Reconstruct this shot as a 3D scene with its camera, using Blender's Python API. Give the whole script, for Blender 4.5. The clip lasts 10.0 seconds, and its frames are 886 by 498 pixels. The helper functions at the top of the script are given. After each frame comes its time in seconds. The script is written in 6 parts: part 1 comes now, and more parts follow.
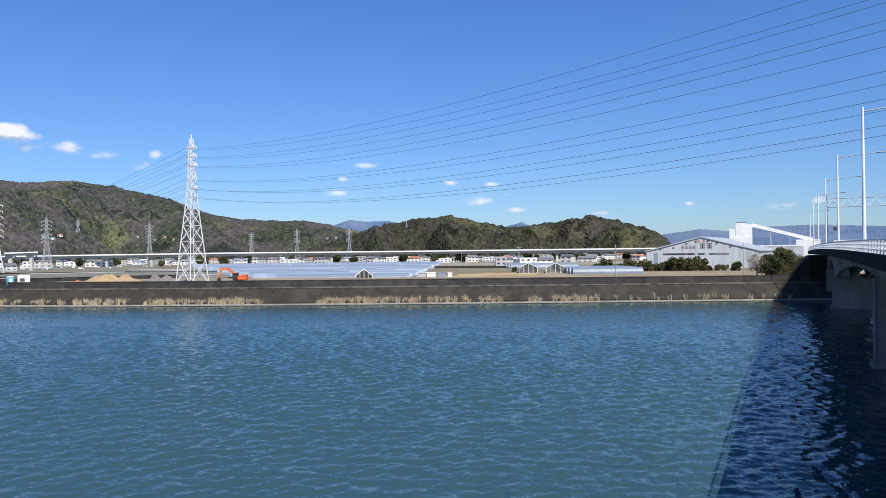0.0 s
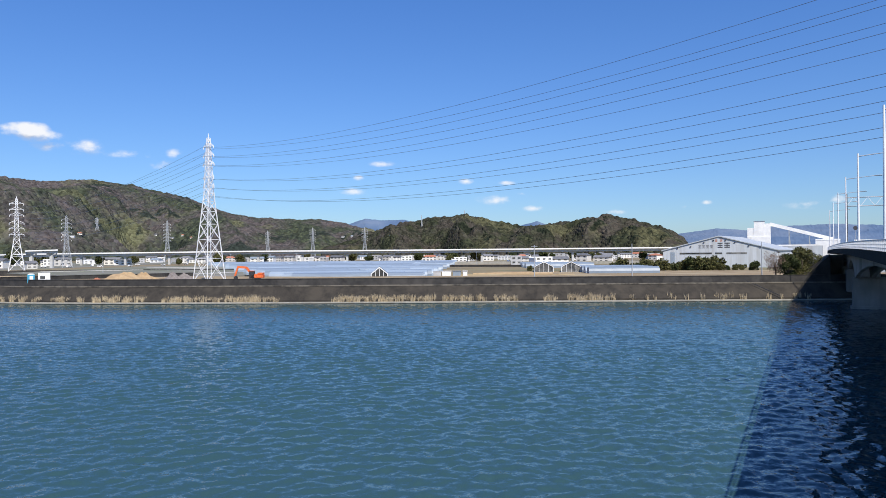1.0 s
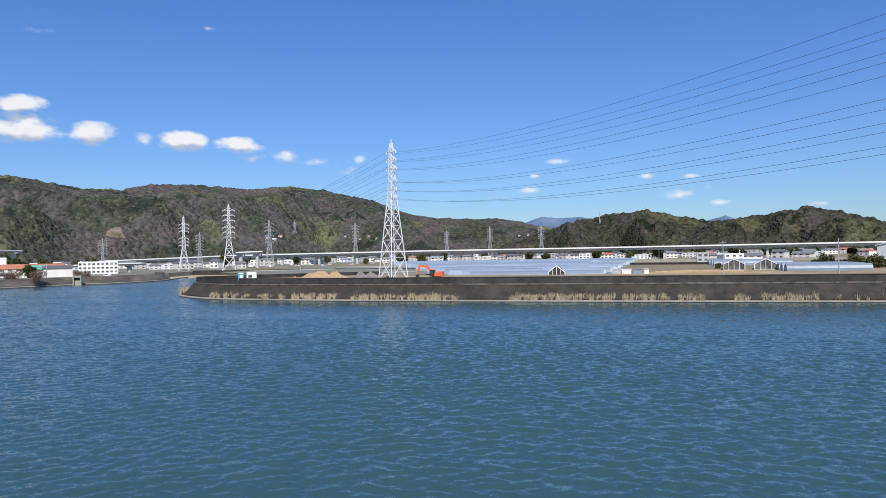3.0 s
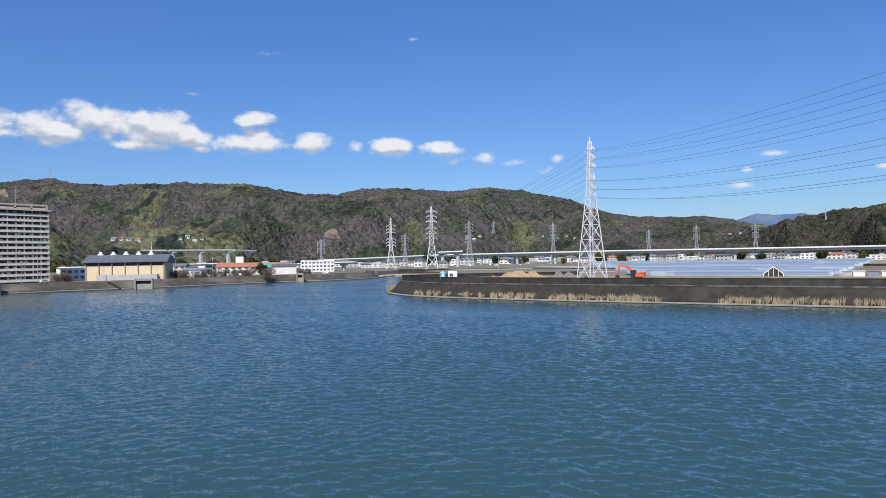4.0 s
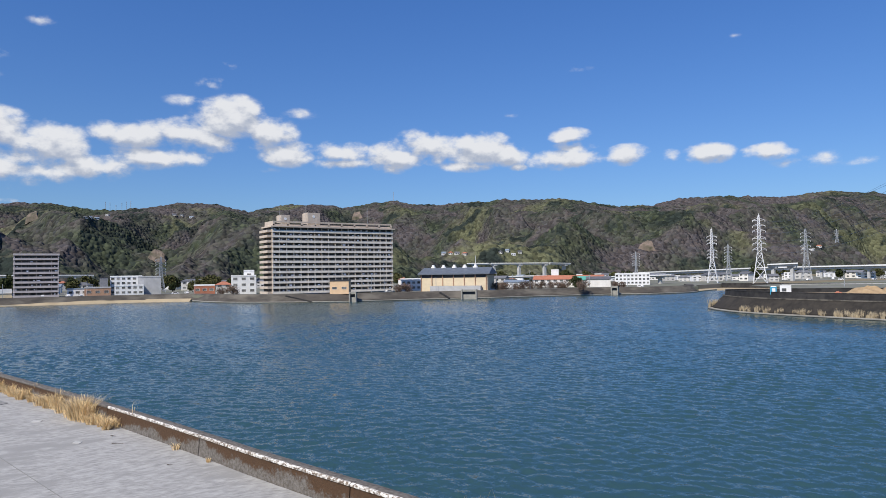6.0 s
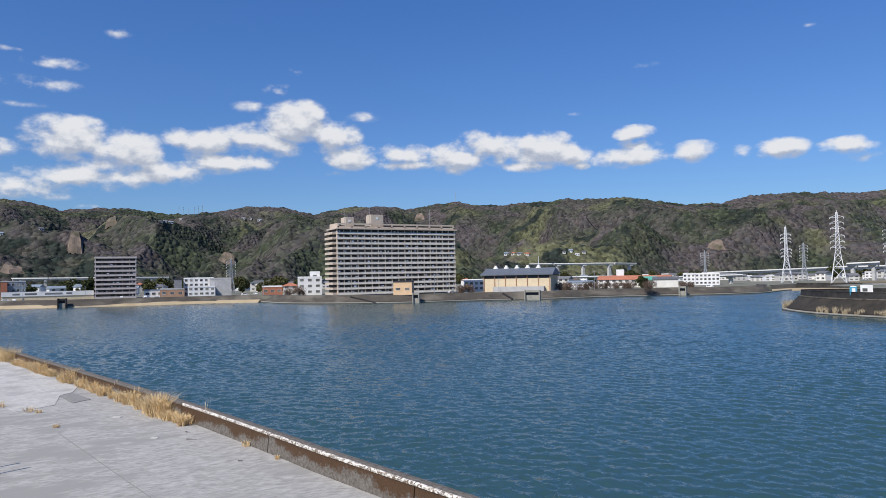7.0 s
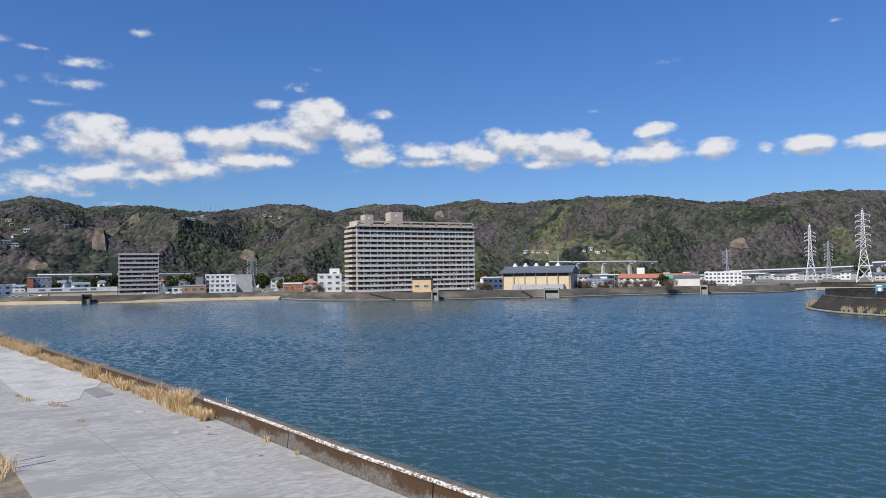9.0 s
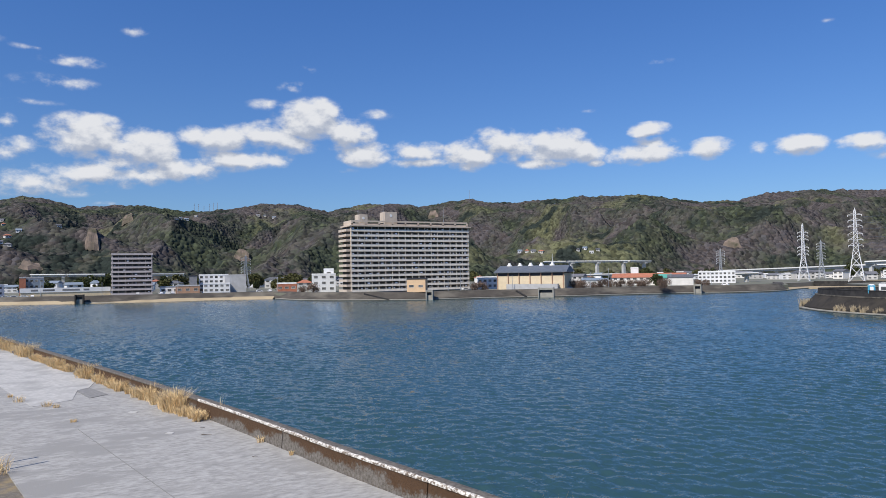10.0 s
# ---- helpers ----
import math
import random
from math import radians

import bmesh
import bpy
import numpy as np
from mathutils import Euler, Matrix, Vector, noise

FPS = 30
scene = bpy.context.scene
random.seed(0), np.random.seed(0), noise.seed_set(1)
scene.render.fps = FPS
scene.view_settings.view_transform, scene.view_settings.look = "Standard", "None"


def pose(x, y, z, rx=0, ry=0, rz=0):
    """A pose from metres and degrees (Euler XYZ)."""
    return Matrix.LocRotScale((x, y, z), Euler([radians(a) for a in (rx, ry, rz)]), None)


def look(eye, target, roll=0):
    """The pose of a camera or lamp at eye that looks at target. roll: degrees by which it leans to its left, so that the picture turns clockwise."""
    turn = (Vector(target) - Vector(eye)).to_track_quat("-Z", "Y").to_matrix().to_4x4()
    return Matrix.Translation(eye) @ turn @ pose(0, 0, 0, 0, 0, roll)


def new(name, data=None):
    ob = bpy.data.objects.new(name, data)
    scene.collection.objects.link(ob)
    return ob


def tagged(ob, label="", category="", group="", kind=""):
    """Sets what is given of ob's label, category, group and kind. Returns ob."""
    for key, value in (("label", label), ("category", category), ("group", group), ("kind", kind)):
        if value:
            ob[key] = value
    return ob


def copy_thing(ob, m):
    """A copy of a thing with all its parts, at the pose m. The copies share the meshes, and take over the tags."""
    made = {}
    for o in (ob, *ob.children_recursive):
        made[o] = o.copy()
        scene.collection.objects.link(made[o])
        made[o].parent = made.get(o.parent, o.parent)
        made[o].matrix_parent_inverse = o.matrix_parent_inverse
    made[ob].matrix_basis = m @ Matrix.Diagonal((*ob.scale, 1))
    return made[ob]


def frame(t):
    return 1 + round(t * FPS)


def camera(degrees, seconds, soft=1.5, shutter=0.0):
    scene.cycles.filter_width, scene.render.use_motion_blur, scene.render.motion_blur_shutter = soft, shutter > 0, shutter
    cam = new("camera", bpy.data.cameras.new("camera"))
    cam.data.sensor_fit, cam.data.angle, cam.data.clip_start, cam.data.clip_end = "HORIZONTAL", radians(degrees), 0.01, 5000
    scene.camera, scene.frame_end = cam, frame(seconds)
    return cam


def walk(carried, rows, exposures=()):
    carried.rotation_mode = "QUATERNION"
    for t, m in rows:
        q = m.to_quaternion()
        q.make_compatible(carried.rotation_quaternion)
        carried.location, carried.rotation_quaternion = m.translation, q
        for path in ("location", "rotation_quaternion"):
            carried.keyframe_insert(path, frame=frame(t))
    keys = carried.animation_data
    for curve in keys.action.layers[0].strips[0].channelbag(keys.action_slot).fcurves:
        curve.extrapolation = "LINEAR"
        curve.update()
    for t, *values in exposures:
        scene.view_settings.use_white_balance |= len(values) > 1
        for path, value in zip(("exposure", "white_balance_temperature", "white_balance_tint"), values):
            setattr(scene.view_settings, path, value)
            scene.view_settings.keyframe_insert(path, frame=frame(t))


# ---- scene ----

EYE = 13.0      # height of the lens above the river, which is z = 0

cam = camera(64.3, 10.0, soft=0.85)
walk(cam, [
    (0, pose(0, 0, EYE, 90.37, 0.62, 0.00)),
    (0.5, pose(0, 0, EYE, 90.27, 0.47, 0.58)),
    (1, pose(0, 0, EYE, 90.28, 0.49, 1.24)),
    (1.5, pose(0, 0, EYE, 90.34, 0.68, 2.40)),
    (2, pose(0, 0, EYE, 90.35, 0.86, 4.72)),
    (3.5, pose(0, 0, EYE, 90.41, 1.07, 23.20)),
    (4, pose(0, 0, EYE, 90.60, 0.98, 31.50)),
    (4.5, pose(0, 0, EYE, 90.99, 0.71, 39.35)),
    (5, pose(0, 0, EYE, 91.43, 0.66, 46.30)),
    (5.5, pose(0, 0, EYE, 91.80, 0.69, 52.10)),
    (6, pose(0, 0, EYE, 92.05, 0.88, 56.62)),
    (7.5, pose(0, 0, EYE, 92.20, 1.11, 62.79)),
    (8, pose(0, 0, EYE, 92.18, 1.06, 63.26)),
    (8.5, pose(0, 0, EYE, 92.12, 0.99, 63.35)),
    (9, pose(0, 0, EYE, 92.03, 0.89, 63.26)),
    (9.5, pose(0, 0, EYE, 91.98, 0.86, 63.03)),
    (10, pose(0, 0, EYE, 92.00, 0.96, 62.80)),
], exposures=[(0, 0.19), (2, 0.16), (4.5, 0.0), (6, -0.06), (10, -0.08)])

# ---------------------------------------------------------------- light
SUN_TURN, SUN_HIGH = radians(202), radians(48)     # the sun stands high behind the camera, on the bridge side


def at(turn, r, z=0.0):
    """A place by its bearing (degrees to the left of +y) and its distance from the origin."""
    a = radians(turn)
    return Vector((-math.sin(a) * r, math.cos(a) * r, z))


sun = new("sun", bpy.data.lights.new("sun", "SUN"))
sun.data.energy, sun.data.angle, sun.data.color = 5.4, radians(0.5), (1.0, 0.93, 0.83)
sun_way = Vector((-math.sin(SUN_TURN) * math.cos(SUN_HIGH), math.cos(SUN_TURN) * math.cos(SUN_HIGH), math.sin(SUN_HIGH)))
sun.matrix_world = look(sun_way * 100, (0, 0, 0))

world = bpy.data.worlds.new("sky")
scene.world = world
world.use_nodes = True

wt = world.node_tree
wt.nodes.clear()


def wnode(kind, **props):
    n = wt.nodes.new(kind)
    for k, v in props.items():
        if k == "operation":
            n.operation = v
        elif k == "blend_type":
            n.blend_type = v
        elif k == "data_type":
            n.data_type = v
    return n


def wmath(op, a, b=None, c=None, clamp=False):
    n = wt.nodes.new("ShaderNodeMath")
    n.operation, n.use_clamp = op, clamp
    for i, v in enumerate((a, b, c)):
        if v is None:
            continue
        if isinstance(v, (int, float)):
            n.inputs[i].default_value = v
        else:
            wt.links.new(v, n.inputs[i])
    return n.outputs[0]


sky = wt.nodes.new("ShaderNodeTexSky")
sky.sky_type, sky.sun_disc = "NISHITA", False
sky.sun_elevation, sky.sun_rotation = SUN_HIGH, -SUN_TURN
sky.air_density, sky.dust_density, sky.ozone_density, sky.altitude = 1.0, 0.3, 2.0, 0

# fair-weather clouds: (bearing, height, half width, half height, strength), all in degrees
WEST_BANK = [
    (94.6, 10.92, 0.6, 0.54, 0.6), (94.0, 9.23, 1.36, 0.78, 0.7), (93.2, 6.86, 4.48, 0.79, 0.75), (89.6, 10.36, 2.59, 1.33, 1.1), (86.0, 9.35, 2.74, 1.58, 1), (88.5, 7.66, 4.51, 0.82, 0.8),
    (83.4, 8.2, 2.84, 0.85, 0.85), (82.2, 10.81, 1.03, 0.72, 0.9), (79.7, 10.7, 2.54, 0.95, 1), (77.1, 11.01, 1.96, 1.09, 1), (73.1, 12.12, 2.46, 1.49, 1.2), (70.4, 11.24, 1.82, 1.15, 1.1),
    (78.8, 9.09, 3.84, 0.74, 0.85), (74.9, 10.55, 2.65, 0.79, 0.8), (97.2, 9.35, 1.9, 1.68, 0.9), (98.1, 7.03, 2.47, 1.12, 0.8),
]
MIDDLE_BANK = [
    (69.0, 9.73, 1.83, 0.85, 1), (64.7, 9.9, 1.84, 0.72, 1), (64.5, 8.99, 2.3, 0.41, 0.7), (60.3, 9.51, 2.07, 0.99, 1.1), (58.0, 10.22, 2.75, 1.16, 0.85), (53.4, 10.05, 2.69, 1.06, 1.2),
    (51.2, 9.59, 1.55, 0.84, 1), (54.8, 8.67, 2.03, 0.4, 0.75), (50.4, 8.53, 0.66, 0.27, 0.6), (46.2, 10.86, 1.4, 0.51, 1.1), (46.5, 9.02, 2.54, 0.69, 1.1), (45.8, 9.84, 1.47, 0.6, 0.75),
    (41.8, 9.13, 1.4, 0.67, 1.1), (38.4, 8.77, 0.76, 0.49, 0.75), (35.8, 8.9, 1.53, 0.68, 1.2),
]
HIGH_WISPS = [
    (91.4, 13.94, 2.69, 0.5, 0.41), (90.4, 15.5, 2.2, 0.39, 0.38), (93.2, 16.12, 1.39, 0.22, 0.25), (93.2, 12.48, 2.08, 0.23, 0.25), (86.4, 18.02, 0.94, 0.39, 0.28), (76.6, 13.4, 1.49, 0.43, 0.36),
    (74.6, 14.77, 1.24, 0.43, 0.36), (73.4, 16.22, 0.63, 0.3, 0.33), (68.0, 12.81, 1.51, 0.4, 0.34), (45.2, 15.96, 1.01, 0.29, 0.25), (50.7, 12.67, 0.79, 0.22, 0.22), (70.4, 8.38, 0.91, 0.22, 0.28),
    (88.5, 5.51, 0.75, 0.21, 0.33), (96.6, 16.42, 1.61, 0.43, 0.33), (97.2, 13.42, 1.9, 0.51, 0.36),
]
EAST_PUFFS = [
    (31.3, 8.63, 1.75, 0.54, 1.05), (29.0, 7.86, 2.29, 0.59, 0.41), (25.1, 7.44, 1.82, 0.31, 0.34), (22.0, 7.6, 0.63, 0.36, 0.4), (22.7, 6.82, 2.02, 0.36, 0.28), (45.6, 15.99, 0.95, 0.29, 0.26),
    (33.7, 17.19, 0.55, 0.21, 0.21),
]
LOW_PUFFS = [
    (6.1, 7.16, 0.91, 0.23, 0.41), (8.0, 6.03, 0.45, 0.23, 0.36), (8.4, 4.9, 1.26, 0.32, 0.3), (-0.7, 5.72, 0.69, 0.23, 0.41), (-4.0, 5.54, 0.69, 0.18, 0.33), (-3.1, 4.23, 1.74, 0.41, 0.28),
    (-5.2, 4.65, 0.46, 0.27, 0.33), (-6.0, 3.5, 0.91, 0.23, 0.41), (-12.7, 3.13, 1.09, 0.22, 0.3), (-19.3, 3.65, 0.41, 0.17, 0.4), (-17.8, 3.4, 0.42, 0.17, 0.3), (-26.3, 3.31, 1.66, 0.37, 0.34),
    (-28.0, 3.52, 0.79, 0.32, 0.44), (17.9, 8.1, 0.5, 0.21, 0.32),
]
CLOUDS = WEST_BANK + MIDDLE_BANK + HIGH_WISPS + EAST_PUFFS + LOW_PUFFS
coord = wt.nodes.new("ShaderNodeTexCoord")
xyz = wt.nodes.new("ShaderNodeSeparateXYZ")
wt.links.new(coord.outputs["Generated"], xyz.inputs[0])
TURN = wmath("MULTIPLY", wmath("ARCTAN2", wmath("MULTIPLY", xyz.outputs[0], -1.0), xyz.outputs[1]), 57.2958)
HIGH = wmath("MULTIPLY", wmath("ARCSINE", xyz.outputs[2]), 57.2958)


def cloud_layer(lift):
    """The clouds' thickness, looked up a little higher by lift degrees."""
    high = wmath("ADD", HIGH, lift)
    flat = wt.nodes.new("ShaderNodeCombineXYZ")
    wt.links.new(TURN, flat.inputs[0])
    wt.links.new(wmath("MULTIPLY", high, 1.5), flat.inputs[1])
    big = wt.nodes.new("ShaderNodeTexNoise")
    big.inputs["Scale"].default_value, big.inputs["Detail"].default_value, big.inputs["Roughness"].default_value = 0.42, 8.0, 0.56
    wt.links.new(flat.outputs[0], big.inputs["Vector"])
    place = wt.nodes.new("ShaderNodeCombineXYZ")
    wt.links.new(TURN, place.inputs[0])
    wt.links.new(high, place.inputs[1])
    total = None
    for turn, up, wide, tall, much in CLOUDS:
        near = wt.nodes.new("ShaderNodeVectorMath")
        near.operation = "MULTIPLY_ADD"
        near.inputs[1].default_value, near.inputs[2].default_value = (1 / wide, 1 / tall, 0), (-turn / wide, -up / tall, 0)
        wt.links.new(place.outputs[0], near.inputs[0])
        far = wt.nodes.new("ShaderNodeVectorMath")
        far.operation = "LENGTH"
        wt.links.new(near.outputs[0], far.inputs[0])
        v = wmath("MULTIPLY_ADD", far.outputs["Value"], -much, 1.55 * much)
        total = wmath("MAXIMUM", total if total is not None else 0.0, v)
    grain = wmath("MULTIPLY", wmath("SUBTRACT", big.outputs[0], 0.50), 3.0)
    return wmath("ADD", total, wmath("MULTIPLY", grain, wmath("MINIMUM", wmath("MULTIPLY", total, 3.0), 1.0)))


def wramp(value, low, high):
    n = wt.nodes.new("ShaderNodeMapRange")
    n.interpolation_type = "SMOOTHSTEP"
    n.inputs[1].default_value, n.inputs[2].default_value = low, high
    wt.links.new(value, n.inputs[0])
    return n.outputs[0]


here, above = cloud_layer(0.0), cloud_layer(0.75)
cover = wmath("MULTIPLY", wramp(here, 0.14, 1.05), 0.97)
shade = wramp(wmath("SUBTRACT", above, here), -0.55, 0.5)
lit = wt.nodes.new("ShaderNodeMix")
lit.data_type = "RGBA"
lit.inputs[6].default_value, lit.inputs[7].default_value = (8.3, 8.4, 8.7, 1), (4.4, 4.9, 6.0, 1)
wt.links.new(shade, lit.inputs[0])
both = wt.nodes.new("ShaderNodeMix")
both.data_type = "RGBA"
wt.links.new(cover, both.inputs[0])
tone = wt.nodes.new("ShaderNodeValToRGB")
tone.color_ramp.elements[0].position, tone.color_ramp.elements[0].color = 0.0, (0.55, 0.73, 1.03, 1)
tone.color_ramp.elements[1].position, tone.color_ramp.elements[1].color = 0.42, (0.46, 0.82, 1.38, 1)
wt.links.new(wmath("DIVIDE", HIGH, 60.0, clamp=True), tone.inputs[0])
clear = wt.nodes.new("ShaderNodeMix")
clear.data_type, clear.blend_type = "RGBA", "MULTIPLY"
clear.inputs[0].default_value = 1.0
wt.links.new(sky.outputs[0], clear.inputs[6])
wt.links.new(tone.outputs[0], clear.inputs[7])
wt.links.new(clear.outputs[2], both.inputs[6])
wt.links.new(lit.outputs[2], both.inputs[7])
back = wt.nodes.new("ShaderNodeBackground")
back.inputs["Strength"].default_value = 0.1
wt.links.new(both.outputs[2], back.inputs[0])
wout = wt.nodes.new("ShaderNodeOutputWorld")
wt.links.new(back.outputs[0], wout.inputs[0])


# ---------------------------------------------------------------- materials
def material(name, base, other=None, scale=1.0, rough=0.8, metal=0.0, bump=0.0, bump_scale=None, detail=6.0, spots=None, spot_scale=0.3, spots2=None, spot2_scale=0.1, low=0.35, high=0.65,
             random_value=0.0, stretch=(1, 1, 1), spec=0.4, island=False):
    """A surface with grain at one scale, stains at another and fine relief; sizes are in metres (noise scale per metre)."""
    m = bpy.data.materials.new(name)
    m.use_nodes = True
    nt = m.node_tree
    b = nt.nodes["Principled BSDF"]
    b.inputs["Roughness"].default_value, b.inputs["Metallic"].default_value, b.inputs["Specular IOR Level"].default_value = rough, metal, spec
    geo = nt.nodes.new("ShaderNodeNewGeometry")
    mp = nt.nodes.new("ShaderNodeMapping")
    mp.inputs["Scale"].default_value = stretch
    nt.links.new(geo.outputs["Position"], mp.inputs[0])

    def noisy(sc, det=detail):
        n = nt.nodes.new("ShaderNodeTexNoise")
        n.inputs["Scale"].default_value, n.inputs["Detail"].default_value, n.inputs["Roughness"].default_value = sc, det, 0.6
        nt.links.new(mp.outputs[0], n.inputs["Vector"])
        return n.outputs[0]

    def ranged(v, a, c):
        n = nt.nodes.new("ShaderNodeMapRange")
        n.inputs[1].default_value, n.inputs[2].default_value = a, c
        nt.links.new(v, n.inputs[0])
        return n.outputs[0]

    def mixed(fac, a, c):
        n = nt.nodes.new("ShaderNodeMix")
        n.data_type = "RGBA"
        nt.links.new(fac, n.inputs[0])
        for i, v in ((6, a), (7, c)):
            if isinstance(v, tuple):
                n.inputs[i].default_value = (*v, 1)
            else:
                nt.links.new(v, n.inputs[i])
        return n.outputs[2]

    other = other or tuple(c * 0.75 for c in base)
    col = mixed(ranged(noisy(scale), low, high), base, other)
    if spots:
        col = mixed(ranged(noisy(spot_scale, 4.0), 0.48, 0.66), col, spots)
    if spots2:
        col = mixed(ranged(noisy(spot2_scale, 5.0), 0.50, 0.60), col, spots2)
    if random_value:
        hsv = nt.nodes.new("ShaderNodeHueSaturation")
        if island:
            src = geo.outputs["Random Per Island"]
        else:
            src = nt.nodes.new("ShaderNodeObjectInfo").outputs["Random"]
        r = nt.nodes.new("ShaderNodeMapRange")
        r.inputs[3].default_value, r.inputs[4].default_value = 1 - random_value, 1 + random_value
        nt.links.new(src, r.inputs[0])
        nt.links.new(r.outputs[0], hsv.inputs["Value"])
        nt.links.new(col, hsv.inputs["Color"])
        col = hsv.outputs[0]
    nt.links.new(col, b.inputs["Base Color"])
    if bump:
        bp = nt.nodes.new("ShaderNodeBump")
        bp.inputs["Distance"].default_value = bump
        nt.links.new(noisy(bump_scale or scale * 3), bp.inputs["Height"])
        nt.links.new(bp.outputs[0], b.inputs["Normal"])
    return m


WATER = bpy.data.materials.new("river_water")
WATER.use_nodes = True


def fill_water():
    nt = WATER.node_tree
    b = nt.nodes["Principled BSDF"]
    b.inputs["Base Color"].default_value = (0.028, 0.068, 0.077, 1)
    b.inputs["Roughness"].default_value, b.inputs["IOR"].default_value = 0.06, 1.33
    geo = nt.nodes.new("ShaderNodeNewGeometry")

    def noisy(scale, stretch, turn, det):
        mp = nt.nodes.new("ShaderNodeMapping")
        mp.inputs["Rotation"].default_value, mp.inputs["Scale"].default_value = (0, 0, radians(turn)), stretch
        nt.links.new(geo.outputs["Position"], mp.inputs[0])
        n = nt.nodes.new("ShaderNodeTexNoise")
        n.inputs["Scale"].default_value, n.inputs["Detail"].default_value, n.inputs["Roughness"].default_value = scale, det, 0.55
        nt.links.new(mp.outputs[0], n.inputs["Vector"])
        return n

    def vec(op, a, b):
        n = nt.nodes.new("ShaderNodeVectorMath")
        n.operation = op
        for i, v in enumerate((a, b)):
            if isinstance(v, tuple):
                n.inputs[i].default_value = v
            else:
                nt.links.new(v, n.inputs[i])
        return n.outputs[0]

    def tilt(scale, stretch, turn, det, much):
        """The slopes of one set of waves."""
        return vec("MULTIPLY", vec("SUBTRACT", noisy(scale, stretch, turn, det).outputs["Color"], (0.5, 0.5, 0.5)), (much, much, 0.0))

    lanes = nt.nodes.new("ShaderNodeMapRange")
    lanes.inputs[1].default_value, lanes.inputs[2].default_value = 0.35, 0.65
    lanes.inputs[3].default_value, lanes.inputs[4].default_value = 0.7, 1.25
    nt.links.new(noisy(0.03, (0.4, 1.6, 1), 25, 4.0).outputs[0], lanes.inputs[0])
    ripples = vec("ADD", vec("ADD", tilt(0.5, (0.8, 1.0, 1), 20, 1.5, 0.26), tilt(1.9, (0.8, 1.0, 1), 12, 2.0, 0.42)), tilt(6.5, (0.8, 1.0, 1), -14, 2.0, 0.42))
    both = vec("ADD", ripples, (0.042, -0.046, 0.0))   # every normal leans to the near bank, lifting the reflections into higher sky
    wavy = nt.nodes.new("ShaderNodeVectorMath")
    wavy.operation = "SCALE"
    nt.links.new(both, wavy.inputs[0])
    nt.links.new(lanes.outputs[0], wavy.inputs["Scale"])
    up = vec("ADD", wavy.outputs[0], geo.outputs["Normal"])
    fine = nt.nodes.new("ShaderNodeVectorMath")
    fine.operation = "NORMALIZE"
    nt.links.new(up, fine.inputs[0])
    nt.links.new(fine.outputs[0], b.inputs["Normal"])


fill_water()

BED = material("river_bed", (0.10, 0.09, 0.06), scale=0.2)
GROUND = material("field_soil", (0.16, 0.125, 0.075), (0.24, 0.19, 0.11), scale=0.02, spots=(0.12, 0.13, 0.06), spot_scale=0.008, rough=0.95)
TOWN = material("town_ground", (0.20, 0.19, 0.17), (0.13, 0.14, 0.09), scale=0.03, rough=0.95)
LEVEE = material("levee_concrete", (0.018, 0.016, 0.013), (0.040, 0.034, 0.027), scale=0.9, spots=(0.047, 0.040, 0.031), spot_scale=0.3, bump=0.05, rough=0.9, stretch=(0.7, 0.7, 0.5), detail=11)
LEVEE_TOWN = material("town_levee_concrete", (0.080, 0.070, 0.058), (0.048, 0.043, 0.037), scale=0.35, spots=(0.15, 0.135, 0.11), spot_scale=0.12, rough=0.9, stretch=(0.4, 0.4, 1.3))
LEDGE = material("ledge_concrete", (0.34, 0.325, 0.28), (0.24, 0.23, 0.20), scale=0.5, rough=0.9)
COPING = material("dark_coping", (0.016, 0.015, 0.015), (0.036, 0.034, 0.032), scale=0.6, spots=(0.05, 0.046, 0.042), spot_scale=0.25, rough=0.85)
BERM = material("pale_berm_concrete", (0.15, 0.135, 0.11), (0.055, 0.05, 0.042), scale=0.35, low=0.45, high=0.6, rough=0.9)
WETLINE = material("wet_algae_concrete", (0.030, 0.030, 0.022), (0.018, 0.018, 0.014), scale=0.8, rough=0.5)
SAND = material("sand", (0.42, 0.34, 0.22), (0.34, 0.27, 0.17), scale=0.1, rough=0.95)
ROAD = material("worn_road", (0.45, 0.443, 0.42), (0.235, 0.23, 0.218), scale=5.5, low=0.27, high=0.70, spots2=(0.275, 0.27, 0.256), spot2_scale=0.6, bump=0.02, bump_scale=22, stretch=(1.0, 0.45, 1), detail=14, rough=0.9)
ROAD_DARK = material("dark_road_repair", (0.19, 0.187, 0.178), (0.26, 0.255, 0.245), scale=4, rough=0.9, bump=0.006, bump_scale=25)
PATCH = material("pale_road_patch", (0.50, 0.49, 0.465), (0.38, 0.373, 0.352), scale=3.0, spots=(0.33, 0.325, 0.308), spot_scale=0.5, rough=0.9, bump=0.006, bump_scale=15, detail=12)


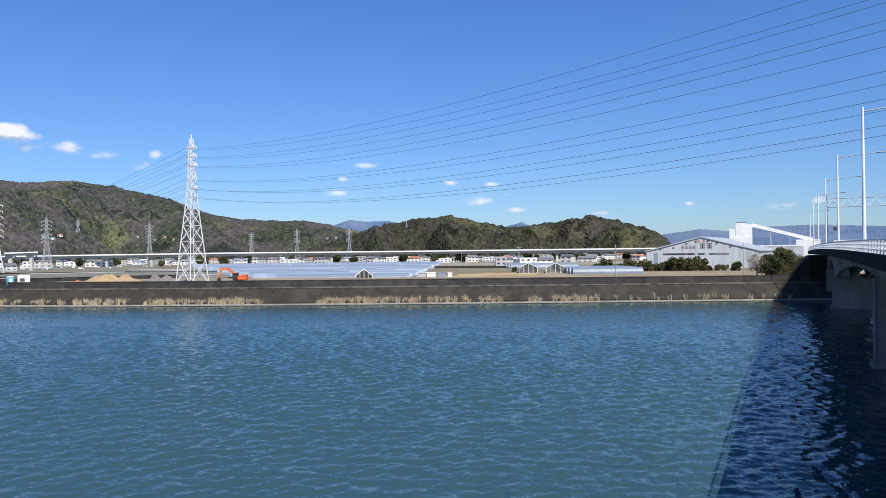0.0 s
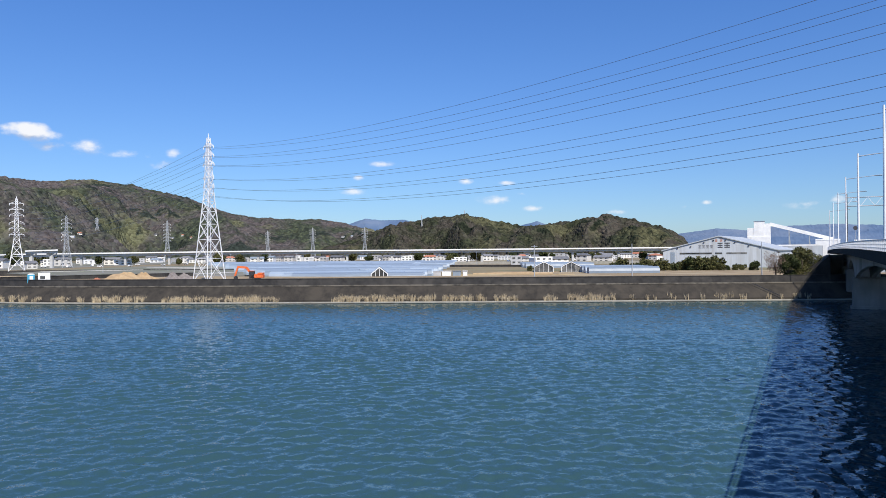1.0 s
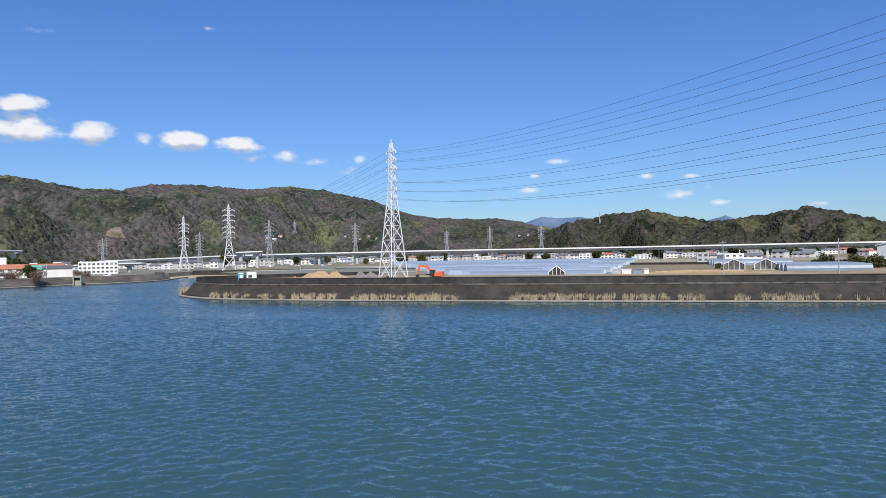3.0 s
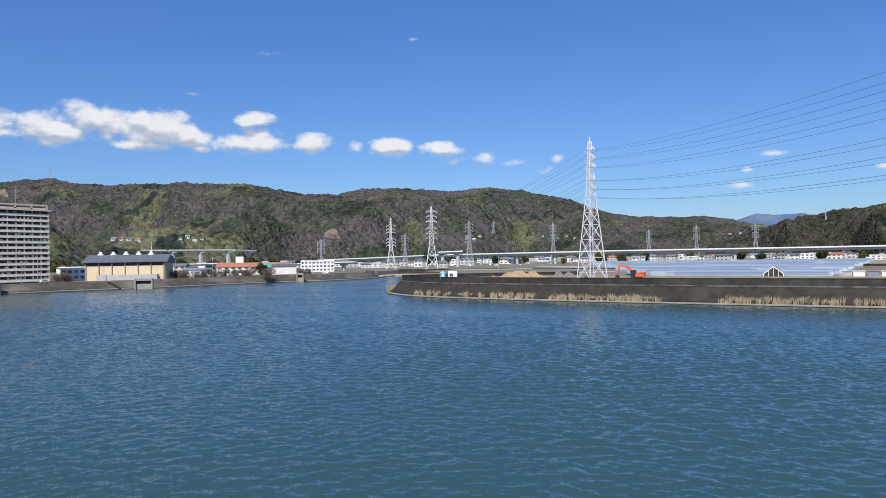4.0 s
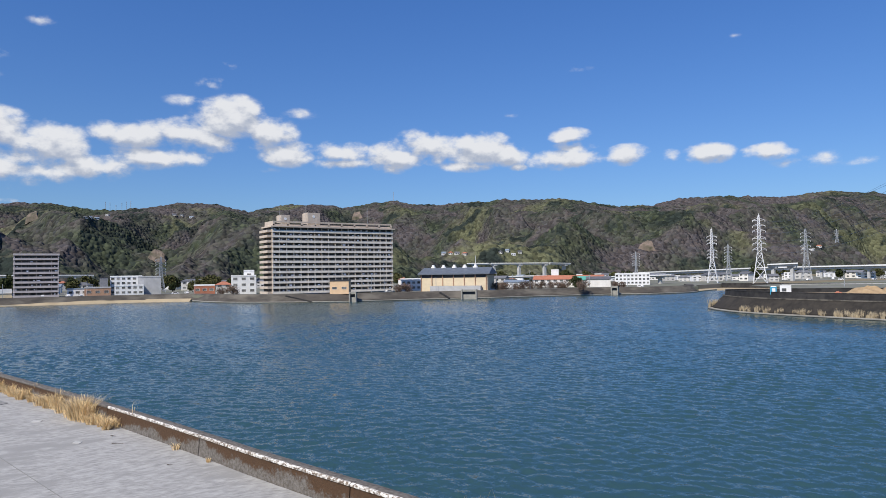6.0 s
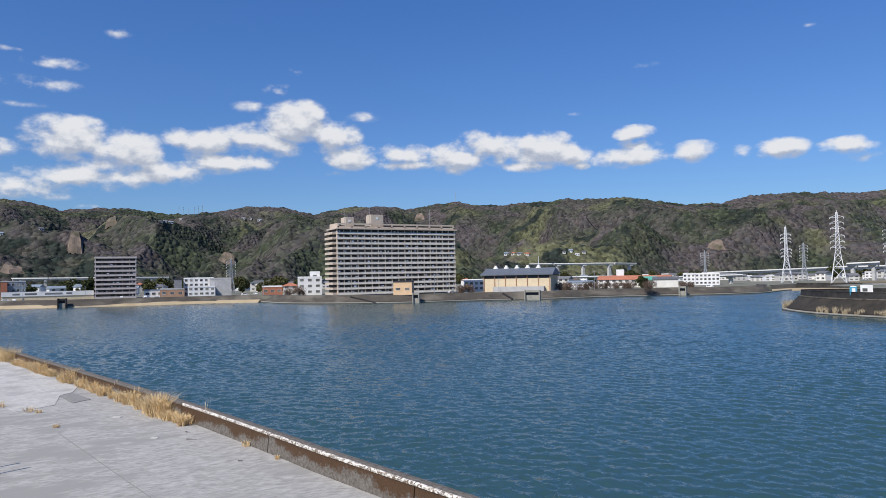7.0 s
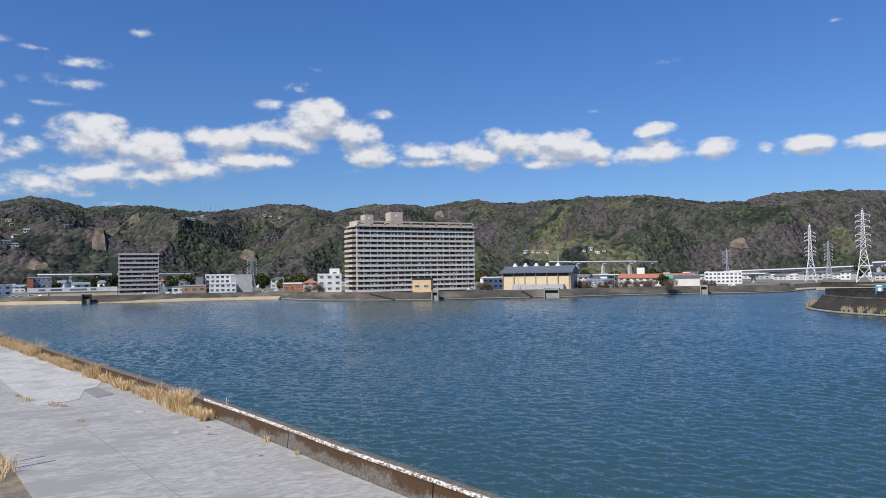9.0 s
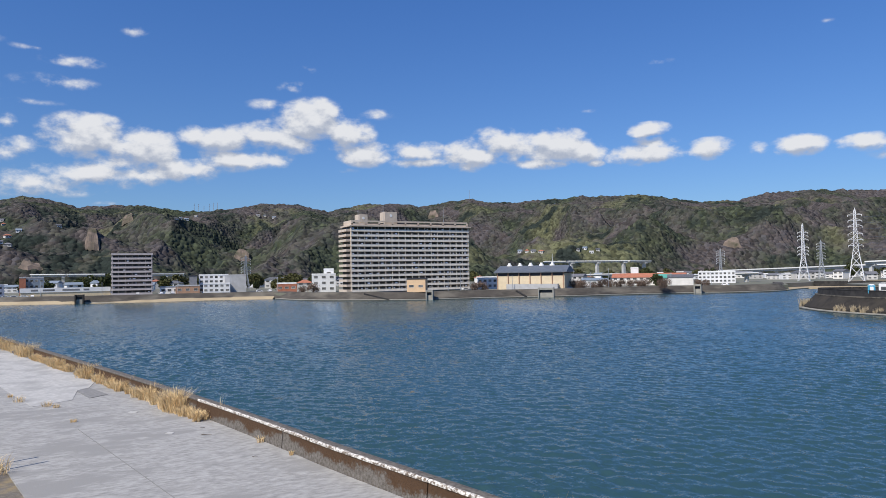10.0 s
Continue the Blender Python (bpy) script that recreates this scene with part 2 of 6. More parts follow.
def mossy_wall():
    """Rough grey concrete whose upper part wears a crust of dark brown moss with a ragged lower edge."""
    m = material("stained_concrete", (0.20, 0.185, 0.165), (0.085, 0.072, 0.058), scale=9.0, low=0.3, high=0.66, bump=0.04, bump_scale=14, rough=0.92, detail=10)
    nt = m.node_tree
    b = nt.nodes["Principled BSDF"]
    plain = b.inputs["Base Color"].links[0].from_socket
    geo = nt.nodes.new("ShaderNodeNewGeometry")
    xyz = nt.nodes.new("ShaderNodeSeparateXYZ")
    nt.links.new(geo.outputs["Position"], xyz.inputs[0])

    def noisy(sc, det):
        n = nt.nodes.new("ShaderNodeTexNoise")
        n.inputs["Scale"].default_value, n.inputs["Detail"].default_value, n.inputs["Roughness"].default_value = sc, det, 0.65
        nt.links.new(geo.outputs["Position"], n.inputs["Vector"])
        return n.outputs[0]

    def calc(op, a, c):
        n = nt.nodes.new("ShaderNodeMath")
        n.operation = op
        for i, v in enumerate((a, c)):
            if isinstance(v, float):
                n.inputs[i].default_value = v
            else:
                nt.links.new(v, n.inputs[i])
        return n.outputs[0]

    ragged = calc("ADD", calc("MULTIPLY", calc("SUBTRACT", noisy(0.35, 3.0), 0.5), 1.6), calc("MULTIPLY", calc("SUBTRACT", noisy(7.0, 8.0), 0.5), 0.7))
    edge = nt.nodes.new("ShaderNodeMapRange")
    edge.inputs[1].default_value, edge.inputs[2].default_value = 5.93, 6.10
    nt.links.new(calc("ADD", xyz.outputs[2], ragged), edge.inputs[0])
    crust = nt.nodes.new("ShaderNodeMix")
    crust.data_type = "RGBA"
    crust.inputs[6].default_value, crust.inputs[7].default_value = (0.036, 0.018, 0.008, 1), (0.105, 0.058, 0.028, 1)
    nt.links.new(noisy(11.0, 8.0), crust.inputs[0])
    final = nt.nodes.new("ShaderNodeMix")
    final.data_type = "RGBA"
    nt.links.new(edge.outputs[0], final.inputs[0])
    nt.links.new(plain, final.inputs[6])
    nt.links.new(crust.outputs[2], final.inputs[7])
    nt.links.new(final.outputs[2], b.inputs["Base Color"])
    return m


WALLSIDE = mossy_wall()
WALLTOP = material("weathered_cap", (0.17, 0.155, 0.135), (0.08, 0.07, 0.06), scale=7, bump=0.02, bump_scale=14, rough=0.9)
WALLEDGE = material("flaking_lime_edge", (0.72, 0.69, 0.63), (0.17, 0.13, 0.095), scale=9.0, low=0.44, high=0.58, bump=0.02, bump_scale=14, rough=0.9)
STRAW = material("dry_grass", (0.78, 0.60, 0.34), (0.56, 0.40, 0.20), scale=3, rough=0.8, random_value=0.4, island=True)
REED = material("dry_reed", (0.48, 0.40, 0.27), (0.36, 0.29, 0.19), scale=0.6, rough=0.85, random_value=0.25, island=True)


def woods(name, dark, green, brown, mauve, olive, crown=0.15, patch=0.0075, share=(0.42, 0.58)):
    """A wooded slope: tree crowns as rounded cells, each with its own tone, in stands of evergreen, bare brown and olive trees."""
    m = bpy.data.materials.new(name)
    m.use_nodes = True
    nt = m.node_tree
    b = nt.nodes["Principled BSDF"]
    b.inputs["Roughness"].default_value, b.inputs["Specular IOR Level"].default_value = 1.0, 0.04
    geo = nt.nodes.new("ShaderNodeNewGeometry")

    def noisy(sc, det):
        n = nt.nodes.new("ShaderNodeTexNoise")
        n.inputs["Scale"].default_value, n.inputs["Detail"].default_value, n.inputs["Roughness"].default_value = sc, det, 0.62
        nt.links.new(geo.outputs["Position"], n.inputs["Vector"])
        return n.outputs[0]

    def ranged(v, a, c, lo=0.0, hi=1.0):
        n = nt.nodes.new("ShaderNodeMapRange")
        for i, x in enumerate((a, c, lo, hi)):
            n.inputs[i + 1].default_value = x
        nt.links.new(v, n.inputs[0])
        return n.outputs[0]

    def mixed(fac, a, c):
        n = nt.nodes.new("ShaderNodeMix")
        n.data_type = "RGBA"
        nt.links.new(fac, n.inputs[0])
        for i, v in ((6, a), (7, c)):
            if isinstance(v, tuple):
                n.inputs[i].default_value = (*v, 1)
            else:
                nt.links.new(v, n.inputs[i])
        return n.outputs[2]

    cells = nt.nodes.new("ShaderNodeTexVoronoi")
    cells.inputs["Scale"].default_value = crown
    nt.links.new(geo.outputs["Position"], cells.inputs["Vector"])
    pick = nt.nodes.new("ShaderNodeSeparateColor")
    nt.links.new(cells.outputs["Color"], pick.inputs[0])
    evergreen = mixed(pick.outputs[0], dark, green)
    winter = mixed(pick.outputs[1], brown, mauve)
    stands = mixed(ranged(noisy(patch, 6.0), share[0], share[1]), evergreen, winter)
    stands = mixed(ranged(noisy(patch * 0.7, 5.0), 0.545, 0.63), stands, olive)
    stands = mixed(ranged(noisy(patch * 1.4, 5.0), 0.56, 0.62), stands, dark)
    hsv = nt.nodes.new("ShaderNodeHueSaturation")
    nt.links.new(stands, hsv.inputs["Color"])
    nt.links.new(ranged(pick.outputs[2], 0, 1, 0.62, 1.42), hsv.inputs["Value"])
    nt.links.new(hsv.outputs[0], b.inputs["Base Color"])
    bp = nt.nodes.new("ShaderNodeBump")
    bp.inputs["Distance"].default_value, bp.inputs["Strength"].default_value = 3.0, 0.9
    nt.links.new(ranged(cells.outputs["Distance"], 0.0, 0.75, 1.0, 0.0), bp.inputs["Height"])
    nt.links.new(bp.outputs[0], b.inputs["Normal"])
    return m


WOODS = woods("wooded_slope", (0.025, 0.032, 0.027), (0.061, 0.072, 0.043), (0.083, 0.070, 0.065), (0.066, 0.062, 0.065), (0.106, 0.109, 0.060))
WOODS_NEAR = woods("broadleaf_slope", (0.018, 0.023, 0.015), (0.046, 0.050, 0.028), (0.064, 0.055, 0.044), (0.044, 0.042, 0.036), (0.078, 0.077, 0.042), crown=0.19, patch=0.016)
# the blue of the hazy air is put into these base colours
FAR_BLUE = material("haze_tinted_range", (0.080, 0.128, 0.215), (0.115, 0.165, 0.25), scale=0.004, detail=9, spots=(0.14, 0.18, 0.25), spot_scale=0.002, rough=1.0, spec=0.0)
STEEL = material("galvanised_steel", (0.80, 0.81, 0.82), (0.70, 0.71, 0.73), scale=1.5, rough=0.55, metal=0.05)
STEEL_GREY = material("weathered_steel", (0.40, 0.42, 0.44), (0.32, 0.34, 0.36), scale=0.6, rough=0.55, metal=0.2)
CABLE = material("dark_cable", (0.10, 0.12, 0.16), rough=0.6)
CONCRETE = material("pale_concrete", (0.50, 0.50, 0.49), (0.40, 0.40, 0.39), scale=0.3, rough=0.85, bump=0.01)
# near-black because the shade on the bridge's river side is put into the colour
BRIDGE_EDGE = material("shade_dark_bridge_edge", (0.012, 0.012, 0.013), (0.022, 0.021, 0.021), scale=0.5, rough=0.95, spec=0.1)
BRIDGE_CONC = material("bridge_concrete", (0.27, 0.265, 0.25), (0.18, 0.175, 0.165), scale=0.35, spots=(0.13, 0.12, 0.105), spot_scale=0.12, rough=0.9, stretch=(1, 1, 0.4))
WHITE = material("white_paint", (0.78, 0.78, 0.77), (0.68, 0.68, 0.67), scale=0.3, rough=0.7)
RAIL = material("pale_rail_paint", (0.70, 0.72, 0.74), (0.58, 0.60, 0.62), scale=2, rough=0.45, metal=0.1)
ASPHALT = material("asphalt", (0.055, 0.055, 0.056), (0.075, 0.075, 0.075), scale=0.6, rough=0.9)
GLASS = material("dark_window_glass", (0.05, 0.055, 0.06), (0.20, 0.195, 0.18), scale=0.25, rough=0.2, random_value=0.6, spec=0.3)
PLASTIC = material("polytunnel_film", (0.27, 0.33, 0.40), (0.20, 0.25, 0.31), scale=0.15, rough=0.45, stretch=(0.3, 2, 1), random_value=0.25)
PEACH = material("peach_render", (0.72, 0.50, 0.30), (0.64, 0.44, 0.27), scale=0.4, rough=0.9)
CREAM = material("cream_render", (0.66, 0.55, 0.38), (0.58, 0.48, 0.33), scale=0.4, rough=0.9)
GREYROOF = material("blue_grey_metal_roof", (0.25, 0.30, 0.35), (0.20, 0.24, 0.29), scale=0.5, rough=0.5)
SHEDWALL = material("corrugated_white_wall", (0.47, 0.50, 0.53), (0.40, 0.43, 0.46), scale=0.25, spots=(0.36, 0.37, 0.38), spot_scale=0.12, rough=0.6, stretch=(3, 3, 0.2))
SHEDROOF = material("corrugated_grey_roof", (0.42, 0.46, 0.50), (0.33, 0.36, 0.40), scale=0.2, rough=0.55)
DARK = material("dark_trim", (0.04, 0.04, 0.045), rough=0.6)
APT_WALL = material("beige_tile_wall", (0.58, 0.49, 0.40), (0.49, 0.41, 0.33), scale=0.3, rough=0.85)
APT_BAND = material("pale_balcony_concrete", (0.84, 0.77, 0.67), (0.70, 0.64, 0.55), scale=0.5, rough=0.85, stretch=(1, 1, 0.3))
# wall and glass behind the balconies: the recess shade is put into their colours
APT_SHADE = material("shade_dark_balcony_wall", (0.11, 0.098, 0.082), (0.075, 0.067, 0.056), scale=0.6, rough=0.9)
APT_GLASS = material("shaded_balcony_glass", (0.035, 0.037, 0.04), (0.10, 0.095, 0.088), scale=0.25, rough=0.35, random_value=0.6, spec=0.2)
HALL_ROOF = material("slate_grey_metal_roof", (0.125, 0.145, 0.175), (0.095, 0.11, 0.135), scale=0.5, rough=0.6)
APT2_BAND = material("mauve_grey_balcony", (0.52, 0.47, 0.46), (0.43, 0.39, 0.385), scale=0.5, rough=0.85)
LINEN = material("hung_linen", (0.85, 0.85, 0.86), (0.55, 0.58, 0.66), scale=0.25, rough=0.9, random_value=0.3)
ROOF_RED = material("terracotta_roof", (0.42, 0.17, 0.10), (0.34, 0.13, 0.08), scale=0.5, rough=0.8)
ROOF_DARK = material("dark_tile_roof", (0.12, 0.125, 0.135), (0.17, 0.17, 0.18), scale=0.5, rough=0.6, random_value=0.3)
BRICKISH = material("brown_tile_wall", (0.42, 0.26, 0.17), (0.35, 0.21, 0.14), scale=0.4, rough=0.85)
GREYWALL = material("grey_render", (0.46, 0.46, 0.46), (0.38, 0.38, 0.38), scale=0.3, rough=0.85)
HOUSE = material("pale_house_wall", (0.66, 0.64, 0.60), (0.56, 0.54, 0.50), scale=0.3, rough=0.85, random_value=0.22)
BLUE = material("blue_cabin_plastic", (0.06, 0.32, 0.48), (0.05, 0.26, 0.40), scale=1, rough=0.5)
TEAL = material("green_metal_roof", (0.10, 0.38, 0.31), (0.08, 0.30, 0.25), scale=0.6, rough=0.6)
ORANGE = material("orange_machine_paint", (0.78, 0.16, 0.04), (0.62, 0.13, 0.04), scale=1, rough=0.5)
MUD = material("tan_spoil_heap", (0.40, 0.29, 0.17), (0.30, 0.21, 0.12), scale=0.8, rough=0.95, bump=0.2, bump_scale=2)
GRAVEL = material("grey_gravel_heap", (0.15, 0.13, 0.125), (0.22, 0.20, 0.19), scale=1.5, rough=0.95, bump=0.15, bump_scale=4)
LEAF = material("evergreen_leaf", (0.030, 0.042, 0.014), (0.052, 0.060, 0.020), scale=0.7, rough=0.8, random_value=0.45, island=True, spec=0.2)
LEAF_OLIVE = material("olive_leaf", (0.062, 0.068, 0.022), (0.088, 0.082, 0.032), scale=0.7, rough=0.8, random_value=0.4, island=True, spec=0.2)
TWIG = material("bare_brown_twigs", (0.17, 0.115, 0.085), (0.12, 0.085, 0.065), scale=0.7, rough=0.9, random_value=0.35, island=True)
BARK = material("bark", (0.10, 0.08, 0.06), (0.07, 0.055, 0.045), scale=2, rough=0.95)
SCAR = material("bare_rock_scar", (0.23, 0.175, 0.14), (0.13, 0.105, 0.08), scale=0.09, spots=(0.06, 0.06, 0.035), spot_scale=0.03, rough=0.95)
VERGE = material("gravel_verge", (0.24, 0.21, 0.17), (0.15, 0.13, 0.10), scale=6, spots=(0.34, 0.26, 0.14), spot_scale=1.2, rough=0.95, bump=0.04, bump_scale=20)
FIELD = material("dry_field_grass", (0.27, 0.20, 0.115), (0.20, 0.15, 0.09), scale=0.12, spots=(0.33, 0.27, 0.17), spot_scale=0.05, rough=0.95)
CAR_WHITE = material("white_car_paint", (0.75, 0.75, 0.75), (0.70, 0.70, 0.70), scale=1, rough=0.3, random_value=0.3)


# ---------------------------------------------------------------- building blocks
def mesh_of(name, bm, *mats):
    me = bpy.data.meshes.new(name)
    bm.to_mesh(me)
    bm.free()
    for m in mats:
        me.materials.append(m)
    return me


def thing(name, bm, mat, label="", category="", group="", kind="", m=None):
    """One mesh object at top level; bm may be None for an Empty."""
    ob = new(name, mesh_of(name, bm, mat) if bm else None)
    if m is not None:
        ob.matrix_world = m
    return tagged(ob, label, category, group, kind)


def part(name, bm, mat, parent, label="", m=None):
    """One mesh object under a thing or a part; bm may be a ready mesh."""
    me = bm if isinstance(bm, bpy.types.Mesh) else mesh_of(name, bm, mat)
    ob = new(name, me)
    ob.parent = parent
    if m is not None:
        ob.matrix_basis = m
    return tagged(ob, label)


def box(bm, x0, y0, z0, x1, y1, z1, m=None):
    vs = [bm.verts.new((x, y, z)) for x in (x0, x1) for y in (y0, y1) for z in (z0, z1)]
    for q in ((0, 1, 3, 2), (4, 6, 7, 5), (0, 4, 5, 1), (2, 3, 7, 6), (0, 2, 6, 4), (1, 5, 7, 3)):
        bm.faces.new([vs[i] for i in q])
    if m is not None:
        bmesh.ops.transform(bm, matrix=m, verts=vs)
    return vs


def beam(bm, a, b, w, d=None):
    """A square bar from a to b."""
    a, b, d = Vector(a), Vector(b), d or w
    way = (b - a).normalized()
    side = way.cross(Vector((0, 0, 1)) if abs(way.z) < 0.95 else Vector((1, 0, 0))).normalized()
    up = side.cross(way)
    vs = []
    for p in (a, b):
        for i, j in ((-1, -1), (1, -1), (1, 1), (-1, 1)):
            vs.append(bm.verts.new(p + side * (i * w / 2) + up * (j * d / 2)))
    for q in ((0, 3, 2, 1), (4, 5, 6, 7), (0, 1, 5, 4), (1, 2, 6, 5), (2, 3, 7, 6), (3, 0, 4, 7)):
        bm.faces.new([vs[i] for i in q])


def tube(bm, points, radius, sides=8, r_end=None):
    """A round bar along points, tapering to r_end."""
    pts = [Vector(p) for p in points]
    rings = []
    for i, p in enumerate(pts):
        way = (pts[min(i + 1, len(pts) - 1)] - pts[max(i - 1, 0)]).normalized()
        side = way.cross(Vector((0, 0, 1)) if abs(way.z) < 0.95 else Vector((1, 0, 0))).normalized()
        up = side.cross(way)
        r = radius + ((r_end if r_end is not None else radius) - radius) * i / max(1, len(pts) - 1)
        rings.append([bm.verts.new(p + (side * math.cos(k * math.tau / sides) + up * math.sin(k * math.tau / sides)) * r) for k in range(sides)])
    for a, b in zip(rings, rings[1:]):
        for k in range(sides):
            bm.faces.new((a[k], a[(k + 1) % sides], b[(k + 1) % sides], b[k]))
    bm.faces.new(rings[0][::-1])
    bm.faces.new(rings[-1])


def prism(bm, outline, z0, z1):
    """A plate with the given plan outline."""
    n = len(outline)
    lo = [bm.verts.new((x, y, z0)) for x, y in outline]
    hi = [bm.verts.new((x, y, z1)) for x, y in outline]
    top = bm.faces.new(hi)
    bottom = bm.faces.new(lo[::-1])
    for i in range(n):
        bm.faces.new((lo[i], lo[(i + 1) % n], hi[(i + 1) % n], hi[i]))
    bmesh.ops.recalc_face_normals(bm, faces=bm.faces[:])


def sweep(bm, path, profile, closed=False):
    """Carries a cross-section (offset to the left of the way, height) along a plan path."""
    rings = []
    n = len(path)
    for i, (x, y) in enumerate(path):
        a = Vector(path[max(i - 1, 0)][:2])
        b = Vector(path[min(i + 1, n - 1)][:2])
        way = (b - a).normalized()
        left = Vector((-way.y, way.x))
        rings.append([bm.verts.new((x + left.x * o, y + left.y * o, z)) for o, z in profile])
    k = len(profile)
    for a, b in zip(rings, rings[1:]):
        for j in range(k):
            bm.faces.new((a[j], b[j], b[(j + 1) % k], a[(j + 1) % k]))
    bm.faces.new(rings[0])
    bm.faces.new(rings[-1][::-1])
    bmesh.ops.recalc_face_normals(bm, faces=bm.faces[:])


def smooth_path(points, steps=6):
    """A Catmull-Rom line through plan points."""
    out = []
    pts = [Vector(p) for p in points]
    for i in range(len(pts) - 1):
        p0, p1, p2, p3 = pts[max(i - 1, 0)], pts[i], pts[i + 1], pts[min(i + 2, len(pts) - 1)]
        for s in range(steps):
            t = s / steps
            out.append(0.5 * ((2 * p1) + (p2 - p0) * t + (2 * p0 - 5 * p1 + 4 * p2 - p3) * t * t + (3 * p1 - p0 - 3 * p2 + p3) * t ** 3))
    return [tuple(p) for p in out] + [tuple(pts[-1])]


# ---------------------------------------------------------------- ground and river
bm = bmesh.new()
box(bm, -4900, -4900, -4, 4900, 4900, -3)
thing("ground", bm, BED, "dull brown river bed and low ground", "ground", kind="structure")

bm = bmesh.new()
prism(bm, [(-700, -300), (900, -300), (900, 200), (-60, 200), (-100, 260), (-100, 560), (-420, 560), (-700, 300)], -0.8, -0.35)
thing("water", bm, WATER, "blue-green tidal river water", "water", kind="structure")


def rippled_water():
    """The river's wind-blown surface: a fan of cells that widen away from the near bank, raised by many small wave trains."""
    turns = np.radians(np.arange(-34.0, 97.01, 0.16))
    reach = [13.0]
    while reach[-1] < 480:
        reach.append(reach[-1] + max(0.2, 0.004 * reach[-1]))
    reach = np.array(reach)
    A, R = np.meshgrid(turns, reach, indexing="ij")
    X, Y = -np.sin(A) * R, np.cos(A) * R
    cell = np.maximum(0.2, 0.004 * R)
    rng = np.random.default_rng(7)
    Z = np.zeros_like(X)
    gust = 0.75 + 0.35 * np.sin(X * 0.021 + Y * 0.034 + 1.0) * np.sin(X * 0.013 - Y * 0.027) + 0.2 * np.sin(X * 0.05 + Y * 0.011 + 2.0)
    for k in range(84):
        length = 0.5 * (2.5 / 0.5) ** rng.random()
        heading = radians(222) + rng.normal(0, 0.85)
        wx, wy = -math.sin(heading) * math.tau / length, math.cos(heading) * math.tau / length
        fade = np.clip((length / cell - 1.3) / 1.6, 0, 1)
        phase = rng.random() * math.tau
        turn = X * wx + Y * wy + phase + 0.8 * np.sin(X * wy * 0.13 - Y * wx * 0.13 + phase)
        wave = -np.sin(turn) - 0.35 * np.sin(2 * turn)      # the faces towards the near bank are narrow and steep
        Z += WAVE_SLOPE * (0.7 + 0.3 * math.log(length / 0.5)) * length / math.tau * wave * fade
    Z *= gust
    n, m = X.shape
    me = bpy.data.meshes.new("water_surface")
    me.vertices.add(n * m)
    me.vertices.foreach_set("co", np.stack([X, Y, Z], -1).astype(np.float32).ravel())
    i, j = np.meshgrid(np.arange(n - 1), np.arange(m - 1), indexing="ij")
    a = (i * m + j).ravel()
    quads = np.stack([a, a + 1, a + m + 1, a + m], -1).astype(np.int32)
    me.loops.add(quads.size)
    me.loops.foreach_set("vertex_index", quads.ravel())
    me.polygons.add(len(quads))
    me.polygons.foreach_set("loop_start", np.arange(0, quads.size, 4, dtype=np.int32))
    me.polygons.foreach_set("use_smooth", np.ones(len(quads), dtype=bool))
    me.update(calc_edges=True)
    me.validate()
    me.flip_normals()
    me.materials.append(WATER)
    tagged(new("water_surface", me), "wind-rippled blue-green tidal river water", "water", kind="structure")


WAVE_SLOPE = 0.034     # steepness of each wave train
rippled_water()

# the plain beyond the river
bm = bmesh.new()
prism(bm, [(-60, 186), (900, 186), (2500, 600), (3000, 4500), (-3500, 4500), (-4500, 1200), (-306, 900), (-306, 436), (-205, 446), (-120, 424), (-70, 330), (-96, 262), (-146, 222), (-119, 193)], -3.5, 3.4)
thing("ground_plain", bm, GROUND, "brown winter fields on the flat river plain", "ground", kind="structure")
bm = bmesh.new()
prism(bm, [(-366, 112), (-345, 131), (-326, 154), (-320, 186), (-305, 226), (-300, 260), (-288, 301), (-277, 320), (-272, 364), (-298, 396), (-306.5, 436), (-306.5, 905), (-4500, 1200), (-4600, -500), (-520, -400), (-458, -39), (-440, -3), (-432, 30), (-431, 60), (-420, 99)], -3.5, 3.3)
thing("ground_town", bm, TOWN, "pale paved ground of the town beside the river", "ground", kind="structure")

# levee of the far bank: slope, ledge at the water and dark coping
far_edge = smooth_path([(420, 181), (180, 180.5), (82, 180.5), (0, 181), (-60, 183), (-95, 185.5), (-122, 190), (-140, 199), (-152, 211), (-150, 222), (-135, 236), (-100, 262)])
levee = thing("levee_far", None, None, "dark weathered concrete river levee with a pale ledge", "levee", kind="structure")
bm = bmesh.new()
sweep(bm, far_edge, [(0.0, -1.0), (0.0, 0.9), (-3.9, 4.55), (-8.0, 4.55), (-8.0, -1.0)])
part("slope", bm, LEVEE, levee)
bm = bmesh.new()
sweep(bm, far_edge, [(1.3, -1.0), (1.3, 0.42), (-0.5, 0.5), (-0.5, -1.0)])
part("ledge", bm, LEDGE, levee, "pale concrete ledge at the waterline")
bm = bmesh.new()
sweep(bm, far_edge, [(-3.5, 4.3), (-3.5, 4.62), (-4.3, 4.62), (-4.3, 4.3)])
part("berm", bm, BERM, levee, "narrow pale berm line")
bm = bmesh.new()
sweep(bm, far_edge, [(-4.2, 4.5), (-4.45, 6.2), (-4.9, 6.2), (-4.9, 4.5)])
part("parapet", bm, COPING, levee, "blackened concrete parapet")
bm = bmesh.new()
sweep(bm, far_edge, [(-4.38, 6.2), (-4.38, 6.42), (-4.98, 6.42), (-4.98, 6.2)])
part("coping", bm, COPING, levee)
bm = bmesh.new()
